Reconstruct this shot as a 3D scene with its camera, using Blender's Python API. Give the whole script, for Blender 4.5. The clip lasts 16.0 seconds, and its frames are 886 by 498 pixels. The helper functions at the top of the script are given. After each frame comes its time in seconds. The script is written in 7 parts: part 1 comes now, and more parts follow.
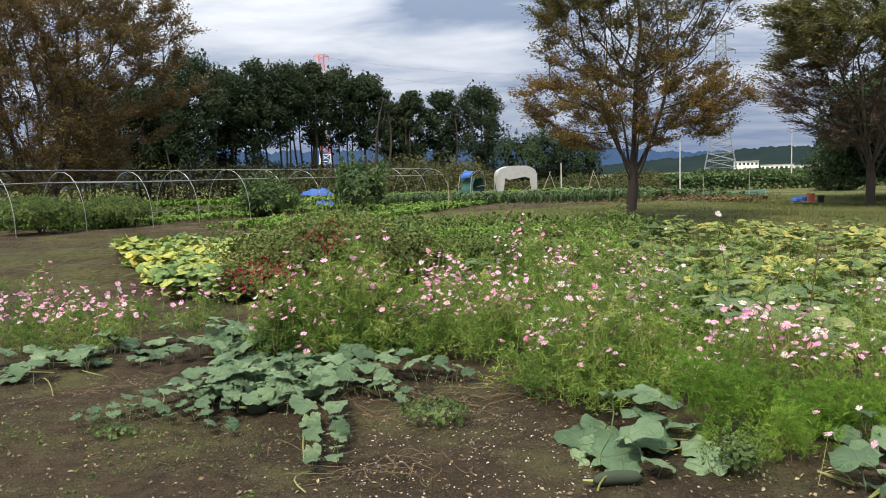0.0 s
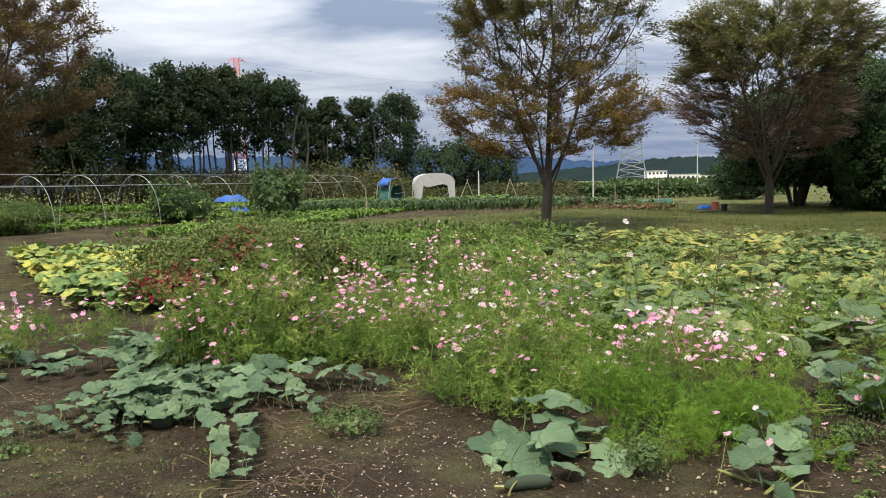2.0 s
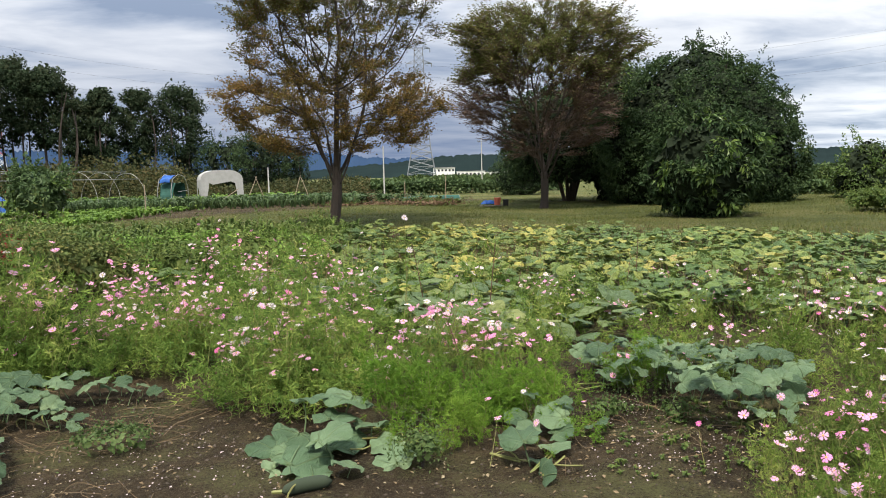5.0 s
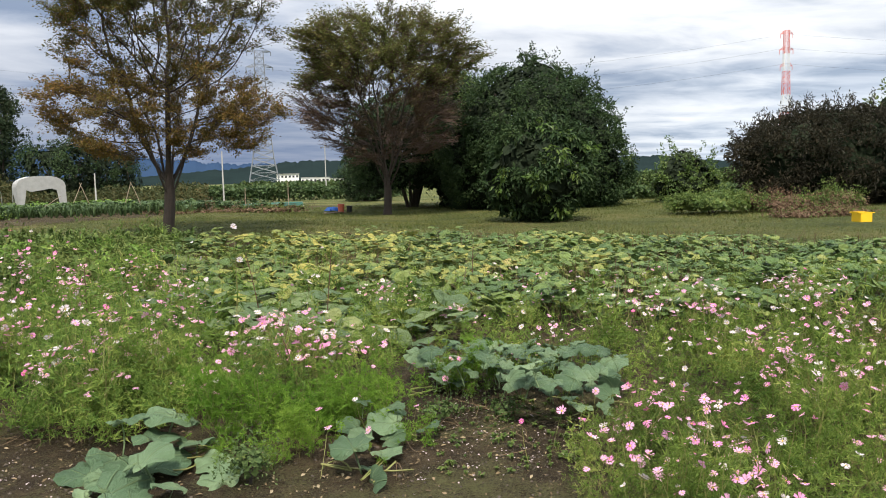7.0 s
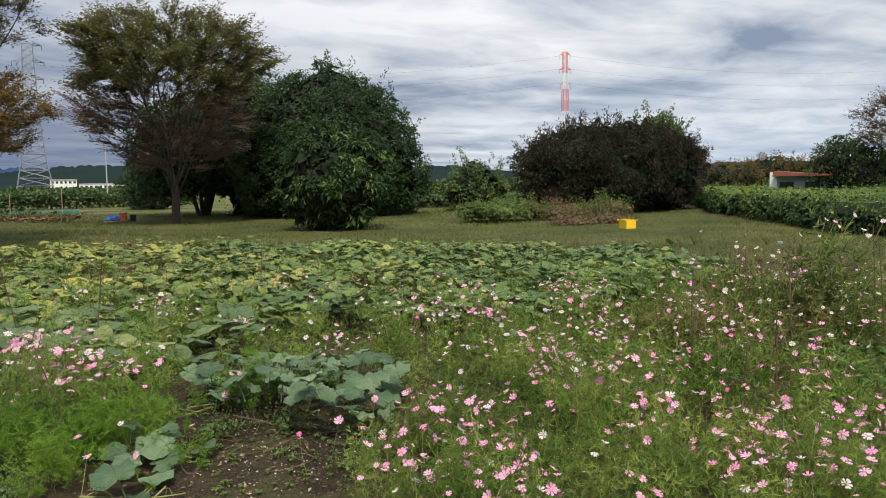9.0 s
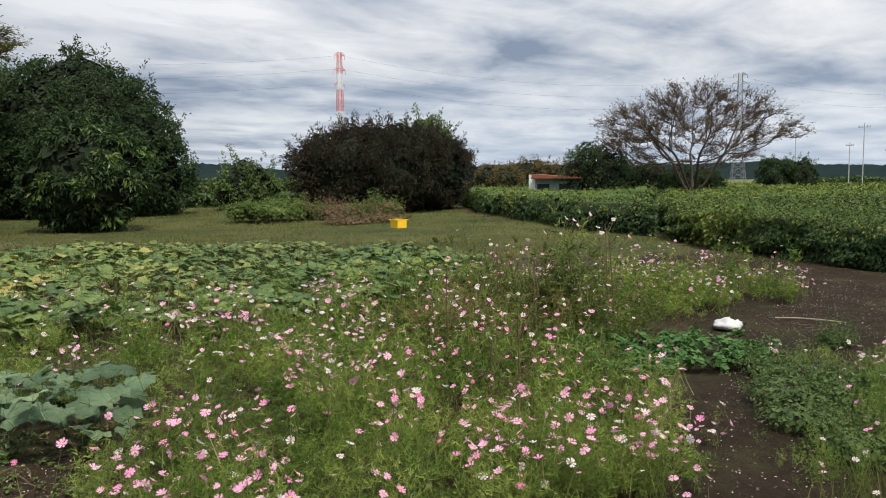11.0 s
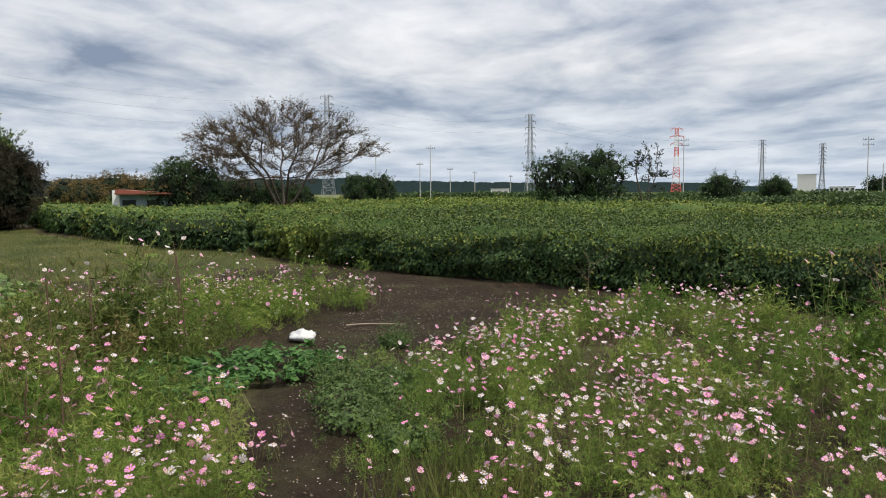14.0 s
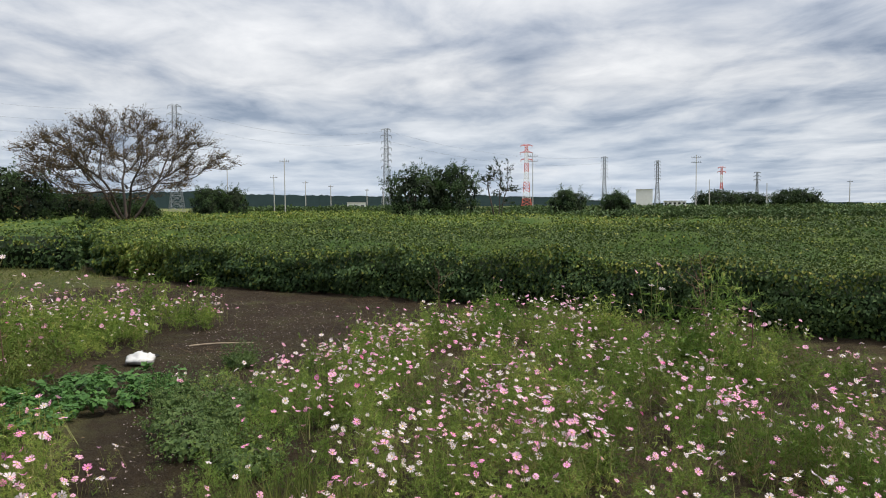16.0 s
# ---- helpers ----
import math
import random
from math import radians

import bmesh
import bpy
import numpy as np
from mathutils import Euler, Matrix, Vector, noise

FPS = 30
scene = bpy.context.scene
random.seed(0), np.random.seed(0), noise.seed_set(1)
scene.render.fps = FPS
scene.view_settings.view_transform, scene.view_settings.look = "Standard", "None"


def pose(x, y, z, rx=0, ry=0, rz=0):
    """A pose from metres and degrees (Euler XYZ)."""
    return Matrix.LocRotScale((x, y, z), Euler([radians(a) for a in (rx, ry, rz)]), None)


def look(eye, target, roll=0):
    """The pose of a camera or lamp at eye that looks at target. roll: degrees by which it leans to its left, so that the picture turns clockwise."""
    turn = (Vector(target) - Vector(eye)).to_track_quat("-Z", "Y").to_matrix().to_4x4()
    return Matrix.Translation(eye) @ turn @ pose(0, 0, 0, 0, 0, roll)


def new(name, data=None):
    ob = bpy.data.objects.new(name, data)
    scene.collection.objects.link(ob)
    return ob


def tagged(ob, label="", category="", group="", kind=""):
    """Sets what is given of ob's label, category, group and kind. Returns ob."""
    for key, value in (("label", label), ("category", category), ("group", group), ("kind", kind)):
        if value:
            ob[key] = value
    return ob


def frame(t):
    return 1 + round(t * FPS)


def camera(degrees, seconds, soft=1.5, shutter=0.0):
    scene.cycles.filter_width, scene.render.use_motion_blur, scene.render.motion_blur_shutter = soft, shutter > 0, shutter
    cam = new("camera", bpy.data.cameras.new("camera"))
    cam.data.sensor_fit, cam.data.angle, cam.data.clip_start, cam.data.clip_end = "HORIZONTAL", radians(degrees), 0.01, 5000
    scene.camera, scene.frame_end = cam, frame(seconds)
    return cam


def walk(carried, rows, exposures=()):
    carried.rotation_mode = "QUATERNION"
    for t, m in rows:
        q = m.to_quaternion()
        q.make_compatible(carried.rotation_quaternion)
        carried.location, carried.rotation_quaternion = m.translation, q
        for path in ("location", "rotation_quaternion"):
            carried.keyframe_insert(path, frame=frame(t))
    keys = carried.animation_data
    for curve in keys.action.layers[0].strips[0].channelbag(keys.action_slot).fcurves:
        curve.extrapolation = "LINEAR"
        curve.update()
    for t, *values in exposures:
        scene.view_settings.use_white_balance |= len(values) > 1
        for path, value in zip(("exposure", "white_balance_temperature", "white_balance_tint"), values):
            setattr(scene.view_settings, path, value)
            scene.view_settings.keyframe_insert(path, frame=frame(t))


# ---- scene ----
cam = camera(59.7, 16.0, 1.0)
PATH = [
    (0, (0.156, 0.148, 1.62), (0.081, 2.139, 1.438), -1.7),
    (0.5, (0.157, 0.159, 1.62), (0.103, 2.15, 1.437), -1.6),
    (1, (0.169, 0.16, 1.62), (0.168, 2.152, 1.446), -1.5),
    (1.5, (0.18, 0.159, 1.62), (0.24, 2.151, 1.453), -1.3),
    (2, (0.195, 0.163, 1.62), (0.33, 2.151, 1.451), -1.3),
    (2.5, (0.208, 0.178, 1.618), (0.423, 2.159, 1.442), -1.2),
    (3, (0.228, 0.181, 1.617), (0.523, 2.151, 1.44), -1.2),
    (3.5, (0.249, 0.182, 1.618), (0.628, 2.137, 1.43), -1.2),
    (4, (0.27, 0.184, 1.615), (0.738, 2.118, 1.42), -1.3),
    (6.5, (0.379, 0.139, 1.625), (1.299, 1.906, 1.447), -1.4),
    (7, (0.407, 0.125, 1.625), (1.417, 1.841, 1.442), -1.4),
    (7.5, (0.436, 0.109, 1.627), (1.555, 1.756, 1.444), -1.4),
    (8, (0.468, 0.098, 1.63), (1.696, 1.666, 1.448), -1.2),
    (8.5, (0.487, 0.072, 1.633), (1.813, 1.56, 1.458), -1.0),
    (11, (0.662, -0.041, 1.625), (2.416, 0.902, 1.447), -0.3),
    (11.5, (0.689, -0.075, 1.631), (2.521, 0.708, 1.463), -0.0),
    (12, (0.718, -0.12, 1.631), (2.619, 0.482, 1.474), 0.3),
    (12.5, (0.747, -0.173, 1.634), (2.699, 0.236, 1.486), 0.5),
    (13, (0.754, -0.215, 1.635), (2.733, 0.035, 1.488), 0.3),
    (13.5, (0.769, -0.254, 1.644), (2.761, -0.152, 1.493), 0.0),
    (14, (0.782, -0.293, 1.641), (2.777, -0.325, 1.496), -0.4),
    (14.5, (0.792, -0.327, 1.64), (2.781, -0.484, 1.501), -0.4),
    (15, (0.791, -0.358, 1.648), (2.77, -0.617, 1.522), -0.4),
    (15.5, (0.788, -0.375, 1.65), (2.755, -0.719, 1.536), -0.4),
    (16, (0.789, -0.382, 1.65), (2.746, -0.78, 1.538), -0.4),
]
walk(cam, [(t, look(eye, target, roll)) for t, eye, target, roll in PATH], [(0, 0.5), (4.0, 0.5), (6.5, 0.45), (7.5, 0.4), (8.5, 0.15), (11.0, 0.04), (16.0, 0.05)])


# ---- world and light ----
def build_world():
    w = bpy.data.worlds.new("overcast_sky")
    scene.world = w
    w.use_nodes = True
    nt = w.node_tree
    nt.nodes.clear()
    N, L = nt.nodes.new, nt.links.new

    def math_node(op, a, b=None, clamp=False):
        n = N("ShaderNodeMath")
        n.operation, n.use_clamp = op, clamp
        for k, v in enumerate((a, b)):
            if v is None:
                continue
            if isinstance(v, (int, float)):
                n.inputs[k].default_value = v
            else:
                L(v, n.inputs[k])
        return n.outputs[0]

    def mix(f, a, b):
        n = N("ShaderNodeMix")
        n.data_type = "RGBA"
        for k, v in ((0, f), (6, a), (7, b)):
            if isinstance(v, (int, float)):
                n.inputs[k].default_value = v
            elif isinstance(v, tuple):
                n.inputs[k].default_value = (*v, 1)
            else:
                L(v, n.inputs[k])
        return n.outputs[2]

    def ramp(f, stops):
        n = N("ShaderNodeValToRGB")
        e = n.color_ramp.elements
        while len(e) < len(stops):
            e.new(0.5)
        for k, (p, c) in enumerate(stops):
            e[k].position, e[k].color = p, (*c, 1)
        L(f, n.inputs[0])
        return n.outputs[0]

    co = N("ShaderNodeTexCoord").outputs["Generated"]
    sep = N("ShaderNodeSeparateXYZ")
    L(co, sep.inputs[0])
    x, y, z = sep.outputs
    zz = math_node("ADD", math_node("MAXIMUM", z, 0.0), 0.075)
    comb = N("ShaderNodeCombineXYZ")
    L(math_node("DIVIDE", x, zz), comb.inputs[0])
    L(math_node("DIVIDE", y, zz), comb.inputs[1])
    mp = N("ShaderNodeMapping")
    mp.inputs["Rotation"].default_value = (0, 0, radians(32))
    mp.inputs["Scale"].default_value = (0.62, 0.85, 1.0)
    L(comb.outputs[0], mp.inputs[0])

    def fbm(scale, detail, rough, dist, shift):
        n = N("ShaderNodeTexNoise")
        n.inputs["Scale"].default_value = scale
        n.inputs["Detail"].default_value = detail
        n.inputs["Roughness"].default_value = rough
        n.inputs["Distortion"].default_value = dist
        off = N("ShaderNodeVectorMath")
        off.inputs[1].default_value = shift
        L(mp.outputs[0], off.inputs[0])
        L(off.outputs[0], n.inputs["Vector"])
        return n.outputs["Fac"]

    big = fbm(0.8, 3.0, 0.5, 0.3, (3.1, 1.7, 0))
    fine = fbm(2.1, 6.0, 0.55, 0.3, (0.4, 5.2, 2))
    dens = math_node("ADD", math_node("MULTIPLY", big, 0.48), math_node("MULTIPLY", fine, 0.52))
    cloud = ramp(dens, [(0.365, (0.93, 0.935, 0.95)), (0.46, (0.72, 0.74, 0.78)), (0.54, (0.48, 0.525, 0.61)), (0.62, (0.25, 0.305, 0.41))])
    sky = N("ShaderNodeTexSky")
    sky.sky_type, sky.sun_disc = "NISHITA", False
    sky.sun_elevation, sky.sun_rotation = SUN_ELEVATION, SUN_ROTATION
    scaled = N("ShaderNodeVectorMath")
    scaled.operation = "SCALE"
    scaled.inputs[3].default_value = 0.10
    L(sky.outputs[0], scaled.inputs[0])
    col = mix(0.9, scaled.outputs[0], cloud)
    # the blue-grey bank of cloud low over the mountains in the north
    north = math_node("SUBTRACT", math_node("MULTIPLY", y, 1.0), math_node("MULTIPLY", x, 0.12))
    north = math_node("MULTIPLY", math_node("SUBTRACT", north, 0.58), 3.2, True)
    low = math_node("SUBTRACT", 1.0, math_node("MULTIPLY", math_node("MAXIMUM", z, 0.0), 3.9), True)
    bank = math_node("MULTIPLY", math_node("MULTIPLY", north, low), 0.9)
    col = mix(bank, col, (0.135, 0.19, 0.315))
    # pale strip of lighter sky low in the east
    east = math_node("MULTIPLY", math_node("SUBTRACT", x, 0.55), 3.0, True)
    strip = math_node("SUBTRACT", 1.0, math_node("MULTIPLY", math_node("MAXIMUM", z, 0.0), 6.5), True)
    col = mix(math_node("MULTIPLY", math_node("MULTIPLY", east, strip), 0.62), col, (0.60, 0.72, 0.88))
    # small heaped clouds low in the east
    heap = N("ShaderNodeTexNoise")
    heap.inputs["Scale"].default_value, heap.inputs["Detail"].default_value, heap.inputs["Roughness"].default_value = 5.5, 6.0, 0.6
    tall = N("ShaderNodeMapping")
    tall.inputs["Scale"].default_value = (1.0, 1.0, 3.4)
    L(co, tall.inputs[0])
    L(tall.outputs[0], heap.inputs["Vector"])
    puff = math_node("MULTIPLY", math_node("SUBTRACT", heap.outputs["Fac"], 0.54), 9.0, True)
    belt = math_node("MULTIPLY", math_node("SUBTRACT", 1.0, math_node("MULTIPLY", math_node("ABSOLUTE", math_node("SUBTRACT", z, 0.055)), 16.0), True), east)
    col = mix(math_node("MULTIPLY", math_node("MULTIPLY", puff, belt), 0.75), col, (0.90, 0.92, 0.95))
    # overcast skies are brightest overhead
    lift = math_node("ADD", 0.92, math_node("MULTIPLY", math_node("POWER", math_node("MAXIMUM", z, 0.0), 2.0), 2.1))
    bg = N("ShaderNodeBackground")
    L(col, bg.inputs[0])
    L(lift, bg.inputs[1])
    out = N("ShaderNodeOutputWorld")
    L(bg.outputs[0], out.inputs[0])


SUN_ELEVATION, SUN_ROTATION = radians(60), radians(215)
build_world()
sun = new("sun", bpy.data.lights.new("sun", "SUN"))
sun.data.energy, sun.data.angle, sun.data.color = 4.7, radians(10), (1.0, 0.92, 0.78)
sun.matrix_basis = look((0, 0, 40), Vector((0, 0, 40)) - Vector((math.sin(SUN_ROTATION) * math.cos(SUN_ELEVATION), math.cos(SUN_ROTATION) * math.cos(SUN_ELEVATION), math.sin(SUN_ELEVATION))))
scene.view_settings.exposure = 0.0


# ---- materials ----
class Nodes:
    def __init__(self, name):
        self.mat = bpy.data.materials.new(name)
        self.mat.use_nodes = True
        self.nt = self.mat.node_tree
        self.nt.nodes.clear()
        self.out = self.nt.nodes.new("ShaderNodeOutputMaterial")

    def put(self, kind, **values):
        n = self.nt.nodes.new(kind)
        for k, v in values.items():
            self.plug(n.inputs[k.replace("_", " ")], v)
        return n

    def plug(self, socket, v):
        if isinstance(v, bpy.types.NodeSocket):
            self.nt.links.new(v, socket)
        elif isinstance(v, tuple) and len(v) == 3 and socket.type == "RGBA":
            socket.default_value = (*v, 1)
        else:
            socket.default_value = v

    def math(self, op, a, b=0.0, clamp=False):
        n = self.nt.nodes.new("ShaderNodeMath")
        n.operation, n.use_clamp = op, clamp
        self.plug(n.inputs[0], a)
        self.plug(n.inputs[1], b)
        return n.outputs[0]

    def mix(self, f, a, b, blend="MIX"):
        n = self.nt.nodes.new("ShaderNodeMix")
        n.data_type, n.blend_type = "RGBA", blend
        self.plug(n.inputs[0], f)
        self.plug(n.inputs[6], a)
        self.plug(n.inputs[7], b)
        return n.outputs[2]

    def ramp(self, f, stops):
        n = self.nt.nodes.new("ShaderNodeValToRGB")
        e = n.color_ramp.elements
        while len(e) < len(stops):
            e.new(0.5)
        for k, (p, c) in enumerate(stops):
            e[k].position, e[k].color = p, (*c, 1)
        self.plug(n.inputs[0], f)
        return n.outputs[0]

    def noise(self, scale, detail=4.0, rough=0.55, space="Object", dist=0.0):
        n = self.nt.nodes.new("ShaderNodeTexNoise")
        n.inputs["Scale"].default_value, n.inputs["Detail"].default_value = scale, detail
        n.inputs["Roughness"].default_value, n.inputs["Distortion"].default_value = rough, dist
        c = self.nt.nodes.new("ShaderNodeTexCoord")
        self.nt.links.new(c.outputs[space], n.inputs["Vector"])
        return n.outputs["Fac"]

    def bump(self, height, strength, distance):
        n = self.nt.nodes.new("ShaderNodeBump")
        n.inputs["Strength"].default_value, n.inputs["Distance"].default_value = strength, distance
        self.nt.links.new(height, n.inputs["Height"])
        return n.outputs[0]

    def surface(self, shader):
        self.nt.links.new(shader, self.out.inputs[0])
        return self.mat

    def principled(self, colour, rough=0.7, metal=0.0, normal=None, spec=0.5):
        p = self.put("ShaderNodeBsdfPrincipled")
        self.plug(p.inputs["Base Color"], colour)
        self.plug(p.inputs["Roughness"], rough)
        self.plug(p.inputs["Metallic"], metal)
        self.plug(p.inputs["Specular IOR Level"], spec)
        if normal is not None:
            self.plug(p.inputs["Normal"], normal)
        return p.outputs[0]


def leaf_mat(name, stops, rough=0.5, translucent=0.25, patch=0.35, space="Object", spec=0.15, by_object=False, each=0.55, drifts=1.0):
    """Leaves whose colour runs through the stops from leaf to leaf, in drifts."""
    g = Nodes(name)
    if by_object:
        rnd = g.put("ShaderNodeObjectInfo").outputs["Random"]
    else:
        rnd = g.put("ShaderNodeNewGeometry").outputs["Random Per Island"]
    drift = g.noise(patch, 3.0, 0.6, space)
    f = g.math("ADD", g.math("MULTIPLY", rnd, each), g.math("MULTIPLY", g.math("SUBTRACT", drift, 0.5 - 0.23 / drifts), drifts), True)
    col = g.ramp(f, stops)
    fine = g.noise(60.0, 2.0, 0.5, space)
    col = g.mix(g.math("MULTIPLY", fine, 0.35), col, (0.03, 0.04, 0.02), "MULTIPLY")
    shader = g.principled(col, rough, spec=spec)
    if translucent:
        t = g.put("ShaderNodeBsdfTranslucent", Color=col).outputs[0]
        m = g.put("ShaderNodeMixShader")
        g.plug(m.inputs[0], translucent)
        g.plug(m.inputs[1], shader)
        g.plug(m.inputs[2], t)
        shader = m.outputs[0]
    return g.surface(shader)


def plain_mat(name, colour, rough=0.6, metal=0.0, vary=0.25, scale=6.0, bump=0.0, dark=None, spec=0.5):
    """A worn solid surface: colour, stains at two scales, fine relief."""
    g = Nodes(name)
    a, b = g.noise(scale, 5.0, 0.6), g.noise(scale * 9.0, 3.0, 0.6)
    d = dark or tuple(c * 0.55 for c in colour)
    f = g.math("MULTIPLY", g.math("ADD", g.math("SUBTRACT", a, 0.35), g.math("MULTIPLY", b, 0.4)), vary * 2.2, True)
    col = g.mix(f, colour, d)
    n = g.bump(b, bump, 0.01) if bump else None
    return g.surface(g.principled(col, rough, metal, n, spec))


def squash_leaf_mat(name, stops, by_object):
    """Squash leaf: pale veins fanning from the stalk, silvery blotches."""
    g = Nodes(name)
    uv = g.put("ShaderNodeUVMap").outputs[0]
    sep = g.put("ShaderNodeSeparateXYZ", Vector=uv)
    u = g.math("SUBTRACT", sep.outputs[0], 0.5)
    v = g.math("SUBTRACT", sep.outputs[1], 0.25)
    ang = g.math("ARCTAN2", u, v)
    fan = g.math("ABSOLUTE", g.math("SINE", g.math("MULTIPLY", ang, 3.5)))
    side = g.math("SQRT", g.math("ADD", g.math("MULTIPLY", u, u), g.math("MULTIPLY", v, v)))
    vein = g.math("SUBTRACT", 1.0, g.math("MULTIPLY", g.math("MULTIPLY", fan, side), 15.0), True)
    net = g.put("ShaderNodeTexVoronoi", Vector=uv, Scale=11.0)
    net.feature = "DISTANCE_TO_EDGE"
    fine = g.math("SUBTRACT", 1.0, g.math("MULTIPLY", net.outputs["Distance"], 14.0), True)
    rnd = g.put("ShaderNodeObjectInfo").outputs["Random"] if by_object else g.put("ShaderNodeNewGeometry").outputs["Random Per Island"]
    drift = g.noise(0.45, 3.0, 0.6)
    f = g.math("ADD", g.math("MULTIPLY", rnd, 0.6), g.math("SUBTRACT", g.math("MULTIPLY", drift, 1.1), 0.35), True)
    col = g.ramp(f, stops)
    blotch = g.math("MULTIPLY", g.math("SUBTRACT", g.noise(14.0, 3.0, 0.5), 0.45), 2.0, True)
    col = g.mix(g.math("MULTIPLY", blotch, 0.22), col, (0.15, 0.22, 0.11))
    col = g.mix(g.math("ADD", g.math("MULTIPLY", vein, 0.55), g.math("MULTIPLY", fine, 0.05)), col, (0.24, 0.32, 0.15))
    n = g.bump(g.math("ADD", g.math("ADD", vein, g.math("MULTIPLY", fine, 0.2)), g.noise(30.0, 3.0, 0.6)), 0.8, 0.027)
    a = g.principled(col, 0.55, normal=n, spec=0.3)
    t = g.put("ShaderNodeBsdfTranslucent", Color=col).outputs[0]
    m = g.put("ShaderNodeMixShader")
    g.plug(m.inputs[0], 0.18)
    g.plug(m.inputs[1], a)
    g.plug(m.inputs[2], t)
    return g.surface(m.outputs[0])


def ground_mat():
    g = Nodes("dark_field_soil")
    a, b, c = g.noise(0.7, 5.0, 0.6), g.noise(7.0, 6.0, 0.65), g.noise(70.0, 4.0, 0.7)
    soil = g.ramp(g.math("ADD", g.math("MULTIPLY", a, 0.5), g.math("MULTIPLY", b, 0.5)),
                  [(0.38, (0.018, 0.0115, 0.0055)), (0.5, (0.052, 0.035, 0.0175)), (0.62, (0.105, 0.075, 0.040))])
    d = g.noise(240.0, 3.0, 0.7)
    soil = g.mix(g.math("MULTIPLY", g.math("SUBTRACT", c, 0.48), 2.6, True), soil, (0.10, 0.075, 0.047))
    soil = g.mix(g.math("MULTIPLY", g.math("SUBTRACT", d, 0.54), 5.0, True), soil, (0.24, 0.195, 0.13))
    soil = g.mix(g.math("MULTIPLY", g.math("SUBTRACT", 0.44, c), 5.0, True), soil, (0.006, 0.004, 0.003))
    moss = g.math("MULTIPLY", g.math("SUBTRACT", g.math("ADD", g.math("MULTIPLY", g.noise(1.3, 4.0, 0.6), 0.6), g.math("MULTIPLY", c, 0.4)), 0.5), 8.0, True)
    soil = g.mix(g.math("MULTIPLY", moss, 0.85), soil, (0.135, 0.135, 0.052))
    turf = g.ramp(g.math("ADD", g.math("MULTIPLY", b, 0.5), g.math("MULTIPLY", g.noise(0.25, 4.0, 0.6), 0.5)),
                  [(0.36, (0.044, 0.054, 0.018)), (0.48, (0.080, 0.096, 0.028)), (0.56, (0.135, 0.132, 0.044)), (0.66, (0.165, 0.135, 0.064))])
    at = g.put("ShaderNodeAttribute")
    at.attribute_name = "turf"
    edge = g.math("MULTIPLY", g.math("SUBTRACT", g.math("ADD", at.outputs["Fac"], g.math("MULTIPLY", g.math("SUBTRACT", b, 0.5), 0.9)), 0.35), 3.0, True)
    wet = g.put("ShaderNodeAttribute")
    wet.attribute_name = "damp"
    soil = g.mix(g.math("MULTIPLY", g.math("ADD", wet.outputs["Fac"], g.math("MULTIPLY", g.math("SUBTRACT", a, 0.5), g.math("MULTIPLY", wet.outputs["Fac"], 1.2))), 0.55, True), soil, (0.020, 0.011, 0.006))
    col = g.mix(edge, soil, turf)
    n = g.bump(g.math("ADD", g.math("MULTIPLY", b, 1.2), g.math("ADD", c, g.math("MULTIPLY", d, 0.4))), 1.0, 0.08)
    return g.surface(g.principled(col, 0.95, normal=n, spec=0.15))


SOIL = ground_mat()
SQUASH = [(0.0, (0.040, 0.075, 0.034)), (0.45, (0.080, 0.125, 0.050)), (0.8, (0.14, 0.185, 0.065)), (1.0, (0.23, 0.25, 0.08))]
SQUASH_OLD = [(0.0, (0.036, 0.074, 0.022)), (0.4, (0.086, 0.148, 0.036)), (0.7, (0.16, 0.215, 0.050)), (0.9, (0.33, 0.31, 0.075)), (1.0, (0.40, 0.29, 0.11))]
SQUASH_YELLOW = [(0.0, (0.055, 0.11, 0.03)), (0.35, (0.13, 0.21, 0.055)), (0.68, (0.31, 0.35, 0.075)), (1.0, (0.58, 0.47, 0.06))]
LEAF_BLUE = squash_leaf_mat("squash_leaf_green", [(0.0, (0.036, 0.072, 0.036)), (0.4, (0.092, 0.155, 0.078)), (0.75, (0.175, 0.258, 0.135)), (1.0, (0.29, 0.38, 0.20))], True)
LEAF_OLD = squash_leaf_mat("squash_leaf_old", [(0.0, (0.040, 0.076, 0.022)), (0.35, (0.088, 0.142, 0.036)), (0.62, (0.18, 0.22, 0.050)), (0.85, (0.38, 0.34, 0.075)), (1.0, (0.36, 0.26, 0.11))], False)
LEAF_FIELD = squash_leaf_mat("squash_leaf_mixed", SQUASH_OLD, False)
LEAF_GREEN = squash_leaf_mat("squash_leaf_deep", SQUASH, False)
LEAF_YELLOW = squash_leaf_mat("squash_leaf_yellowing", SQUASH_YELLOW, False)
# Wide, drifting tone range puts highlights and dark gaps into the foliage colour.
FEATHER = leaf_mat("cosmos_foliage", [(0.0, (0.044, 0.092, 0.017)), (0.4, (0.128, 0.215, 0.040)), (0.72, (0.29, 0.39, 0.085)), (1.0, (0.46, 0.45, 0.15))], 0.65, 0.38, 2.3, each=0.4, drifts=2.0)
FEATHER_PALE = leaf_mat("cosmos_pale_foliage", [(0.0, (0.050, 0.098, 0.017)), (0.4, (0.145, 0.225, 0.040)), (0.72, (0.30, 0.375, 0.085)), (1.0, (0.50, 0.44, 0.16))], 0.65, 0.42, 1.8, each=0.4, drifts=1.8)
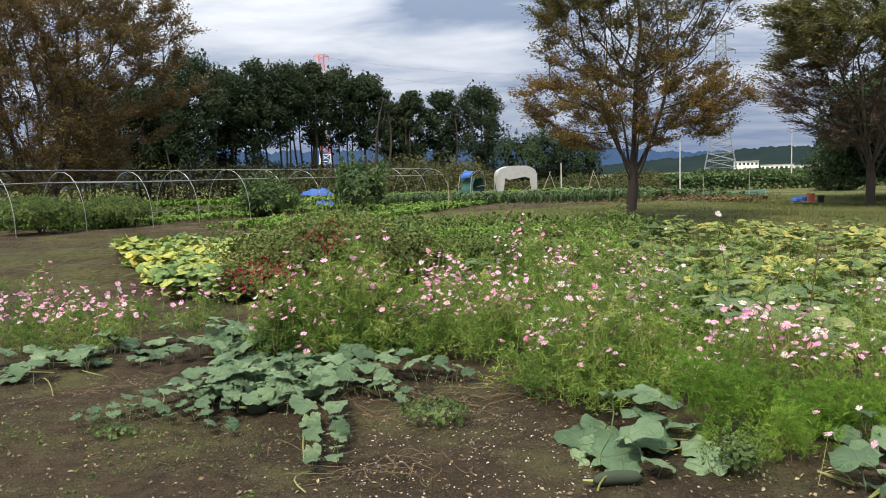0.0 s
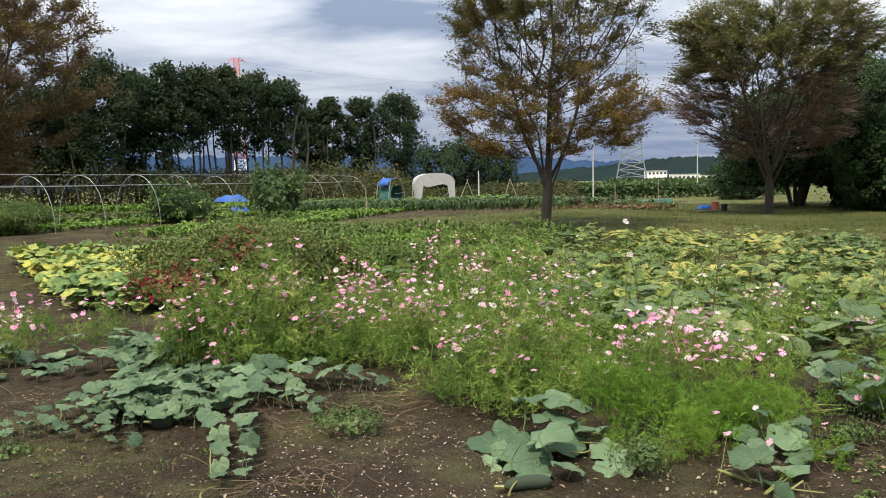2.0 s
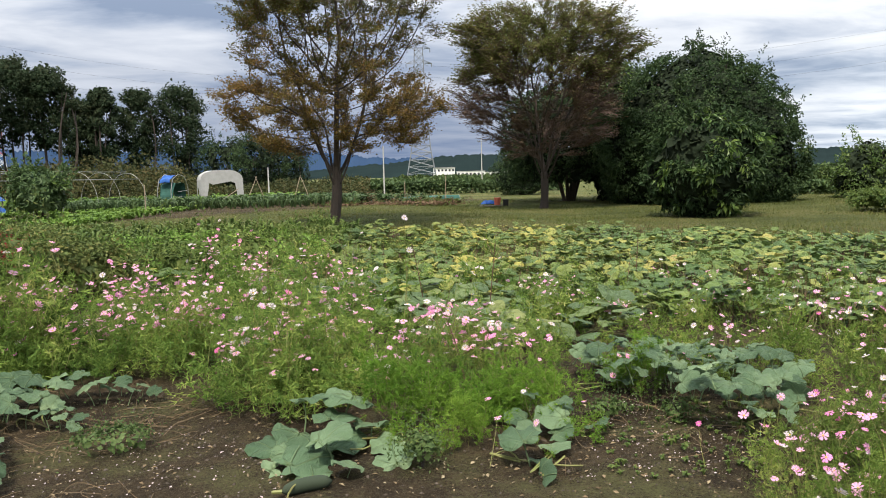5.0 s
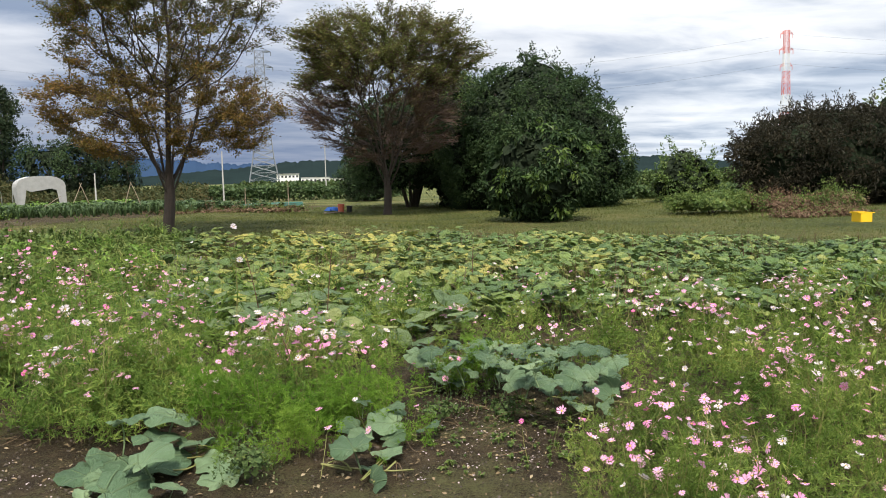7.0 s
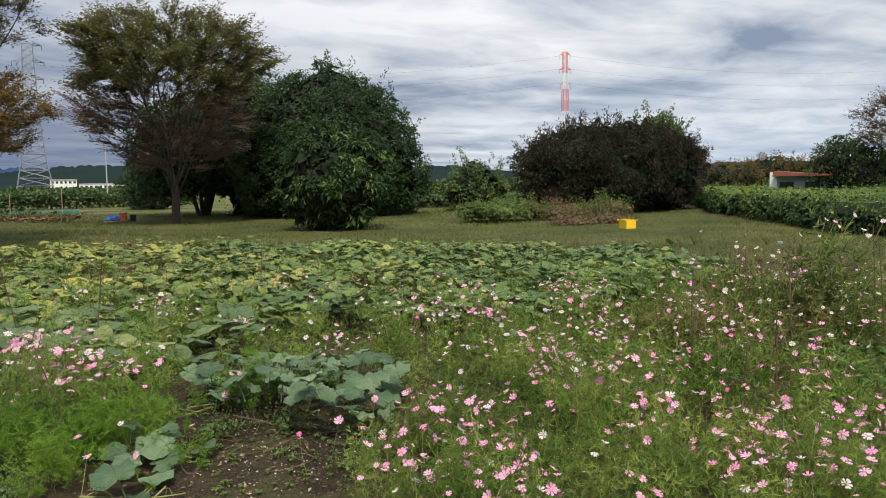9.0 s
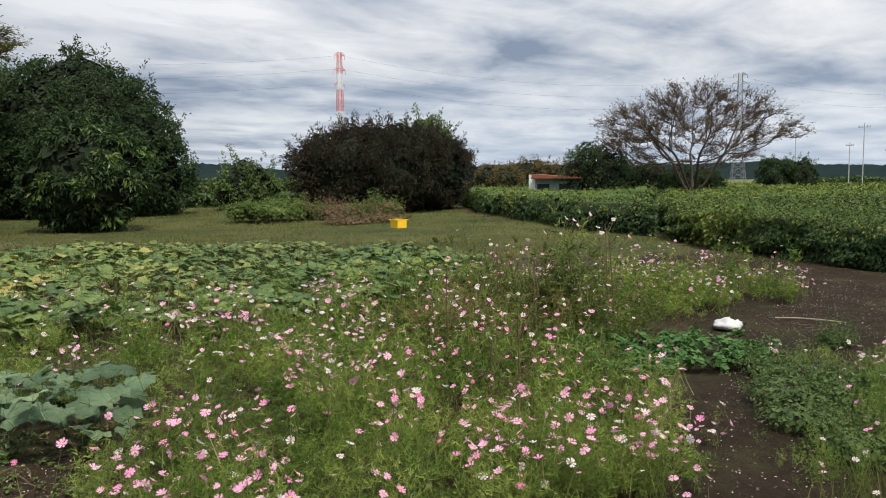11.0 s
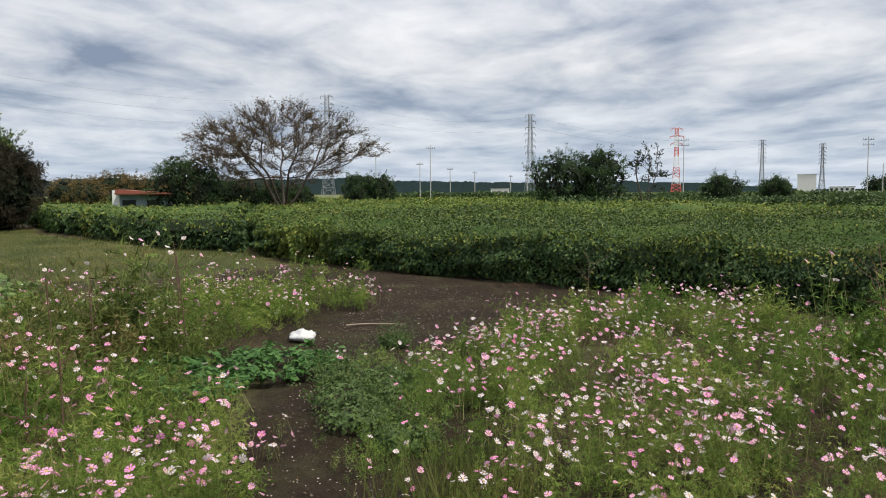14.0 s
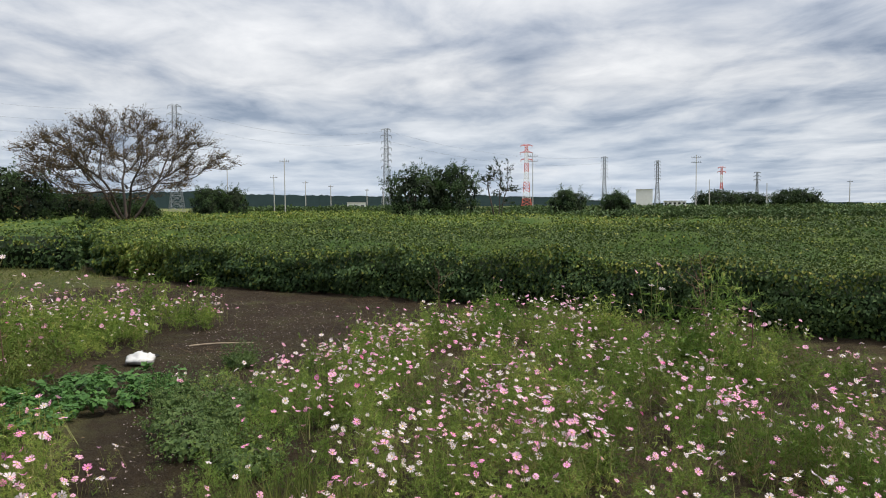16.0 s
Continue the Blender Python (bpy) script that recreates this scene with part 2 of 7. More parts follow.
FEATHER_BROWN = leaf_mat("cosmos_browning_foliage", [(0.0, (0.060, 0.095, 0.020)), (0.45, (0.115, 0.155, 0.036)), (0.7, (0.18, 0.150, 0.052)), (1.0, (0.25, 0.15, 0.075))], 0.7, 0.3, 1.2, each=0.4, drifts=1.8)
FEATHER_YOUNG = leaf_mat("cosmos_young_foliage", [(0.0, (0.065, 0.145, 0.015)), (0.5, (0.15, 0.275, 0.032)), (1.0, (0.27, 0.39, 0.06))], 0.65, 0.42, 1.8, drifts=1.6)
STEM = plain_mat("green_stem", (0.17, 0.21, 0.05), 0.6, vary=0.5, dark=(0.13, 0.07, 0.03))
STALK = plain_mat("dry_brown_stalk", (0.11, 0.058, 0.036), 0.8, vary=0.4)
VINE = plain_mat("dry_vine", (0.15, 0.10, 0.048), 0.8, vary=0.5, scale=3.0)


def petal_mat(name, colour):
    g = Nodes(name)
    r = g.put("ShaderNodeObjectInfo").outputs["Random"]
    col = g.mix(g.math("MULTIPLY", r, 0.22), colour, (0.66, 0.54, 0.60))
    a = g.principled(col, 0.6, spec=0.2)
    t = g.put("ShaderNodeBsdfTranslucent", Color=col).outputs[0]
    m = g.put("ShaderNodeMixShader")
    g.plug(m.inputs[0], 0.35)
    g.plug(m.inputs[1], a)
    g.plug(m.inputs[2], t)
    return g.surface(m.outputs[0])


PETALS = [petal_mat("petal_pink", (0.74, 0.25, 0.50)), petal_mat("petal_pale_pink", (0.74, 0.34, 0.54)), petal_mat("petal_white", (0.62, 0.54, 0.56)), petal_mat("petal_magenta", (0.66, 0.10, 0.34))]
CENTRE = plain_mat("flower_centre_yellow", (0.72, 0.46, 0.05), 0.8)
BARK = plain_mat("grey_brown_bark", (0.050, 0.037, 0.029), 0.9, vary=0.5, scale=5.0, bump=0.6)
BARK_DARK = plain_mat("dark_bark", (0.060, 0.047, 0.037), 0.9, vary=0.5, scale=5.0, bump=0.5)
TWIG = plain_mat("reddish_twigs", (0.135, 0.088, 0.070), 0.9, vary=0.4)
ZELKOVA = leaf_mat("zelkova_autumn_leaves", [(0.0, (0.085, 0.090, 0.026)), (0.4, (0.165, 0.125, 0.034)), (0.7, (0.25, 0.147, 0.045)), (1.0, (0.35, 0.20, 0.06))], 0.6, 0.3, 0.3)
ZELKOVA_TOP = leaf_mat("zelkova_green_leaves", [(0.0, (0.065, 0.084, 0.024)), (0.5, (0.125, 0.132, 0.036)), (1.0, (0.23, 0.155, 0.048))], 0.6, 0.3, 0.3)
RUSSET = leaf_mat("russet_leaves", [(0.0, (0.075, 0.070, 0.028)), (0.5, (0.155, 0.115, 0.040)), (1.0, (0.30, 0.18, 0.06))], 0.6, 0.3, 0.3)
LAYERED = leaf_mat("layered_dark_leaves", [(0.0, (0.080, 0.102, 0.030)), (0.5, (0.155, 0.172, 0.052)), (1.0, (0.26, 0.205, 0.075))], 0.6, 0.35, 0.4)
EVERGREEN = leaf_mat("evergreen_leaves", [(0.0, (0.017, 0.036, 0.014)), (0.5, (0.036, 0.066, 0.024)), (1.0, (0.078, 0.115, 0.042))], 0.6, 0.15, 0.5, spec=0.12)
EVERGREEN_LIT = leaf_mat("light_green_leaves", [(0.0, (0.05, 0.10, 0.022)), (0.5, (0.10, 0.17, 0.035)), (1.0, (0.20, 0.25, 0.06))], 0.45, 0.25, 0.6, spec=0.4)
ROW_LEAF = leaf_mat("shelterbelt_leaves", [(0.0, (0.020, 0.038, 0.018)), (0.5, (0.036, 0.056, 0.028)), (1.0, (0.068, 0.076, 0.040))], 0.65, 0.15, 0.3, spec=0.08, drifts=1.6)
PURPLE = leaf_mat("purple_brown_leaves", [(0.0, (0.016, 0.019, 0.012)), (0.5, (0.034, 0.032, 0.020)), (1.0, (0.070, 0.056, 0.034))], 0.6, 0.15, 0.4)
PURPLE_TWIG = leaf_mat("brown_sparse_leaves", [(0.0, (0.060, 0.042, 0.028)), (0.5, (0.100, 0.068, 0.042)), (1.0, (0.16, 0.10, 0.052))], 0.7, 0.2, 0.4)
# Near-black green: shade inside bushes and hedge is put into this colour.
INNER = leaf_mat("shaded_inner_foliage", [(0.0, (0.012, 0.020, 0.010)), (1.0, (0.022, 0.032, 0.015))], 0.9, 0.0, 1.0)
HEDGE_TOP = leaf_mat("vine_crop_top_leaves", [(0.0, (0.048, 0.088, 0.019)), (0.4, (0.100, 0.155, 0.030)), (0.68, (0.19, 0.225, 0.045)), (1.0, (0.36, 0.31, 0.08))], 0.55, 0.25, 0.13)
# Darker copy of the crop's leaves: the face's shade is put into the colour.
HEDGE_SIDE = leaf_mat("vine_crop_shaded_side_leaves", [(0.0, (0.018, 0.042, 0.014)), (0.5, (0.040, 0.078, 0.023)), (1.0, (0.085, 0.135, 0.036))], 0.6, 0.15, 0.6, spec=0.2)
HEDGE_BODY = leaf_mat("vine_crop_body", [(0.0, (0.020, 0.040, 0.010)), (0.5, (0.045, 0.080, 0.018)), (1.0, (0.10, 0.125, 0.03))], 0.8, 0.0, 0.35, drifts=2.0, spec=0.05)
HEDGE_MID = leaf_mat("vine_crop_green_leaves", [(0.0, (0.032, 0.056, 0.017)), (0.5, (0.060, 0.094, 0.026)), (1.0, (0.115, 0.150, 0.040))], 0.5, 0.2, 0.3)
VEG = leaf_mat("vegetable_leaves", [(0.0, (0.085, 0.165, 0.03)), (0.5, (0.17, 0.29, 0.055)), (1.0, (0.29, 0.41, 0.09))], 0.5, 0.3, 0.8)
VEG_DARK = leaf_mat("dark_vegetable_leaves", [(0.0, (0.045, 0.08, 0.032)), (0.5, (0.08, 0.13, 0.05)), (1.0, (0.14, 0.19, 0.07))], 0.5, 0.25, 0.8)
WEED = leaf_mat("weed_leaves", [(0.0, (0.055, 0.095, 0.024)), (0.5, (0.105, 0.155, 0.038)), (1.0, (0.20, 0.22, 0.065))], 0.6, 0.25, 0.8)
GRASS = leaf_mat("grass_blades", [(0.0, (0.056, 0.078, 0.018)), (0.45, (0.112, 0.140, 0.034)), (0.8, (0.19, 0.182, 0.058)), (1.0, (0.25, 0.19, 0.09))], 0.7, 0.35, 0.45, drifts=1.7)
REDLEAF = leaf_mat("crimson_leaves", [(0.0, (0.13, 0.020, 0.024)), (0.5, (0.24, 0.030, 0.036)), (1.0, (0.32, 0.065, 0.06))], 0.6, 0.25, 1.0)
METAL = plain_mat("galvanised_pipe", (0.33, 0.33, 0.32), 0.5, 0.4, 0.4)
STEEL = plain_mat("pylon_steel", (0.23, 0.245, 0.265), 0.6, 0.3, 0.2, 0.3)
RED_PAINT = plain_mat("pylon_red_paint", (0.62, 0.11, 0.065), 0.6, 0, 0.2, 0.3)
WHITE_PAINT = plain_mat("pylon_white_paint", (0.75, 0.75, 0.74), 0.6, 0, 0.2, 0.3)
CONCRETE = plain_mat("pale_concrete", (0.42, 0.41, 0.39), 0.85, 0, 0.3, 0.8)
RUST = plain_mat("rusty_red_sheet_roof", (0.24, 0.075, 0.045), 0.8, 0, 0.5, 1.5)
WALL_WHITE = plain_mat("white_painted_wall", (0.72, 0.72, 0.70), 0.8, 0, 0.25, 0.6)
WALL_BLUE = plain_mat("weathered_blue_sheet", (0.26, 0.33, 0.38), 0.7, 0, 0.4, 1.0)
GLASS_DARK = plain_mat("dark_window", (0.03, 0.035, 0.04), 0.2)
TARP = plain_mat("blue_tarpaulin", (0.008, 0.075, 0.30), 0.7, 0, 0.3, 3.0)
COVER = plain_mat("white_grow_cover", (0.37, 0.37, 0.36), 0.8, 0, 0.5, 3.5, 0.8)
SACK = plain_mat("white_plastic_sack", (0.44, 0.44, 0.43), 0.5, 0, 0.2, 9.0, 0.2)
CRATE = plain_mat("yellow_plastic", (0.80, 0.50, 0.02), 0.45, 0, 0.2)
BUCKET = plain_mat("faded_red_plastic", (0.55, 0.13, 0.07), 0.5, 0, 0.2)
WOOD = plain_mat("weathered_wood", (0.30, 0.24, 0.17), 0.85, 0, 0.4, 4.0)
GOURD = plain_mat("dark_green_rind", (0.020, 0.032, 0.013), 0.85, 0, 0.5, 14.0, 0.1)
NET = plain_mat("teal_net", (0.050, 0.125, 0.105), 0.95, 0, 0.7, 3.5, 0.6, spec=0.1)
BLACK = plain_mat("black_rubber", (0.02, 0.02, 0.02), 0.6)
WIRE = plain_mat("power_cable", (0.05, 0.05, 0.055), 0.6)
HILL = plain_mat("wooded_hill", (0.016, 0.026, 0.026), 1.0, 0, 0.5, 0.02, spec=0.0)
# The blue of distance haze is put into the mountain's surface colour.
MOUNTAIN = plain_mat("hazy_blue_mountain", (0.026, 0.048, 0.092), 1.0, 0, 0.2, 0.002, spec=0.0)
FIELD_CROP = leaf_mat("far_crop_rows", [(0.0, (0.035, 0.065, 0.022)), (0.5, (0.065, 0.10, 0.03)), (1.0, (0.12, 0.15, 0.045))], 0.7, 0.1, 0.3)


# ---- mesh tools ----
class Heap:
    """Gathers triangles (and a flat map of each vertex) into one mesh."""

    def __init__(self):
        self.v, self.f, self.uv, self.n = [], [], [], 0

    def add(self, v, f, uv=None):
        v = np.asarray(v, float)
        self.v.append(v)
        self.f.append(np.asarray(f, int) + self.n)
        self.uv.append(np.zeros((len(v), 2)) if uv is None else uv)
        self.n += len(v)

    def mesh(self, name, mat, smooth=False):
        if not self.v:
            self.add([(0, 0, -0.5), (0.01, 0, -0.5), (0, 0.01, -0.5)], [(0, 1, 2)])
        v, f, uv = np.concatenate(self.v), np.concatenate(self.f), np.concatenate(self.uv)
        me = bpy.data.meshes.new(name)
        me.vertices.add(len(v))
        me.vertices.foreach_set("co", v.astype(np.float32).ravel())
        me.loops.add(len(f) * 3)
        me.loops.foreach_set("vertex_index", f.astype(np.int32).ravel())
        me.polygons.add(len(f))
        me.polygons.foreach_set("loop_start", np.arange(0, 3 * len(f), 3, dtype=np.int32))
        me.uv_layers.new(name="flat").data.foreach_set("uv", uv[f.ravel()].astype(np.float32).ravel())
        me.polygons.foreach_set("use_smooth", np.full(len(f), smooth))
        me.materials.append(mat)
        me.update(calc_edges=True)
        return me


def part(name, data, mat, parent, label="", m=None, kind=""):
    """Links a heap, bmesh or mesh as one mesh object under a thing or part."""
    if isinstance(data, Heap):
        data = data.mesh(name, mat)
    elif isinstance(data, bmesh.types.BMesh):
        bm, data = data, bpy.data.meshes.new(name)
        bm.to_mesh(data)
        bm.free()
        data.materials.append(mat)
    ob = new(name, data)
    ob.parent = parent
    if m is not None:
        ob.matrix_basis = m
    return tagged(ob, label, kind=kind)


def thing(name, label, category, at=(0, 0, 0), turn=0.0, group="", kind=""):
    ob = new(name)
    ob.empty_display_size = 0.2
    ob.matrix_basis = pose(*at, 0, 0, turn)
    return tagged(ob, label, category, group, kind)


def unit(v):
    v = np.asarray(v, float)
    return v / np.maximum(np.linalg.norm(v, axis=-1, keepdims=True), 1e-9)


def tube(pts, radii, sides=5, cap=False):
    pts, radii = np.asarray(pts, float), np.broadcast_to(np.asarray(radii, float), (len(pts),))
    d = unit(np.gradient(pts, axis=0))
    ref = np.array([0.31, 0.22, 0.93]) if abs(d[0, 2]) < 0.9 else np.array([0.95, 0.1, 0.2])
    a = unit(np.cross(d, ref))
    b = np.cross(d, a)
    t = np.arange(sides) * 2 * np.pi / sides
    v = pts[:, None] + radii[:, None, None] * (a[:, None] * np.cos(t)[None, :, None] + b[:, None] * np.sin(t)[None, :, None])
    i = np.arange(len(pts) - 1)[:, None] * sides
    k, k2 = np.arange(sides)[None], (np.arange(sides)[None] + 1) % sides
    q = np.stack([i + k, i + k2, i + sides + k2, i + sides + k], -1).reshape(-1, 4)
    f = np.concatenate([q[:, [0, 1, 2]], q[:, [0, 2, 3]]])
    if cap:
        e = (len(pts) - 1) * sides
        f = np.concatenate([f, [(0, j + 1, j) for j in range(1, sides - 1)], [(e, e + j, e + j + 1) for j in range(1, sides - 1)]])
    return v.reshape(-1, 3), f


def twigs(p, r, rng):
    """Many thin three-sided twigs at once; p holds three points of each."""
    n = len(p)
    d = unit(p[:, 2] - p[:, 0])
    a = unit(np.cross(d, rng.normal(size=(n, 3))))
    b = np.cross(d, a)
    t = np.arange(3) * 2 * np.pi / 3
    ring = a[:, None] * np.cos(t)[None, :, None] + b[:, None] * np.sin(t)[None, :, None]
    v = p[:, :, None] + ring[:, None] * (r * np.array([1.0, 0.75, 0.35]))[None, :, None, None]
    f = []
    for j in range(2):
        for k in range(3):
            q = [3 * j + k, 3 * j + (k + 1) % 3, 3 * j + 3 + (k + 1) % 3, 3 * j + 3 + k]
            f += [(q[0], q[1], q[2]), (q[0], q[2], q[3])]
    f = np.array(f)[None] + (np.arange(n) * 9)[:, None, None]
    return v.reshape(-1, 3), f.reshape(-1, 3)


def curve(a, b, bend, n=5):
    """Points from a to b, bowed by the vector bend at the middle."""
    t = np.linspace(0, 1, n)[:, None]
    return np.asarray(a) * (1 - t) + np.asarray(b) * t + np.asarray(bend) * (4 * t * (1 - t))


def blades(p, n, size, rng, aspect=0.5, fold=0.12, along=None):
    """Diamond leaves at p with normals n."""
    n = unit(n)
    t = rng.normal(size=p.shape) if along is None else along + rng.normal(size=p.shape) * 0.35
    t = unit(t - (t * n).sum(1, keepdims=True) * n)
    s = np.cross(n, t)
    L = np.broadcast_to(size, (len(p),))[:, None]
    v = np.stack([p, p + t * L * 0.5 + s * L * aspect * 0.5 + n * L * fold, p + t * L - n * L * fold * 0.5, p + t * L * 0.45 - s * L * aspect * 0.5 + n * L * fold], 1)
    i = np.arange(len(p))[:, None] * 4
    f = np.concatenate([i + [0, 1, 2], i + [0, 2, 3]])
    return v.reshape(-1, 3), f


def frames(n, yaw):
    """Turning matrices whose z axis is n, spun by yaw."""
    n = unit(n)
    x = np.stack([np.cos(yaw), np.sin(yaw), np.zeros_like(yaw)], 1)
    x = unit(x - (x * n).sum(1, keepdims=True) * n)
    return np.stack([x, np.cross(n, x), n], 2)


def scatter(heap, shape, p, R, s):
    """Copies of one shape (v, f, uv) joined into the heap."""
    v, f, uv = shape
    s = np.broadcast_to(s, (len(p),))
    w = np.einsum("nij,kj->nki", R, v) * s[:, None, None] + p[:, None]
    g = f[None] + (np.arange(len(p)) * len(v))[:, None, None]
    heap.add(w.reshape(-1, 3), g.reshape(-1, 3), np.tile(uv, (len(p), 1)))


def wobble(x, y, k=1.0, seed=0.0):
    """A smooth uneven field between about -1 and 1."""
    x, y = np.asarray(x) * k + seed * 7.3, np.asarray(y) * k - seed * 3.1
    return (np.sin(1.1 * x + 0.7 * y + 1.3) + np.sin(-0.6 * x + 1.45 * y + 0.4) + 0.7 * np.sin(2.3 * x - 1.1 * y + 2.0) + 0.5 * np.sin(1.3 * x + 3.1 * y) + 0.4 * np.sin(4.1 * x + 0.6 * y + 1.0)) / 2.6


def step(a, b, x):
    t = np.clip((np.asarray(x, float) - a) / (b - a), 0, 1)
    return t * t * (3 - 2 * t)


def gz(x, y):
    """Height of the ground."""
    x, y = np.asarray(x, float), np.asarray(y, float)
    r = np.hypot(x - 3, y - 3)
    swell = 0.24 * step(13, 21, y) * (1 - step(9, 15, x)) * (1 - step(50, 110, r))
    near = 1 - step(18, 40, r)
    return swell + near * (0.028 * wobble(x, y, 1.7, 1) + 0.012 * wobble(x, y, 6.0, 2) + 0.006 * wobble(x, y, 17.0, 4))


def rnd_in(rng, n, cx, cy, rx, ry, turn=0.0):
    a, r = rng.uniform(0, 2 * np.pi, n), np.sqrt(rng.uniform(0, 1, n))
    x, y = r * np.cos(a) * rx, r * np.sin(a) * ry
    c, s = math.cos(radians(turn)), math.sin(radians(turn))
    return cx + x * c - y * s, cy + x * s + y * c


def inside(x, y, poly):
    p, k = np.asarray(poly, float), np.zeros(np.shape(x), bool)
    for (x0, y0), (x1, y1) in zip(p, np.roll(p, -1, 0)):
        k ^= ((y0 > y) != (y1 > y)) & (x < (x1 - x0) * (y - y0) / (y1 - y0 + 1e-12) + x0)
    return k


def rnd_poly(rng, n, poly):
    p = np.asarray(poly, float)
    lo, hi = p.min(0), p.max(0)
    xs, ys = np.empty(0), np.empty(0)
    while len(xs) < n:
        x, y = rng.uniform(lo[0], hi[0], 4 * n), rng.uniform(lo[1], hi[1], 4 * n)
        k = inside(x, y, p)
        xs, ys = np.append(xs, x[k]), np.append(ys, y[k])
    return xs[:n], ys[:n]


def box_bm(sx, sy, sz, bevel=0.0, at=(0, 0, 0)):
    bm = bmesh.new()
    bmesh.ops.create_cube(bm, size=1.0)
    bmesh.ops.transform(bm, matrix=Matrix.Translation(at) @ Matrix.Diagonal((sx, sy, sz, 1)), verts=bm.verts)
    if bevel:
        bmesh.ops.bevel(bm, geom=bm.edges[:], offset=bevel, segments=2, affect="EDGES")
    return bm


# ---- ground ----
def build_ground():
    rad = np.concatenate([[0.0], np.geomspace(0.3, 60, 120), np.geomspace(66, 4600, 40)])
    ang = np.linspace(0, 2 * np.pi, 221)[:-1]
    R, A = np.meshgrid(rad[1:], ang, indexing="ij")
    x, y = np.append(3.0, 3 + (R * np.cos(A)).ravel()), np.append(3.0, 3 + (R * np.sin(A)).ravel())
    v = np.stack([x, y, gz(x, y)], 1)
    n = len(ang)
    f = [(0, 1 + k, 1 + (k + 1) % n) for k in range(n)]
    i = (np.arange(len(rad) - 2)[:, None] * n + 1)
    k, k2 = np.arange(n)[None], (np.arange(n)[None] + 1) % n
    q = np.stack([i + k, i + n + k, i + n + k2, i + k2], -1).reshape(-1, 4)
    h = Heap()
    h.add(v, np.concatenate([np.array(f), q[:, [0, 1, 2]], q[:, [0, 2, 3]]]))
    me = h.mesh("ground", SOIL, True)
    far = step(34, 60, np.hypot(x - 3, y - 3))
    lawn = inside(x, y, LAWN) * 0.9
    left = 0.42 * (1 - step(0, 4, np.hypot(x + 7, y - 17) - 4))
    bare = 0.32 * step(24, 27, y) * (1 - step(36, 39, y)) * (1 - step(12, 16, x)) * step(-0.1, 0.5, wobble(x, y * 2.2, 0.55, 6))
    turf = np.clip(np.maximum.reduce([far, lawn, left]) - bare + 0.12 * wobble(x, y, 0.9, 3), 0, 1)
    at = me.attributes.new("turf", "FLOAT", "POINT")
    at.data.foreach_set("value", turf.astype(np.float32))
    # freshly dug, moist soil along the path between the beds
    damp = np.clip(inside(x, y, [(4.0, 0.8), (4.0, -0.6), (9, -1.4), (13.5, -3.6), (18, 1.6), (16, 4.6), (10, 1.6)]) + 0.2 * wobble(x, y, 1.2, 9), 0, 1)
    me.attributes.new("damp", "FLOAT", "POINT").data.foreach_set("value", damp.astype(np.float32))
    return tagged(new("ground", me), "dark brown garden soil running out into grass and fields", "ground", kind="structure")


LAWN = [(-6, 24), (-2, 19.5), (3, 19.0), (8, 18.5), (12, 14.5), (14.6, 9.5), (15.6, 5.6), (17.0, 4.2), (18.6, 2.9), (20.5, 3.6), (22.4, 4.7), (30, 6.9), (30, 12.5), (34, 16.5), (40, 20), (44, 40), (20, 46), (2, 33), (-6, 29)]
build_ground()


# ---- trees ----
def crown_points(rng, n, profile, outer=0.45, squash=1.0):
    """Points inside a crown given as (height, radius) pairs; outer < 0.5 favours the rim."""
    z, r = np.array(profile, float).T
    hs = np.linspace(z[0], z[-1], 200)
    rs = np.interp(hs, z, r)
    w = np.cumsum(rs ** 1.6 + 1e-6)
    h = np.interp(rng.uniform(0, w[-1], n), w, hs)
    a = rng.uniform(0, 2 * np.pi, n)
    q = np.interp(h, z, r) * rng.uniform(0, 1, n) ** outer
    q *= 1 + 0.16 * np.sin(3 * a + h * 1.3) + 0.10 * np.sin(5 * a - 2.1 * h)
    return np.stack([q * np.cos(a), q * np.sin(a) * squash, h], 1)


def grow(rng, pts, links, aims, stride, kill, rise=0.1, rounds=90):
    """Lets a stem branch out step by step towards the aims it has not yet reached."""
    pts, links = [np.array(p, float) for p in pts], list(links)
    d = np.linalg.norm(aims[:, None] - np.array(pts)[None], axis=2)
    near, dist = d.argmin(1), d.min(1)
    live = np.ones(len(aims), bool)
    for _ in range(rounds):
        if not live.any():
            break
        who, back = np.unique(near[live], return_inverse=True)
        pull = np.zeros((len(who), 3))
        np.add.at(pull, back, unit(aims[live] - np.array(pts)[near[live]]))
        first = len(pts)
        for i, v in zip(who, pull):
            way = unit(v) + [0, 0, rise] + rng.normal(size=3) * 0.18
            if links[i] >= 0:
                way = way + 0.45 * unit(pts[i] - pts[links[i]])
            pts.append(pts[i] + unit(way) * stride)
            links.append(int(i))
        add = np.array(pts[first:])
        d = np.linalg.norm(aims[:, None] - add[None], axis=2)
        j = d.argmin(1)
        m = d[np.arange(len(aims)), j]
        closer = m < dist
        near[closer], dist[closer] = j[closer] + first, m[closer]
        stuck = live & ~closer & (rng.uniform(0, 1, len(aims)) < 0.25)
        live &= (dist > kill) & ~stuck
    return np.array(pts), np.array(links)


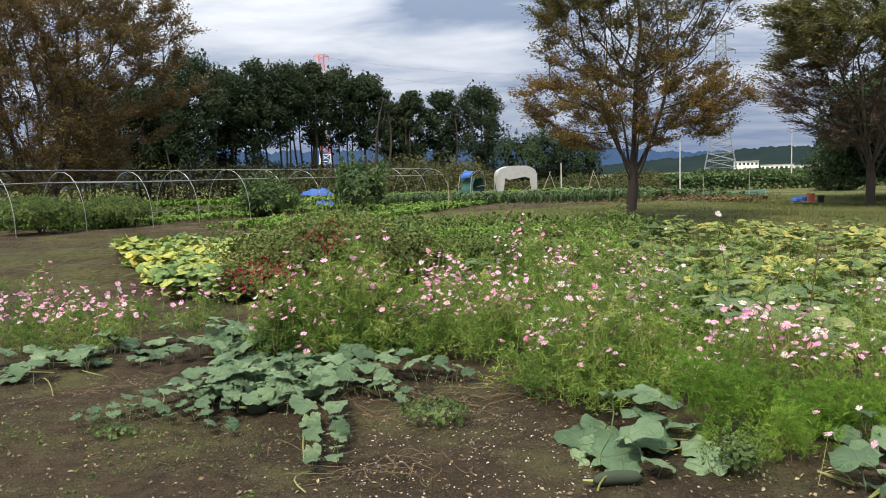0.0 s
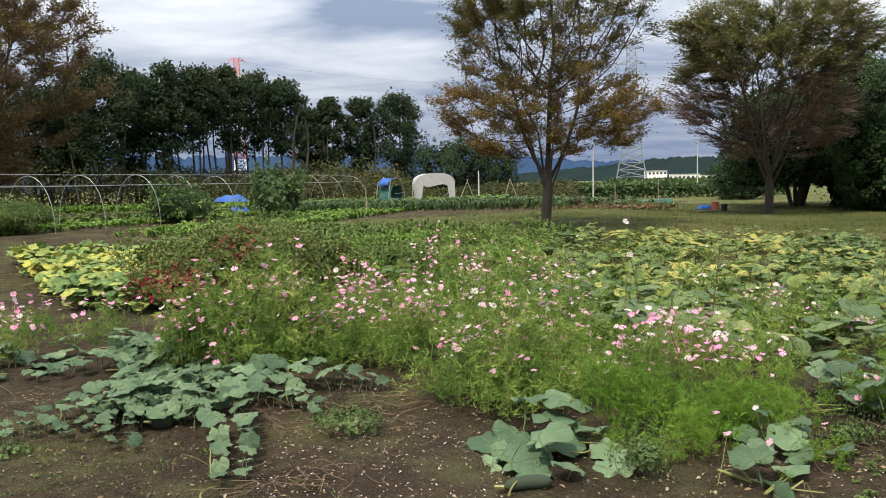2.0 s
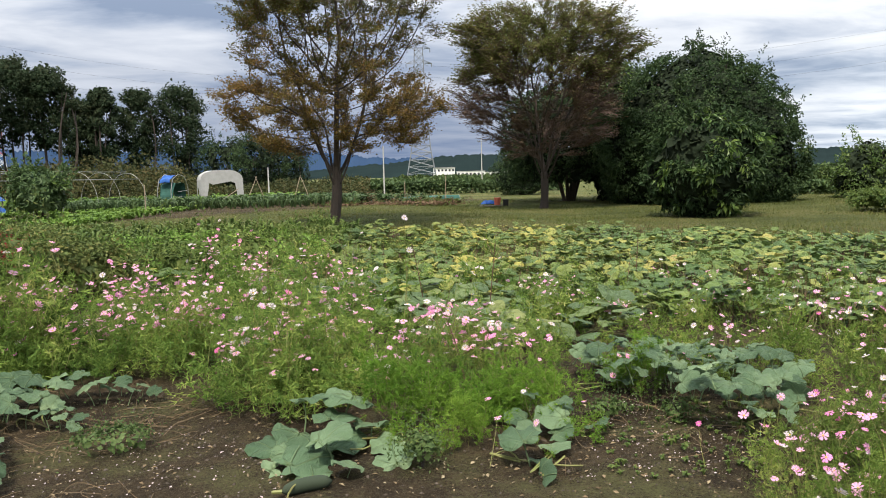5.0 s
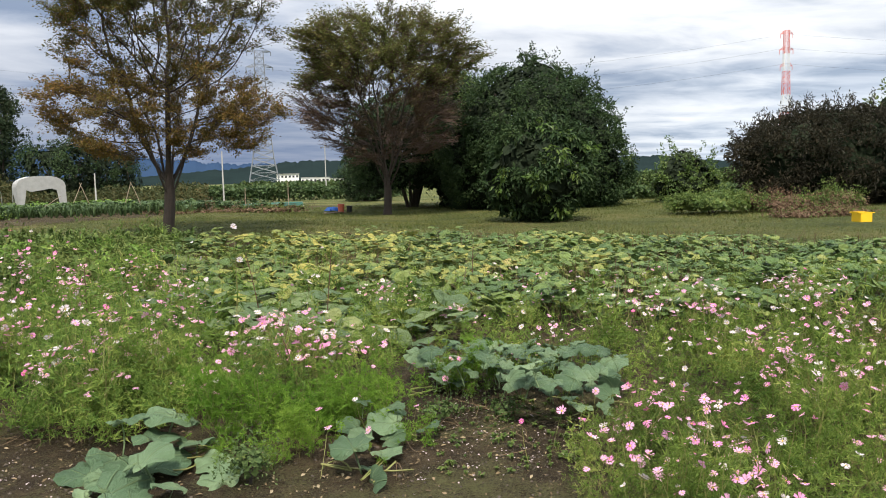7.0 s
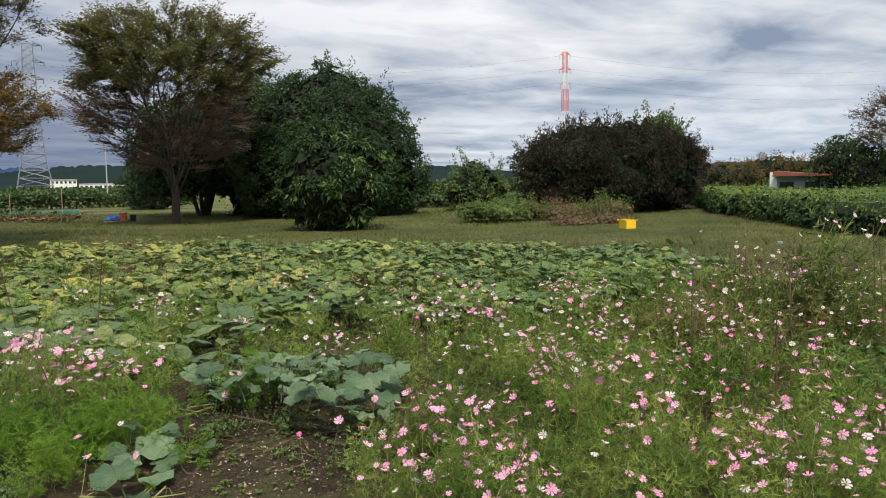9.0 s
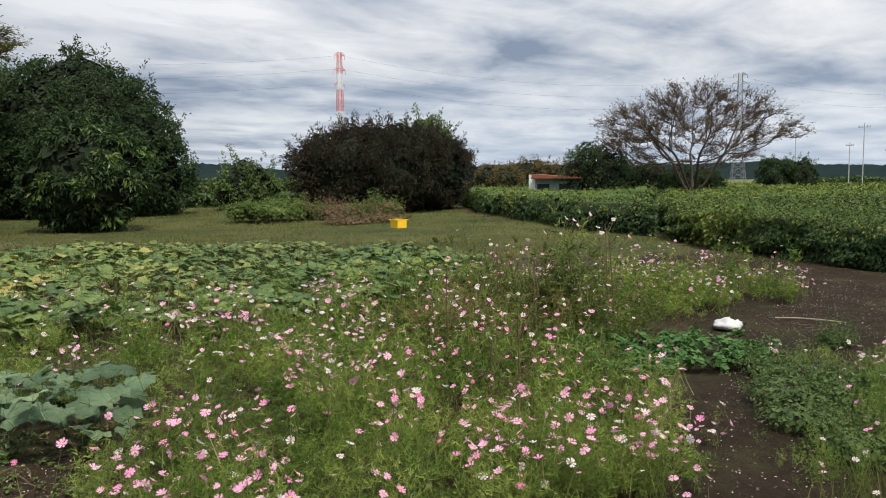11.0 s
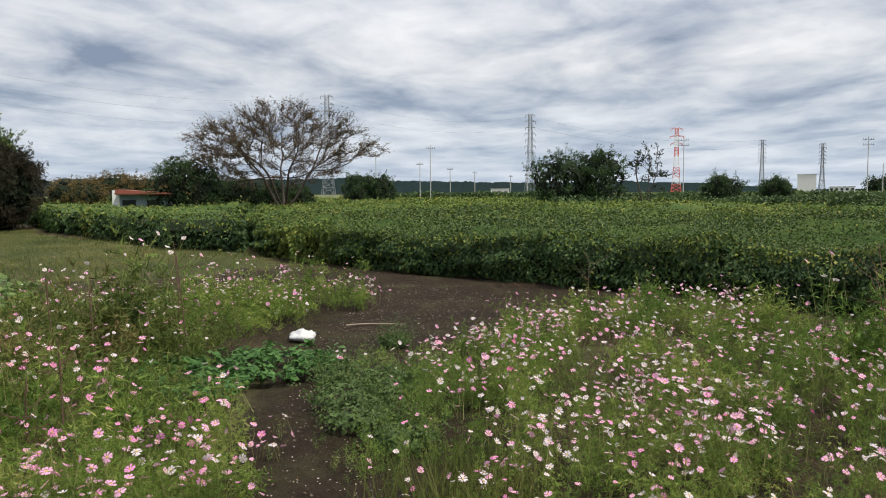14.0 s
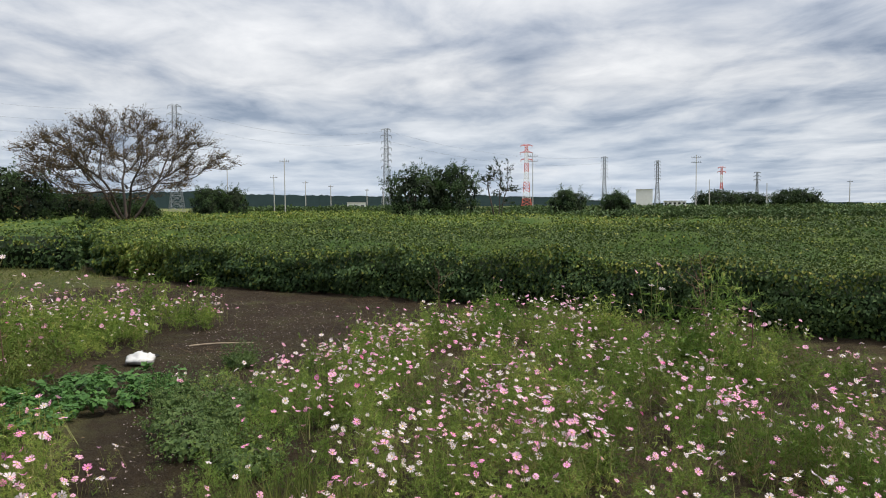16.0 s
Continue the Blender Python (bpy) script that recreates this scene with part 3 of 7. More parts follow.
def tree(name, label, at, profile, trunk_h, trunk_r, aims, stride, sprays, spray_len, leaves, leaf_size, leaf_mats, bark, seed, lean=(0, 0), group="", squash=1.0, twig_r=0.006, tip_r=0.011, split=None, stems=1, category="tree", outer=0.45, low_share=1.0, twig_mat=None, rise=0.35, out=0.6, flat=0.5, rosette=0.05, aspect=0.5, spread=0.4, shift=(0, 0), forks=0, fork_len=1.2, fork_out=0.45):
    """A branching tree: stem and limbs thinning by what they carry, sprays of twigs, leaves along them."""
    rng = np.random.default_rng(seed)
    root = thing(name, label, category, at, group=group)
    pts, links = [], []
    for s in range(stems):
        off = np.array([rng.normal() * 0.3, rng.normal() * 0.3, 0]) * (stems > 1)
        top = off * 2.0 + np.array([lean[0], lean[1], trunk_h])
        p = curve([off[0], off[1], -0.08], top, rng.normal(size=3) * [0.03, 0.03, 0] * trunk_h, 6)
        links += [-1] + list(range(len(pts), len(pts) + 5))
        pts += list(p)
    for k in range(forks):
        # first limbs that leave the top of the stem
        a = 2 * np.pi * (k + rng.uniform(-0.25, 0.25)) / forks
        b = rng.integers(3, 6)
        way = unit([math.cos(a) * fork_out, math.sin(a) * fork_out, 1.0 + rng.uniform(-0.2, 0.3)])
        last = int(b)
        for j in range(4):
            pts.append(pts[b] + way * fork_len * (j + 1) / 4 + np.array([0, 0, 0.04 * j * j * fork_len]))
            links.append(last)
            last = len(pts) - 1
    goal = crown_points(rng, aims, profile, outer, squash) + [shift[0], shift[1], 0]
    pts, links = grow(rng, pts, links, goal, stride, stride * 1.25)
    n = len(pts)
    kids = [[] for _ in range(n)]
    for k in range(n):
        if links[k] >= 0:
            kids[links[k]].append(k)
    load = np.ones(n)
    for k in range(n - 1, -1, -1):
        if kids[k]:
            load[k] = sum(load[c] for c in kids[k])
    power = math.log(trunk_r / tip_r) / math.log(load.max())
    rad = tip_r * load ** power
    wood, trunk = Heap(), Heap()
    seeds = [(k, [k]) for k in range(n) if links[k] < 0]
    while seeds:
        k, run = seeds.pop()
        while kids[k]:
            best = max(kids[k], key=lambda c: load[c])
            seeds += [(c, [k, c]) for c in kids[k] if c != best]
            run.append(best)
            k = best
        if len(run) < 2:
            continue
        r = rad[run] * np.where(np.arange(len(run)) + (links[run[0]] >= 0) * 9 < 6, 1.0, 0.78)
        if links[run[0]] >= 0:
            r[0] = min(r[0], r[1] * 1.25)
            p = pts[run]
        else:
            p = pts[run]
            r *= 1 + 0.35 * np.exp(-np.maximum(0, p[:, 2]) * 5.0)
        if len(run) > 3:
            p = p.copy()
            p[1:-1] = 0.5 * p[1:-1] + 0.25 * (p[:-2] + p[2:])
        thick = r[min(1, len(r) - 1)]
        if links[run[0]] < 0:
            trunk.add(*tube(p, r, 10))
        elif thick > trunk_r * 0.2:
            limb = Heap()
            limb.add(*tube(p, r, 7))
            part("limb", limb, bark, root)
        else:
            wood.add(*tube(p, r, 4))
    part("trunk", trunk, bark, root)
    part("branchwork", wood, bark, root, kind="stuff")
    thin = np.flatnonzero((load < 4) & (links >= 0))
    k = thin[rng.integers(len(thin), size=sprays)]
    axis = unit((pts[k] - [lean[0] + shift[0] * 0.5, lean[1] + shift[1] * 0.5, 0]) * [1, 1, 0])
    way = unit(unit(pts[k] - pts[links[k]]) * 0.5 + axis * out + rng.normal(size=(sprays, 3)) * [spread, spread, spread * 0.5] + [0, 0, rise])
    b, e = pts[k], pts[k] + way * (spray_len * rng.uniform(0.4, 1.2, sprays))[:, None]
    bow = rng.normal(size=(sprays, 3)) * 0.06 * spray_len
    small = Heap()
    small.add(*twigs(np.stack([b, (b + e) / 2 + bow, e], 1), twig_r, rng))
    part("twig_mass", small, twig_mat or TWIG, root, kind="stuff")
    if leaves:
        fill = rng.uniform(0, 1, sprays) ** 1.5 + 0.12
        if split is not None:
            fill *= np.where(e[:, 2] > split + 0.5 * wobble(e[:, 0], e[:, 1], 0.9, seed), 1.0, low_share)
        i = rng.choice(sprays, size=leaves, p=fill / fill.sum())
        t = rng.uniform(0.1, 1.08, leaves)[:, None]
        p = b[i] * (1 - t) + e[i] * t + 4 * t * (1 - t) * bow[i] + rng.normal(size=(leaves, 3)) * rosette * [1, 1, 1 - 0.7 * flat]
        nor = rng.normal(size=(leaves, 3)) * (0.75 - 0.5 * flat) + [0, 0, 0.8]
        size = leaf_size * rng.uniform(0.6, 1.3, leaves)
        high = np.ones(leaves, bool) if len(leaf_mats) == 1 else p[:, 2] > split + rng.normal(size=leaves) * 0.7
        for mat, g in zip(leaf_mats, (high, ~high)):
            if g.any():
                h = Heap()
                h.add(*blades(p[g], nor[g], size[g], rng, aspect, 0.12, way[i][g]))
                part("crown", h, mat, root, kind="stuff")
    return root


def dome(rng, n, rx, ry, h, rough=0.1, low=-0.15, power=1.0, seed=0.0):
    """Points and outward normals on an uneven dome that stands on the ground."""
    u = unit(rng.normal(size=(n * 2, 3)))
    u = u[u[:, 2] > low][:n]
    k = 1 + rough * (np.sin(5 * u[:, 0] + 3 * u[:, 2] + seed) + np.sin(6 * u[:, 1] - 4 * u[:, 2] + 2 * seed) + 0.7 * np.sin(11 * u[:, 0] + 9 * u[:, 1] + seed) + 0.5 * np.sin(17 * u[:, 2] + 13 * u[:, 1])) / 2
    zz = np.sign(u[:, 2]) * np.abs(u[:, 2]) ** power
    p = np.stack([u[:, 0] * rx * k, u[:, 1] * ry * k, h * (0.5 + 0.5 * zz) * (0.7 + 0.3 * k)], 1)
    return p, unit(u * [1 / rx, 1 / ry, 1.6 / h])


def mantle(rng, n, rx, ry, h, profile, rough, seed):
    """Points and outward normals on a lumpy crown whose width follows the profile of (height, width) shares."""
    z, w = np.array(profile, float).T
    hs = np.linspace(0, 1, 120)
    ws = np.interp(hs, z, w)
    acc = np.cumsum(np.maximum(ws, 0.12))
    t = np.interp(rng.uniform(0, acc[-1], n), acc, hs)
    a = rng.uniform(0, 2 * np.pi, n)
    k = 1 + rough * (np.sin(3 * a + 5 * t + seed) + np.sin(5 * a - 9 * t + 2 * seed) + 0.8 * np.sin(8 * a + 17 * t + seed)) / 1.6
    q = np.interp(t, hs, ws) * k
    slope = np.interp(t, hs, np.gradient(ws, hs)) * (rx + ry) / (2 * h)
    p = np.stack([q * np.cos(a) * rx, q * np.sin(a) * ry, t * h * (0.94 + 0.06 * k)], 1)
    return p, unit(np.stack([np.cos(a), np.sin(a), np.clip(-slope, -0.4, 2.0)], 1))


def bush(name, label, at, rx, ry, h, leaves, size, mat, seed, category="bush", rough=0.14, clumps=260, clump_r=0.5, lit=None, lit_share=0.0, trunk_r=0.1, group="", droop=0.0, low=-0.9, aspect=0.5, spikes=0, inside_mat=None, profile=None, spike_len=0.45):
    """A dense rounded shrub or tree: stems, a shaded inside and clumps of leaves."""
    rng = np.random.default_rng(seed)
    root = thing(name, label, category, at, group=group)
    for k in range(7):
        a = rng.uniform(0, 2 * np.pi)
        e = np.array([math.cos(a) * rx * 0.5, math.sin(a) * ry * 0.5, h * rng.uniform(0.5, 0.85)])
        stem = Heap()
        stem.add(*tube(curve((math.cos(a) * trunk_r * 2, math.sin(a) * trunk_r * 2, -0.05), e, (0, 0, 0.1), 6), np.linspace(trunk_r, trunk_r * 0.3, 6), 6))
        part("stem", stem, BARK_DARK, root)

    def shell(m, k, top=-2.0):
        if profile:
            return mantle(rng, m, rx * k, ry * k, h * (0.5 + k * 0.5), profile, rough, seed)
        return dome(rng, m, rx * k, ry * k, h * (0.5 + k * 0.5), rough, max(low, top), 0.8, seed)

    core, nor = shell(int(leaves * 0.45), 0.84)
    # By default (INNER) the shade within the crown is put into these leaves' colour.
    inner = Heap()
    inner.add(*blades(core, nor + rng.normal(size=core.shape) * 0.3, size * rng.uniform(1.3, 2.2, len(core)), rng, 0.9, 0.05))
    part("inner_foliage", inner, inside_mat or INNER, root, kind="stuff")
    c, cn = shell(clumps, 0.93)
    cr = clump_r * rng.uniform(0.5, 1.35, len(c))
    k = rng.integers(len(c), size=leaves)
    u = unit(rng.normal(size=(leaves, 3)) + cn[k] * 0.75)
    p = c[k] + u * cr[k][:, None] * rng.uniform(0.45, 1.05, leaves)[:, None] * [1, 1, 0.75]
    n = u * 0.8 + rng.normal(size=u.shape) * 0.45 + [0, 0, 0.35]
    along = u + [0, 0, -droop]
    keep = p[:, 2] > 0.02
    p, n, along, k = p[keep], n[keep], along[keep], k[keep]
    s = size * rng.uniform(0.6, 1.35, len(p))
    bright = rng.uniform(0, 1, len(c)) < lit_share
    for m, g in ((mat, ~bright[k]), (lit, bright[k])):
        if m and g.any():
            hp = Heap()
            hp.add(*blades(p[g], n[g], s[g], rng, aspect, 0.14, along[g]))
            part("foliage", hp, m, root, kind="stuff")
    if spikes:
        sp = Heap()
        b, bn = shell(spikes, 1.0, 0.1)
        for q, d in zip(b, bn):
            e = q + (d + [0, 0, 0.6]) * rng.uniform(0.3, 1.0) * spike_len
            sp.add(*blades(q + (e - q) * rng.uniform(0, 1, (26, 1)) + rng.normal(size=(26, 3)) * 0.07, rng.normal(size=(26, 3)), size * 0.9, rng, aspect, 0.1, np.tile(e - q, (26, 1))))
        part("new_growth", sp, mat, root, kind="stuff")
    return root


def spot(x, y):
    return (x, y, float(gz(x, y)))


tree("zelkova_tree", "zelkova tree with vase-shaped crown turning brown and orange in autumn", spot(4.58, 22.1), [(1.9, 0.7), (2.3, 2.2), (2.9, 2.9), (3.6, 2.95), (4.3, 2.2), (4.9, 2.3), (5.6, 2.75), (6.8, 3.0), (8.0, 2.7), (9.0, 1.8), (9.8, 0.5)], 1.75, 0.145, 1200, 0.19, 9500, 0.52, 118000, 0.078, [ZELKOVA_TOP, ZELKOVA], BARK, 11, lean=(0.15, 0.0), split=5.0, group="field trees", outer=0.42, twig_r=0.005, tip_r=0.009, rise=0.45, out=0.5, rosette=0.06, shift=(0.1, 0), forks=7, fork_len=1.5, fork_out=0.6)
tree("layered_tree", "broad flat-topped tree with dark layered leaves over bare reddish twigs", spot(16.35, 32.2), [(2.1, 0.7), (2.6, 1.7), (3.4, 2.7), (4.6, 3.2), (6.0, 3.4), (7.3, 3.6), (8.2, 2.9), (8.8, 1.2)], 2.0, 0.175, 1200, 0.27, 12000, 0.95, 60000, 0.14, [LAYERED, PURPLE_TWIG], BARK, 23, split=5.6, flat=0.85, group="field trees", outer=0.36, twig_r=0.008, tip_r=0.011, low_share=0.22, rise=0.28, out=0.9, spread=0.26, rosette=0.07, aspect=0.42, forks=9, fork_len=1.8, fork_out=0.6)
tree("autumn_zelkova_tree", "large spreading tree with russet autumn leaves", spot(-22.0, 38.5), [(1.0, 3.0), (3.0, 5.4), (6.0, 7.0), (9.0, 7.4), (12.0, 6.2), (14.5, 3.0)], 2.0, 0.3, 1500, 0.4, 16000, 1.1, 150000, 0.15, [RUSSET], BARK_DARK, 31, twig_r=0.009, tip_r=0.015, stems=3, group="field trees", rise=0.6, out=0.55, rosette=0.1)
bush("evergreen_tree", "tall dark evergreen tree with leaves down to the grass", spot(25.2, 32.7), 5.0, 4.8, 8.1, 42000, 0.16, EVERGREEN, 41, "tree", 0.07, 620, 0.5, EVERGREEN_LIT, 0.02, 0.2, spikes=110, spike_len=0.7, profile=[(0.0, 0.78), (0.12, 0.93), (0.35, 1.0), (0.55, 0.9), (0.72, 0.7), (0.85, 0.47), (0.94, 0.24), (1.0, 0.05)])
bush("evergreen_tree", "light green crown of a second tree beside the evergreen", spot(23.6, 37.5), 2.6, 2.6, 8.0, 7000, 0.2, HEDGE_MID, 47, "tree", 0.1, 200, 0.6, EVERGREEN_LIT, 0.2, 0.2, spikes=40, spike_len=0.7, profile=[(0.0, 0.4), (0.3, 0.8), (0.6, 1.0), (0.85, 0.8), (1.0, 0.2)])
bush("evergreen_tree", "dark evergreen tree with a bare shaded trunk", spot(21.6, 39.5), 3.6, 3.6, 6.6, 12000, 0.2, EVERGREEN, 42, "tree", 0.12, 260, 0.7, None, 0, 0.12, low=-0.5)
bush("loquat_tree", "rounded evergreen tree with large glossy leaves, some yellow-green", spot(17.5, 22.3), 1.75, 1.7, 3.8, 8000, 0.23, EVERGREEN, 43, "tree", 0.16, 150, 0.42, EVERGREEN_LIT, 0.2, 0.07, droop=0.5, aspect=0.36, spikes=30, profile=[(0.0, 0.28), (0.15, 0.6), (0.35, 1.0), (0.6, 0.95), (0.8, 0.75), (1.0, 0.15)])
bush("purple_leaved_thicket", "wide dome of purple-brown leafy shrubs on the grass", spot(35.7, 22.0), 6.9, 3.4, 4.3, 40000, 0.2, PURPLE, 44, "thicket", 0.08, 720, 0.5, None, 0, 0.12, aspect=0.26, spikes=260, spike_len=0.6, low=-0.95)
bush("young_tree", "small bright green tree behind the brush heap", spot(33.6, 30.2), 1.7, 1.6, 2.9, 3500, 0.17, EVERGREEN_LIT, 45, "tree", 0.25, 60, 0.4, HEDGE_MID, 0.5, 0.07, spikes=45, spike_len=0.8, profile=[(0.0, 0.5), (0.3, 1.0), (0.6, 0.85), (0.85, 0.5), (1.0, 0.1)])
bush("young_tree", "small green tree rising behind the purple thicket", spot(40.4, 22.3), 1.7, 1.5, 5.1, 2400, 0.2, WEED, 46, "tree", 0.25, 70, 0.45, EVERGREEN, 0.4, 0.08, low=-0.3, spikes=40, spike_len=0.7)


# ---- shelter belt ----
def belt_tree(at, h, r, seed, foot=0.30):
    """A tall dark tree of a row: several thin stems, uneven stacked clumps."""
    rng = np.random.default_rng(seed)
    root = thing("shelterbelt_tree", "tall dark evergreen tree with slender bare stems in a row", "tree", at, group="shelter belt")
    for k in range(rng.integers(5, 9)):
        a = np.array([rng.normal() * 0.6, rng.normal() * 0.5, 0]) * r / 2.6
        wood = Heap()
        wood.add(*tube(curve(a, a * 1.7 + [0, 0, h * 0.8], rng.normal(size=3) * 0.3, 7), np.linspace(0.10, 0.04, 7), 5))
        part("stem", wood, BARK_DARK, root)
    n = 110
    z = h * (foot + (0.96 - foot) * rng.uniform(0, 1, n) ** 0.62)
    w = r * np.interp(z / h, [foot - 0.05, foot + 0.15, 0.66, 0.86, 0.97], [0.4, 0.7, 1.0, 0.85, 0.35])
    a = rng.uniform(0, 2 * np.pi, n)
    q = rng.uniform(0.1, 1, n) ** 0.6 * w
    c = np.stack([q * np.cos(a), q * np.sin(a), z], 1)
    core = Heap()
    p = c[rng.integers(n, size=3000)] * [0.85, 0.85, 1.0] + rng.normal(size=(3000, 3)) * 0.13 * r
    core.add(*blades(p, rng.normal(size=p.shape), 0.3 * rng.uniform(0.6, 1.3, 3000), rng, 0.8))
    part("inner_foliage", core, ROW_LEAF, root, kind="stuff")
    m = 9500
    k = rng.integers(n, size=m)
    u = unit(rng.normal(size=(m, 3)))
    p = c[k] + u * rng.uniform(0.4, 1.0, (m, 1)) ** 0.5 * [0.9, 0.9, 0.7] * r * 0.34
    crown = Heap()
    crown.add(*blades(p, u + rng.normal(size=u.shape) * 0.4 + [0, 0, 0.35], 0.185 * rng.uniform(0.6, 1.3, m), rng, 0.6))
    part("crown", crown, ROW_LEAF, root, kind="stuff")


def build_belt():
    rng = np.random.default_rng(5)
    spec = [(-26.5, 62, 9.5, 2.6), (-23.0, 64, 9.0, 2.5), (-19.8, 62, 11.3, 2.9), (-17.6, 66, 10.6, 2.2), (-15.6, 64, 11.2, 2.3), (-13.4, 66, 11.4, 2.3), (-11.5, 68, 11.6, 2.0), (-9.4, 70, 11.6, 2.3), (-7.3, 70, 10.8, 2.1), (-5.5, 76, 9.0, 1.6), (-4.1, 74, 9.7, 1.5), (-1.9, 76, 10.0, 2.0), (0.9, 76, 10.3, 2.5), (-21.6, 68, 9.8, 2.4)]
    for k, (az, d, h, r) in enumerate(spec):
        a = radians(az)
        belt_tree(spot(0.16 + d * math.sin(a), 0.15 + d * math.cos(a)), h, r, 700 + k, 0.26 if az < -14 else 0.4 if az < -6 else 0.14)
    # undergrowth along the foot of the row
    h = Heap()
    n = 60000
    az, d = np.radians(rng.uniform(-38, 14, n)), rng.uniform(60, 84, n)
    x, y = d * np.sin(az), d * np.cos(az)
    top = 2.9 + 1.0 * wobble(x, y, 0.35, 4) + 1.6 * step(-16, -26, x / y * 60) - 1.9 * step(-2, 6, x)
    p = np.stack([x, y, rng.uniform(0, 1, n) ** 0.6 * top], 1)
    h.add(*blades(p, rng.normal(size=p.shape) + [0, -0.6, 0.5], 0.27 * rng.uniform(0.5, 1.3, n), rng, 0.6))
    ob = new("undergrowth", h.mesh("undergrowth", leaf_mat("undergrowth_leaves", [(0, (0.03, 0.045, 0.018)), (0.5, (0.06, 0.07, 0.025)), (1, (0.13, 0.10, 0.04))], 0.7, 0.2, 0.15)))
    tagged(ob, "tangled olive and brown undergrowth along the foot of the trees", "undergrowth", kind="stuff")


build_belt()


# ---- low leafy clump shapes ----
def squash_leaf(seed, n=35, stalk=True):
    """One broad, lobed leaf, pleated along its veins, on its stalk, about 1 across."""
    rng = np.random.default_rng(seed)
    t = np.linspace(-np.pi, np.pi, n, endpoint=False) + np.pi / n
    lobes = np.abs(np.sin(3.5 * t + 0.15 * rng.normal()))
    lobe = 0.48 * (1.05 - 0.14 * lobes + 0.025 * rng.normal(size=n)) * (1 - 0.50 * np.exp(-((np.abs(t) - np.pi) / 0.24) ** 2))
    x, y = np.sin(t), np.cos(t)
    rows, uv = [(0, -0.14, -0.05)], [(0.5, 0.36)]
    rings = (0.3, 0.6, 0.85, 1.0) if n > 12 else (0.6, 1.0)
    wave = rng.uniform(0, 6.3, 2)
    for k in rings:
        r = lobe * k
        z = 0.17 * k - 0.05 - 0.34 * max(0, k - 0.5) ** 1.3 + 0.035 * k * (0.5 - lobes) + 0.10 * k * k * np.sin(2 * t + wave[0]) * 0.5 + 0.045 * k ** 3 * np.sin(5 * t + wave[1]) + 0.012 * rng.normal(size=n) * k
        rows += list(zip(x * r, y * r - 0.14 * (1 - k), z))
        uv += list(zip(0.5 + x * r, 0.5 + y * r - 0.14 * (1 - k)))
    f = [(0, 1 + (k + 1) % n, 1 + k) for k in range(n)]
    for j in range(len(rings) - 1):
        for k in range(n):
            a, b = 1 + j * n + k, 1 + j * n + (k + 1) % n
            f += [(a, b + n, a + n), (a, b, b + n)]
    if not stalk:
        return np.array(rows), np.array(f), np.array(uv)
    v, g = tube(curve((0.03, -0.2, -0.8), (0, -0.14, -0.055), (0.02, 0.05, 0), 4), [0.022, 0.02, 0.018, 0.015], 4)
    return np.vstack([rows, v]), np.vstack([f, g + len(rows)]), np.vstack([uv, np.tile([[0.5, 0.26]], (len(v), 1))])


LEAVES = [squash_leaf(k) for k in range(6)]
FAR_LEAVES = [squash_leaf(k, 11, False) for k in range(6)]


def leaf_frames(rng, n, tilt):
    nor = rng.normal(size=(n, 3)) * tilt + [0, -0.06, 1]
    return frames(nor, rng.uniform(0, 2 * np.pi, n))


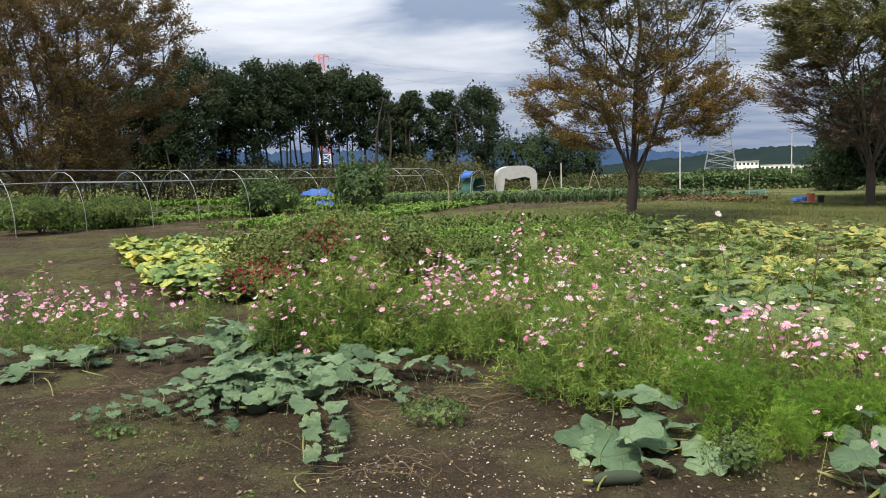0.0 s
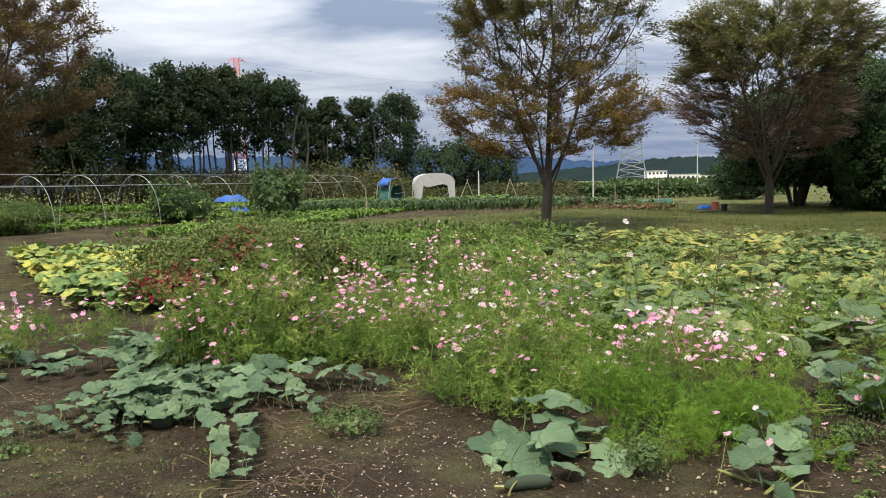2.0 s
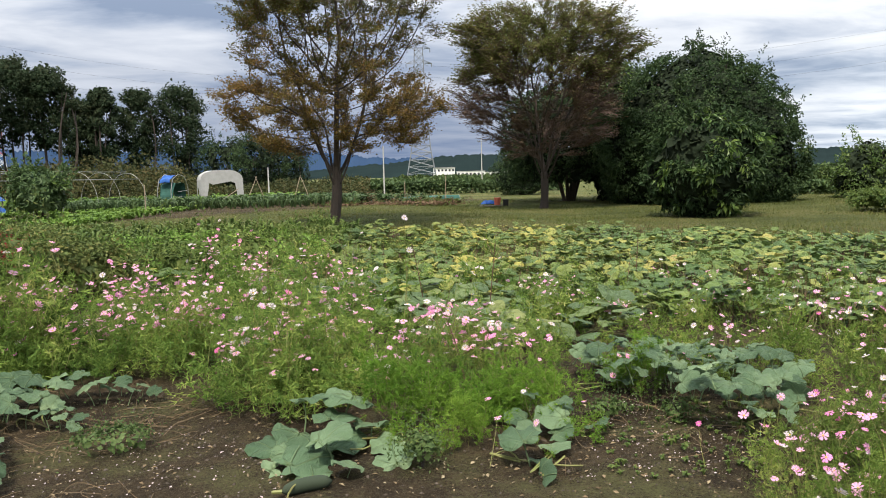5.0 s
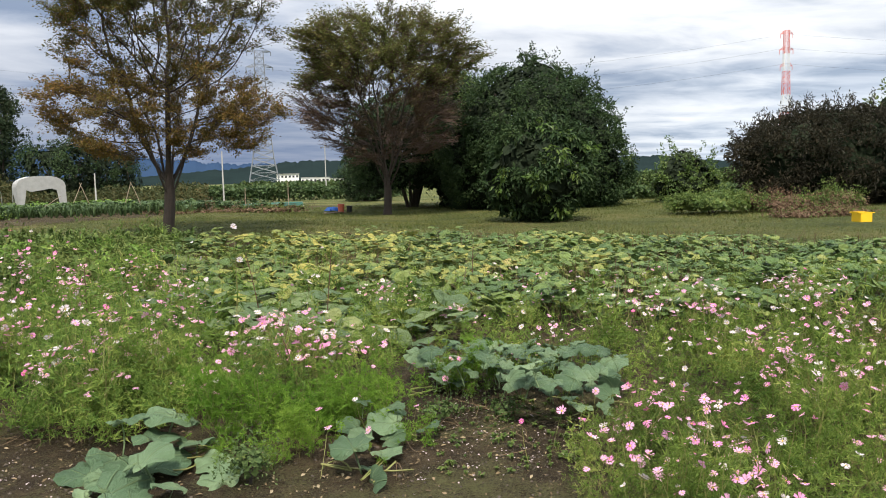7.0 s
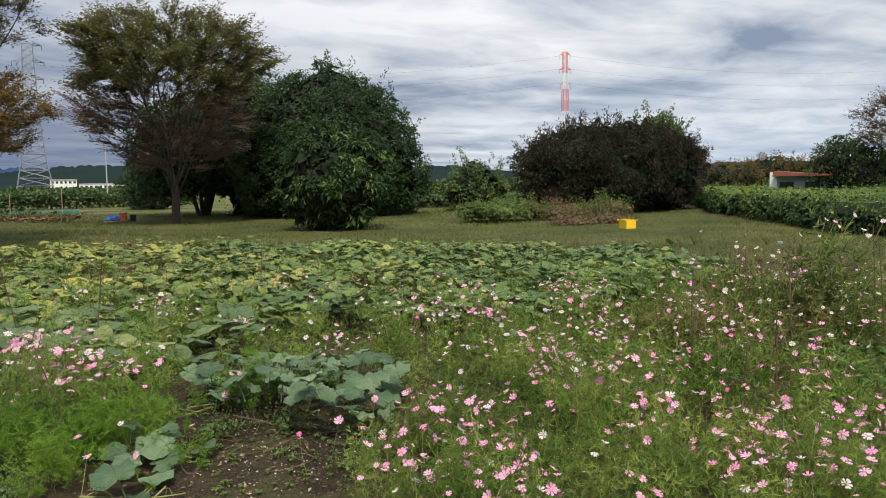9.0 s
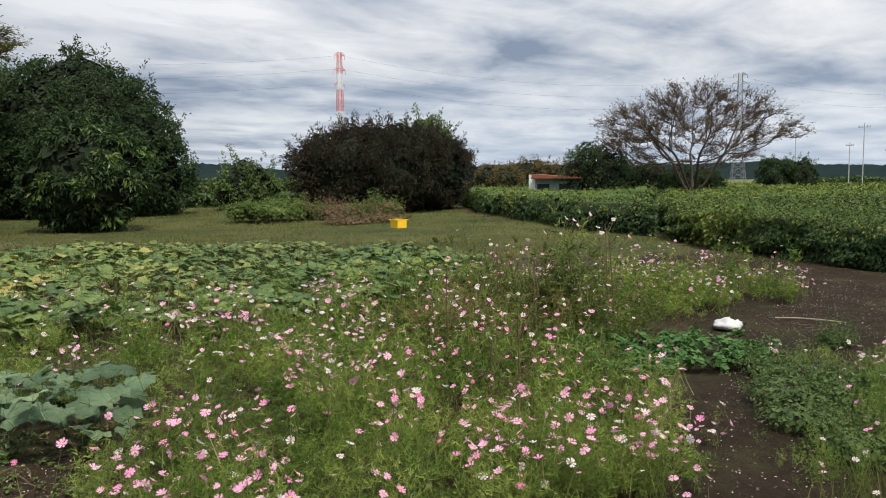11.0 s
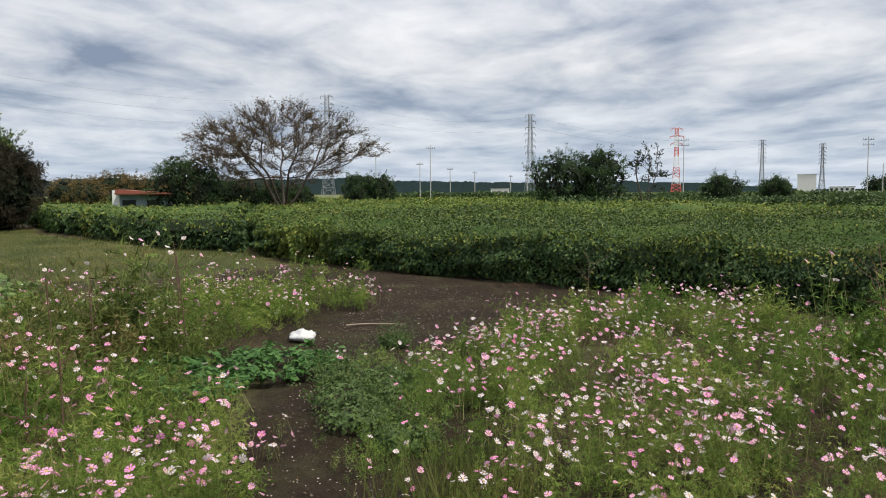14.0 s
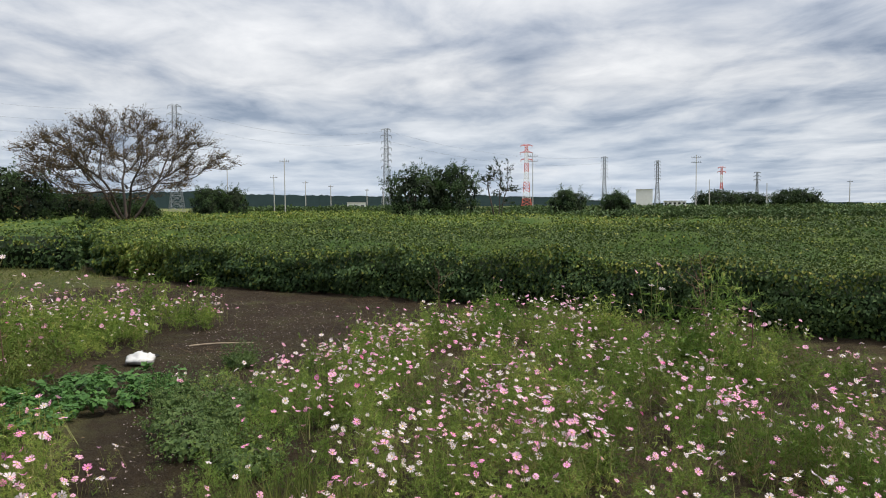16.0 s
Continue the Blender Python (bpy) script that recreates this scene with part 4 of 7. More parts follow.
def squash_patch(name, label, area, count, size, height, mat, seed, single=True, tilt=0.28, spacing=0.1, runs=()):
    """Leaves over an area; single ones are objects of their own, others one mesh."""
    rng = np.random.default_rng(seed)
    root = thing(name, label, "squash plants")
    x, y = rnd_poly(rng, count * 3, area)
    keep = []
    for k in range(len(x)):
        if len(keep) >= count:
            break
        if not keep or np.min(np.hypot(x[keep] - x[k], y[keep] - y[k])) > spacing:
            keep.append(k)
    x, y = x[keep], y[keep]
    n = len(x)
    s = size * rng.uniform(0.6, 1.25, n)
    z = gz(x, y) + height * rng.uniform(0.3, 1.15, n) + 0.45 * height * wobble(x, y, 1.3, seed) + 0.3 * height * wobble(x, y, 3.1, seed + 1)
    for ax, ay, bx, by, m, s0 in runs:
        # runners that trail off, with ever smaller leaves
        t = np.linspace(0, 1, m)
        side = np.where(np.arange(m) % 2, 1, -1) * (0.13 - 0.07 * t)
        d = unit(np.array([by - ay, ax - bx]))
        bow = rng.normal() * 0.12 * np.sin(np.pi * t)
        ex, ey = ax + (bx - ax) * t + d[0] * (side + bow), ay + (by - ay) * t + d[1] * (side + bow)
        x, y, s = np.append(x, ex), np.append(y, ey), np.append(s, s0 * (1.1 - 0.6 * t) * rng.uniform(0.85, 1.15, m))
        z = np.append(z, gz(ex, ey) + height * (1.15 - 0.75 * t) * rng.uniform(0.8, 1.15, m))
    n = len(x)
    R = leaf_frames(rng, n, tilt)
    kind = rng.integers(6, size=n)
    if single:
        shapes = []
        for v, f, uv in LEAVES:
            h = Heap()
            h.add(v, f, uv)
            shapes.append(h.mesh("leaf", mat, True))
        for k in range(n):
            m = Matrix.Translation((x[k], y[k], z[k])) @ Matrix(R[k].tolist()).to_4x4() @ Matrix.Diagonal((s[k], s[k], s[k], 1))
            part("leaf", shapes[kind[k]], mat, root, m=m)
    else:
        h = Heap()
        for k in range(6):
            g = kind == k
            scatter(h, FAR_LEAVES[k], np.stack([x, y, z], 1)[g], R[g], s[g])
        part("leaves", h, mat, root, kind="stuff")
    vines = Heap()
    for k in rng.integers(n, size=max(6, n // 12)):
        a = np.array([x[k], y[k], gz(x[k], y[k]) + 0.02])
        e = a + [rng.normal() * 0.22, rng.normal() * 0.22, 0.0]
        e[2] = gz(e[0], e[1]) + 0.015
        vines.add(*tube(curve(a, e, (rng.normal() * 0.12, rng.normal() * 0.12, 0.04), 6), 0.005, 4))
    part("vines", vines, STEM, root)
    return root


squash_patch("squash_patch", "squash plant trailing blue-green leaves over bare soil", [(-1.9, 5.75), (-1.5, 5.35), (-1.1, 5.4), (-0.95, 6.3), (-1.3, 6.9), (-1.7, 7.4), (-2.25, 8.5), (-2.7, 8.4), (-2.4, 7.4), (-2.0, 6.6)], 215, 0.178, 0.19, LEAF_BLUE, 3, tilt=0.26, spacing=0.07, runs=[(-1.7, 6.1, -2.5, 5.1, 20, 0.19), (-1.6, 5.9, -1.5, 5.0, 15, 0.18), (-1.8, 6.2, -2.0, 5.25, 15, 0.19), (-1.15, 5.7, -0.72, 4.35, 22, 0.20), (-1.0, 5.9, -0.35, 5.6, 12, 0.21), (-0.9, 6.2, 0.1, 6.2, 14, 0.22), (-2.2, 7.2, -3.0, 7.0, 10, 0.22)])
squash_patch("squash_patch", "large green squash leaves on the edge of the bare soil", [(0.6, 4.45), (1.0, 4.05), (1.35, 4.0), (1.45, 4.35), (1.3, 4.9), (0.9, 4.95)], 20, 0.30, 0.26, LEAF_BLUE, 4, tilt=0.3, spacing=0.15)
squash_patch("squash_patch", "squash leaves beside the young cosmos", [(1.9, 3.75), (2.15, 3.75), (2.75, 4.3), (2.6, 4.8), (2.2, 4.4)], 12, 0.22, 0.2, LEAF_BLUE, 5, tilt=0.3)
squash_patch("squash_patch", "mound of broad green squash leaves beside bare soil", [(3.15, 5.4), (3.3, 4.6), (3.3, 3.95), (3.65, 3.65), (4.4, 4.3), (4.5, 5.2), (3.9, 5.8)], 190, 0.175, 0.27, LEAF_BLUE, 6, tilt=0.25)
squash_patch("squash_patch", "squash leaves at the foot of the pink cosmos", [(-4.4, 6.35), (-3.6, 6.3), (-3.0, 7.1), (-2.7, 7.9), (-3.2, 7.9), (-4.3, 6.9)], 34, 0.25, 0.17, LEAF_BLUE, 7, tilt=0.2)
squash_patch("squash_field", "wide field of green and yellowing squash leaves", [(-0.5, 12.2), (2.5, 9.5), (5, 7.0), (6, 8.5), (8.5, 12), (9.2, 16.6), (8, 17.6), (3, 18.0), (-1, 16)], 5200, 0.18, 0.27, LEAF_OLD, 8, False, 0.26, 0.02)
squash_patch("squash_field", "wide field of dark green squash leaves thinning to weeds", [(5, 7.0), (6.5, 5.6), (9, 5.0), (13.2, 5.6), (14.6, 9), (12.2, 14.2), (9.2, 16.6), (8.5, 12), (6, 8.5)], 5200, 0.17, 0.27, LEAF_FIELD, 18, False, 0.26, 0.02)
squash_patch("squash_patch", "dense squash patch turning bright yellow", [(-8.0, 17.3), (-4.3, 11.0), (-3.0, 10.2), (-2.4, 11.2), (-3.2, 13.5), (-2.6, 16.5), (-5, 18.3)], 2300, 0.22, 0.26, LEAF_YELLOW, 9, False, 0.34, 0.03)
squash_patch("squash_patch", "deep green squash leaves among the cosmos", [(1.6, 8.6), (3.0, 6.4), (4.4, 6.4), (5.0, 7.4), (2.6, 10.2)], 150, 0.27, 0.28, LEAF_GREEN, 10, False)


# ---- cosmos ----
def cosmos_plant(seed, nodes=52, threads=13, spread=0.22, wide=0.0036, reach=1.0, arms=6):
    """A unit-high feathery plant: (stems, threads)."""
    rng = np.random.default_rng(seed)
    stems, th = Heap(), Heap()
    tips = []
    stems.add(*tube(curve((0, 0, 0), (rng.normal() * 0.05, rng.normal() * 0.05, 0.8), (0, 0, 0), 4), [0.005, 0.004, 0.003, 0.002], 3))
    for k in range(arms):
        b = np.array([0, 0, rng.uniform(0.06, 0.62)])
        a = rng.uniform(0, 2 * np.pi)
        e = b + [math.cos(a) * spread * rng.uniform(0.6, 1.3), math.sin(a) * spread * rng.uniform(0.6, 1.3), rng.uniform(0.15, 0.45)]
        p = curve(b, e, (0, 0, -0.03), 3)
        stems.add(*tube(p, [0.0026, 0.002, 0.0014], 3))
        tips += list(p[1:])
    tips = np.array(tips)
    c = tips[rng.integers(len(tips), size=nodes)] + rng.normal(size=(nodes, 3)) * [0.08, 0.08, 0.13]
    c[:, 2] = np.where(c[:, 2] < 0.05, rng.uniform(0.06, 0.4, nodes), c[:, 2])
    axis = unit(rng.normal(size=(nodes, 3)) + [0, 0, 0.5])
    a = np.repeat(axis, threads, 0)
    t = rng.uniform(0, 1, (nodes * threads, 1))
    p = np.repeat(c, threads, 0) + a * t * 0.11 * reach
    d = unit(a * 0.9 + unit(rng.normal(size=p.shape)) * 0.8)
    s = unit(np.cross(d, rng.normal(size=p.shape)))
    L = rng.uniform(0.04, 0.095, (len(p), 1)) * reach
    v = np.stack([p - s * wide, p + s * wide, p + d * L], 1).reshape(-1, 3)
    th.add(v, np.arange(len(v)).reshape(-1, 3))
    return [(np.concatenate(h.v), np.concatenate(h.f), np.concatenate(h.uv)) for h in (stems, th)]


PLANTS = [cosmos_plant(50 + k) for k in range(5)]
YOUNG = [cosmos_plant(60 + k, 80, 24, 0.2, 0.0031) for k in range(3)]
FAR_PLANTS = [cosmos_plant(70 + k, 24, 8, 0.22, 0.0088, 1.4, 4) for k in range(5)]


def cosmos_flower(mat, seed, cup):
    """Eight notched petals round a yellow eye; radius 1."""
    rng = np.random.default_rng(seed)
    h = Heap()
    for k in range(8):
        a = k * np.pi / 4 + rng.normal() * 0.07
        c, s = math.cos(a), math.sin(a)
        z = cup + rng.normal() * 0.1
        loc = np.array([(0.08, 0, 0), (0.6, 0.2, 0.5 * z), (0.96, 0.2, z), (0.88, 0.02, z * 0.9), (0.98, -0.18, z), (0.6, -0.21, 0.5 * z)])
        v = np.stack([loc[:, 0] * c - loc[:, 1] * s, loc[:, 0] * s + loc[:, 1] * c, loc[:, 2] + 0.02 * (k % 2)], 1)
        h.add(v, [(0, 5, 1), (1, 5, 3), (1, 3, 2), (5, 4, 3)])
    n = h.n
    t = np.arange(6) * np.pi / 3
    h.add(np.vstack([[(0, 0, 0.16)], np.stack([0.2 * np.cos(t), 0.2 * np.sin(t), np.full(6, 0.04)], 1)]), [(0, 1 + k, 1 + (k + 1) % 6) for k in range(6)])
    me = h.mesh("flower", mat)
    me.materials.append(CENTRE)
    for p in me.polygons[-6:]:
        p.material_index = 1
    return me


FLOWERS = [[cosmos_flower(m, 80 + 3 * i + j, cup) for j, cup in enumerate((0.12, 0.4, -0.12))] for i, m in enumerate(PETALS)]


def flower_shape(me):
    """The vertices and triangles of a flower's mesh."""
    v = np.array([p.co[:] for p in me.vertices])
    return v, np.array([p.vertices[:] for p in me.polygons])


FLOWER_SHAPES = [flower_shape(me) for me in FLOWERS[0]]


def cosmos_bed(label, spots, seed, tints=(0.3, 0.4, 0.28, 0.02), plants=PLANTS, foliage=FEATHER, flower=0.0225, name="cosmos_bed", bloom=1.0):
    """spots: (x, y, rx, ry, turn, height, plants, flowers)."""
    rng = np.random.default_rng(seed)
    root = thing(name, label, "flowers")
    stems, th, stalks = Heap(), Heap(), Heap()
    stalk_pts = []
    heads, singles, most = [Heap() for _ in range(5)], 0, 230 if plants is PLANTS else 130
    for cx, cy, rx, ry, turn, hgt, np_, nf in spots:
        nf = int(nf * bloom)
        ux, uy = rnd_in(rng, max(3, np_ // 4), cx, cy, rx, ry, turn)
        near = rng.integers(len(ux), size=np_)
        off = rng.normal(size=(np_, 2)) * 0.14
        x, y = ux[near] + off[:, 0], uy[near] + off[:, 1]
        g = gz(x, y)
        tall = rng.uniform(0.6, 1.15, len(ux))
        hs = hgt * tall[near] * np.exp(-(off ** 2).sum(1) / 0.12) * rng.uniform(0.8, 1.1, np_)
        c, sn = math.cos(radians(turn)), math.sin(radians(turn))
        hs *= 1.15 - 0.42 * np.minimum(1.4, (((x - cx) * c + (y - cy) * sn) / rx) ** 2 + (((y - cy) * c - (x - cx) * sn) / ry) ** 2)
        kinds = rng.integers(len(plants), size=np_)
        R = frames(rng.normal(size=(np_, 3)) * 0.13 + [0, 0, 1], rng.uniform(0, 2 * np.pi, np_))
        for k in range(len(plants)):
            w = kinds == k
            for heap, shape in zip((stems, th), plants[k]):
                scatter(heap, shape, np.stack([x, y, g], 1)[w], R[w], hs[w])
        lx, ly = rnd_in(rng, int(np_ * 0.95), cx, cy, rx, ry, turn)
        pick = rng.integers(len(FAR_PLANTS), size=len(lx))
        for k in range(len(FAR_PLANTS)):
            w = pick == k
            scatter(th, FAR_PLANTS[k][1], np.stack([lx, ly, gz(lx, ly) - 0.02], 1)[w], frames(rng.normal(size=(w.sum(), 3)) * 0.2 + [0, 0, 1], rng.uniform(0, 6, w.sum())), hgt * rng.uniform(0.35, 0.7, w.sum()))
        if not nf:
            continue
        share = rng.uniform(0.05, 1, len(ux))[near] ** 1.5 * (0.3 + rng.uniform(0, 1, np_) ** 2)
        k = rng.choice(np_, size=nf, p=share / share.sum())
        fx, fy = x[k] + rng.normal(size=nf) * 0.12, y[k] + rng.normal(size=nf) * 0.12
        fz = gz(fx, fy) + hs[k] * rng.uniform(0.62, 1.12, nf) + 0.03
        nor = rng.normal(size=(nf, 3)) * 0.36 + [-0.1, -0.08, 0.85]
        tone = rng.choice(4, size=nf, p=np.array(tints) / sum(tints))
        size = flower * rng.uniform(0.6, 1.3, nf)
        Rf = frames(nor, rng.uniform(0, 2 * np.pi, nf))
        for j in range(nf):
            singles += 1
            b = np.array([fx[j] + rng.normal() * 0.05, fy[j] + rng.normal() * 0.05, fz[j] - rng.uniform(0.12, 0.28)])
            e = np.array([fx[j], fy[j], fz[j]])
            stalk_pts.append((b, (b + e) / 2 + [rng.normal() * 0.01, rng.normal() * 0.01, 0], e))
            m = Matrix.Translation(e) @ Matrix(Rf[j].tolist()).to_4x4() @ Matrix.Diagonal((size[j],) * 3 + (1,))
            cup = rng.integers(3)
            if singles <= most:
                part("flower", FLOWERS[tone[j]][cup], None, root, m=m)
            else:
                v, f = FLOWER_SHAPES[cup]
                v = v @ (Rf[j] * size[j]).T + e
                heads[tone[j]].add(v, f[:-6])
                heads[4].add(v, f[-6:])
    for h, mat in zip(heads, PETALS + [CENTRE]):
        if h.v:
            part("flower_mass", h, mat, root, kind="stuff")
    part("stem_mass", stems, STEM, root, kind="stuff")
    part("foliage", th, foliage, root, kind="stuff")
    if stalk_pts:
        stalks.add(*twigs(np.array(stalk_pts), 0.0022, rng))
        part("stalk_mass", stalks, STEM, root, kind="stuff")
    return root


BLUSH = (0.24, 0.52, 0.21, 0.03)
PINK, MIXED, PALE = (0.33, 0.48, 0.16, 0.03), (0.22, 0.50, 0.26, 0.02), (0.08, 0.42, 0.49, 0.01)
cosmos_bed("feathery cosmos bed with pink flowers over squash leaves", [(-4.4, 8.3, 1.7, 1.0, -20, 0.66, 52, 190), (-3.4, 8.9, 0.9, 0.8, 0, 0.62, 20, 35), (-6.3, 9.3, 1.2, 1.0, 0, 0.6, 20, 20)], 101, PINK, FAR_PLANTS, flower=0.029, bloom=1.3)
cosmos_bed("clump of pink cosmos in full bloom beside the squash", [(-1.1, 7.35, 0.7, 0.6, 0, 1.02, 84, 120), (-0.15, 7.2, 0.65, 0.6, 0, 0.84, 56, 100), (-0.2, 8.6, 1.2, 0.7, 0, 0.85, 28, 80)], 102, PINK, flower=0.028, bloom=1.6)
cosmos_bed("tall cosmos with pink flowers behind the front clumps", [(0.4, 10.0, 1.6, 1.0, 0, 0.8, 26, 160), (1.8, 11.6, 1.6, 0.9, 0, 0.8, 18, 60)], 112, PINK, FAR_PLANTS, flower=0.026, bloom=0.9)
cosmos_bed("clump of white and pale pink cosmos on the soil's edge", [(1.05, 5.9, 0.65, 0.75, 0, 0.86, 68, 170), (1.9, 5.75, 0.65, 0.65, 0, 0.74, 30, 80), (2.9, 6.3, 0.8, 0.7, 0, 0.62, 22, 60)], 103, MIXED, flower=0.027, bloom=1.35)
cosmos_bed("drift of white and pink cosmos among squash", [(1.5, 7.3, 1.0, 0.8, 0, 0.88, 32, 130), (1.7, 9.2, 1.2, 0.9, 0, 0.9, 24, 60), (3.3, 9.3, 1.2, 0.8, 0, 0.8, 16, 50)], 113, MIXED, FAR_PLANTS, flower=0.024, bloom=0.9)
cosmos_bed("young bright green cosmos with few flowers", [(1.8, 4.6, 0.38, 0.34, 0, 0.66, 20, 3), (2.35, 4.8, 0.42, 0.34, 0, 0.62, 18, 4), (2.65, 4.2, 0.2, 0.2, 0, 0.42, 6, 1), (3.3, 5.15, 0.5, 0.3, 0, 0.5, 12, 6)], 104, MIXED, YOUNG, FEATHER_YOUNG, name="young_cosmos")
cosmos_bed("dense drift of pink cosmos with thin yellowing stems", [(3.5, 2.2, 0.75, 0.75, 0, 0.62, 48, 120), (4.2, 1.5, 0.7, 0.55, -30, 0.62, 44, 100), (3.5, 1.35, 0.5, 0.5, 0, 0.55, 22, 40), (4.3, 2.7, 0.8, 0.6, 0, 0.66, 40, 90), (4.7, 3.4, 0.7, 0.45, 0, 0.6, 26, 50), (3.9, 3.2, 0.4, 0.35, 0, 0.5, 14, 26), (3.3, 3.1, 0.38, 0.45, 0, 0.5, 18, 30), (2.9, 2.6, 0.3, 0.35, 0, 0.5, 12, 20), (4.75, 0.95, 0.5, 0.3, -20, 0.5, 26, 70), (5.45, 1.15, 0.45, 0.28, 0, 0.5, 16, 40)], 105, BLUSH, PLANTS, FEATHER_PALE, 0.0225, bloom=1.15)
cosmos_bed("farther drift of pink and pale cosmos", [(5.2, 1.75, 0.8, 0.55, -20, 0.66, 34, 70), (5.3, 2.9, 0.8, 0.7, 0, 0.7, 32, 80), (6.3, 2.2, 0.9, 0.7, 0, 0.7, 34, 80), (6.4, 3.2, 0.9, 0.6, 0, 0.7, 22, 60)], 115, BLUSH, FAR_PLANTS, FEATHER_PALE, 0.021, bloom=1.0)
cosmos_bed("loose cosmos with small pale flowers at the edge of the squash", [(3.6, 7.3, 1.2, 0.7, 0, 0.58, 16, 80), (5.2, 4.5, 1.0, 0.7, 0, 0.64, 22, 90), (6.6, 4.3, 1.1, 0.7, 0, 0.66, 20, 70), (5.6, 6.2, 1.2, 0.7, 0, 0.55, 16, 50), (4.9, 5.2, 0.7, 0.5, 0, 0.55, 18, 40), (5.4, 8.0, 1.4, 0.8, -30, 0.55, 12, 30), (7.6, 6.2, 1.4, 0.8, -20, 0.6, 16, 50), (9.6, 5.4, 1.3, 0.7, -10, 0.6, 16, 45), (11.6, 5.0, 1.0, 0.7, 0, 0.5, 10, 25)], 106, PALE, FAR_PLANTS, FEATHER_PALE, bloom=1.35)
cosmos_bed("tall thin cosmos going brown with few pale flowers", [(7.3, 3.1, 0.9, 0.8, 0, 0.95, 46, 70), (8.5, 3.1, 0.9, 0.8, 0, 1.05, 44, 60), (8.2, 2.3, 0.7, 0.5, 0, 0.9, 30, 50), (8.35, 2.75, 0.45, 0.4, 0, 1.25, 24, 26), (6.6, 2.5, 0.5, 0.5, 0, 0.8, 20, 20)], 116, PALE, FAR_PLANTS, FEATHER_BROWN)
cosmos_bed("low cosmos with white and pale pink flowers beside the bare soil", [(10.3, 2.2, 1.2, 0.8, -20, 0.78, 64, 140), (11.7, 1.4, 1.0, 0.6, -35, 0.66, 56, 120), (12.3, 2.3, 1.0, 0.6, -25, 0.45, 26, 60), (11.2, 3.4, 1.2, 0.8, 0, 0.5, 26, 50), (9.8, 3.4, 1.2, 0.8, 0, 0.7, 22, 60)], 107, PALE, FAR_PLANTS, FEATHER_PALE, bloom=1.35)
cosmos_bed("wide drift of small pale pink cosmos", [(5.3, -1.0, 0.8, 0.6, 0, 0.5, 44, 130), (4.6, -1.9, 0.75, 0.7, 0, 0.5, 48, 140), (5.9, -2.0, 0.9, 0.7, 0, 0.55, 48, 150), (6.6, -1.2, 0.7, 0.5, 0, 0.5, 26, 80)], 108, PALE, PLANTS, FEATHER_PALE, 0.0205, bloom=1.35)
cosmos_bed("near drift of small pale pink cosmos", [(3.9, -1.5, 0.5, 0.5, 0, 0.42, 24, 30), (3.8, -2.6, 0.55, 0.6, 0, 0.42, 34, 90), (4.8, -3.2, 0.8, 0.7, 0, 0.52, 44, 150), (6.0, -3.3, 0.8, 0.7, 0, 0.55, 44, 130)], 118, PALE, PLANTS, FEATHER_PALE, 0.0205, bloom=1.35)
cosmos_bed("broad drift of pale cosmos before the hedge", [(7.6, -0.9, 1.1, 0.7, -15, 0.5, 70, 130), (7.3, -2.6, 1.0, 0.8, 0, 0.58, 70, 140), (9.0, -1.4, 0.9, 0.6, -15, 0.52, 56, 110), (7.4, -4.0, 1.0, 0.7, 0, 0.58, 56, 100)], 119, PALE, FAR_PLANTS, FEATHER_PALE, bloom=1.35)
cosmos_bed("drift of cosmos going to seed along the hedge", [(10.0, -2.3, 0.9, 0.7, 0, 0.6, 46, 75), (10.6, -3.4, 1.0, 0.6, -30, 0.62, 42, 65), (8.9, -3.8, 1.0, 0.7, -30, 0.6, 50, 100), (8.4, -5.2, 1.1, 0.6, -30, 0.55, 46, 100), (6.4, -5.0, 1.0, 0.8, 0, 0.5, 50, 110)], 109, PALE, FAR_PLANTS, FEATHER_PALE, bloom=1.35)
low = cosmos_bed("low feathery growth creeping onto the soil path", [(6.9, -0.2, 0.75, 0.4, -10, 0.34, 44, 18), (5.6, -0.15, 0.6, 0.4, 0, 0.34, 36, 10), (7.7, 0.35, 0.5, 0.3, 0, 0.26, 20, 5), (7.0, -0.4, 0.8, 0.35, 0, 0.42, 26, 25)], 120, PALE, name="low_cosmos")


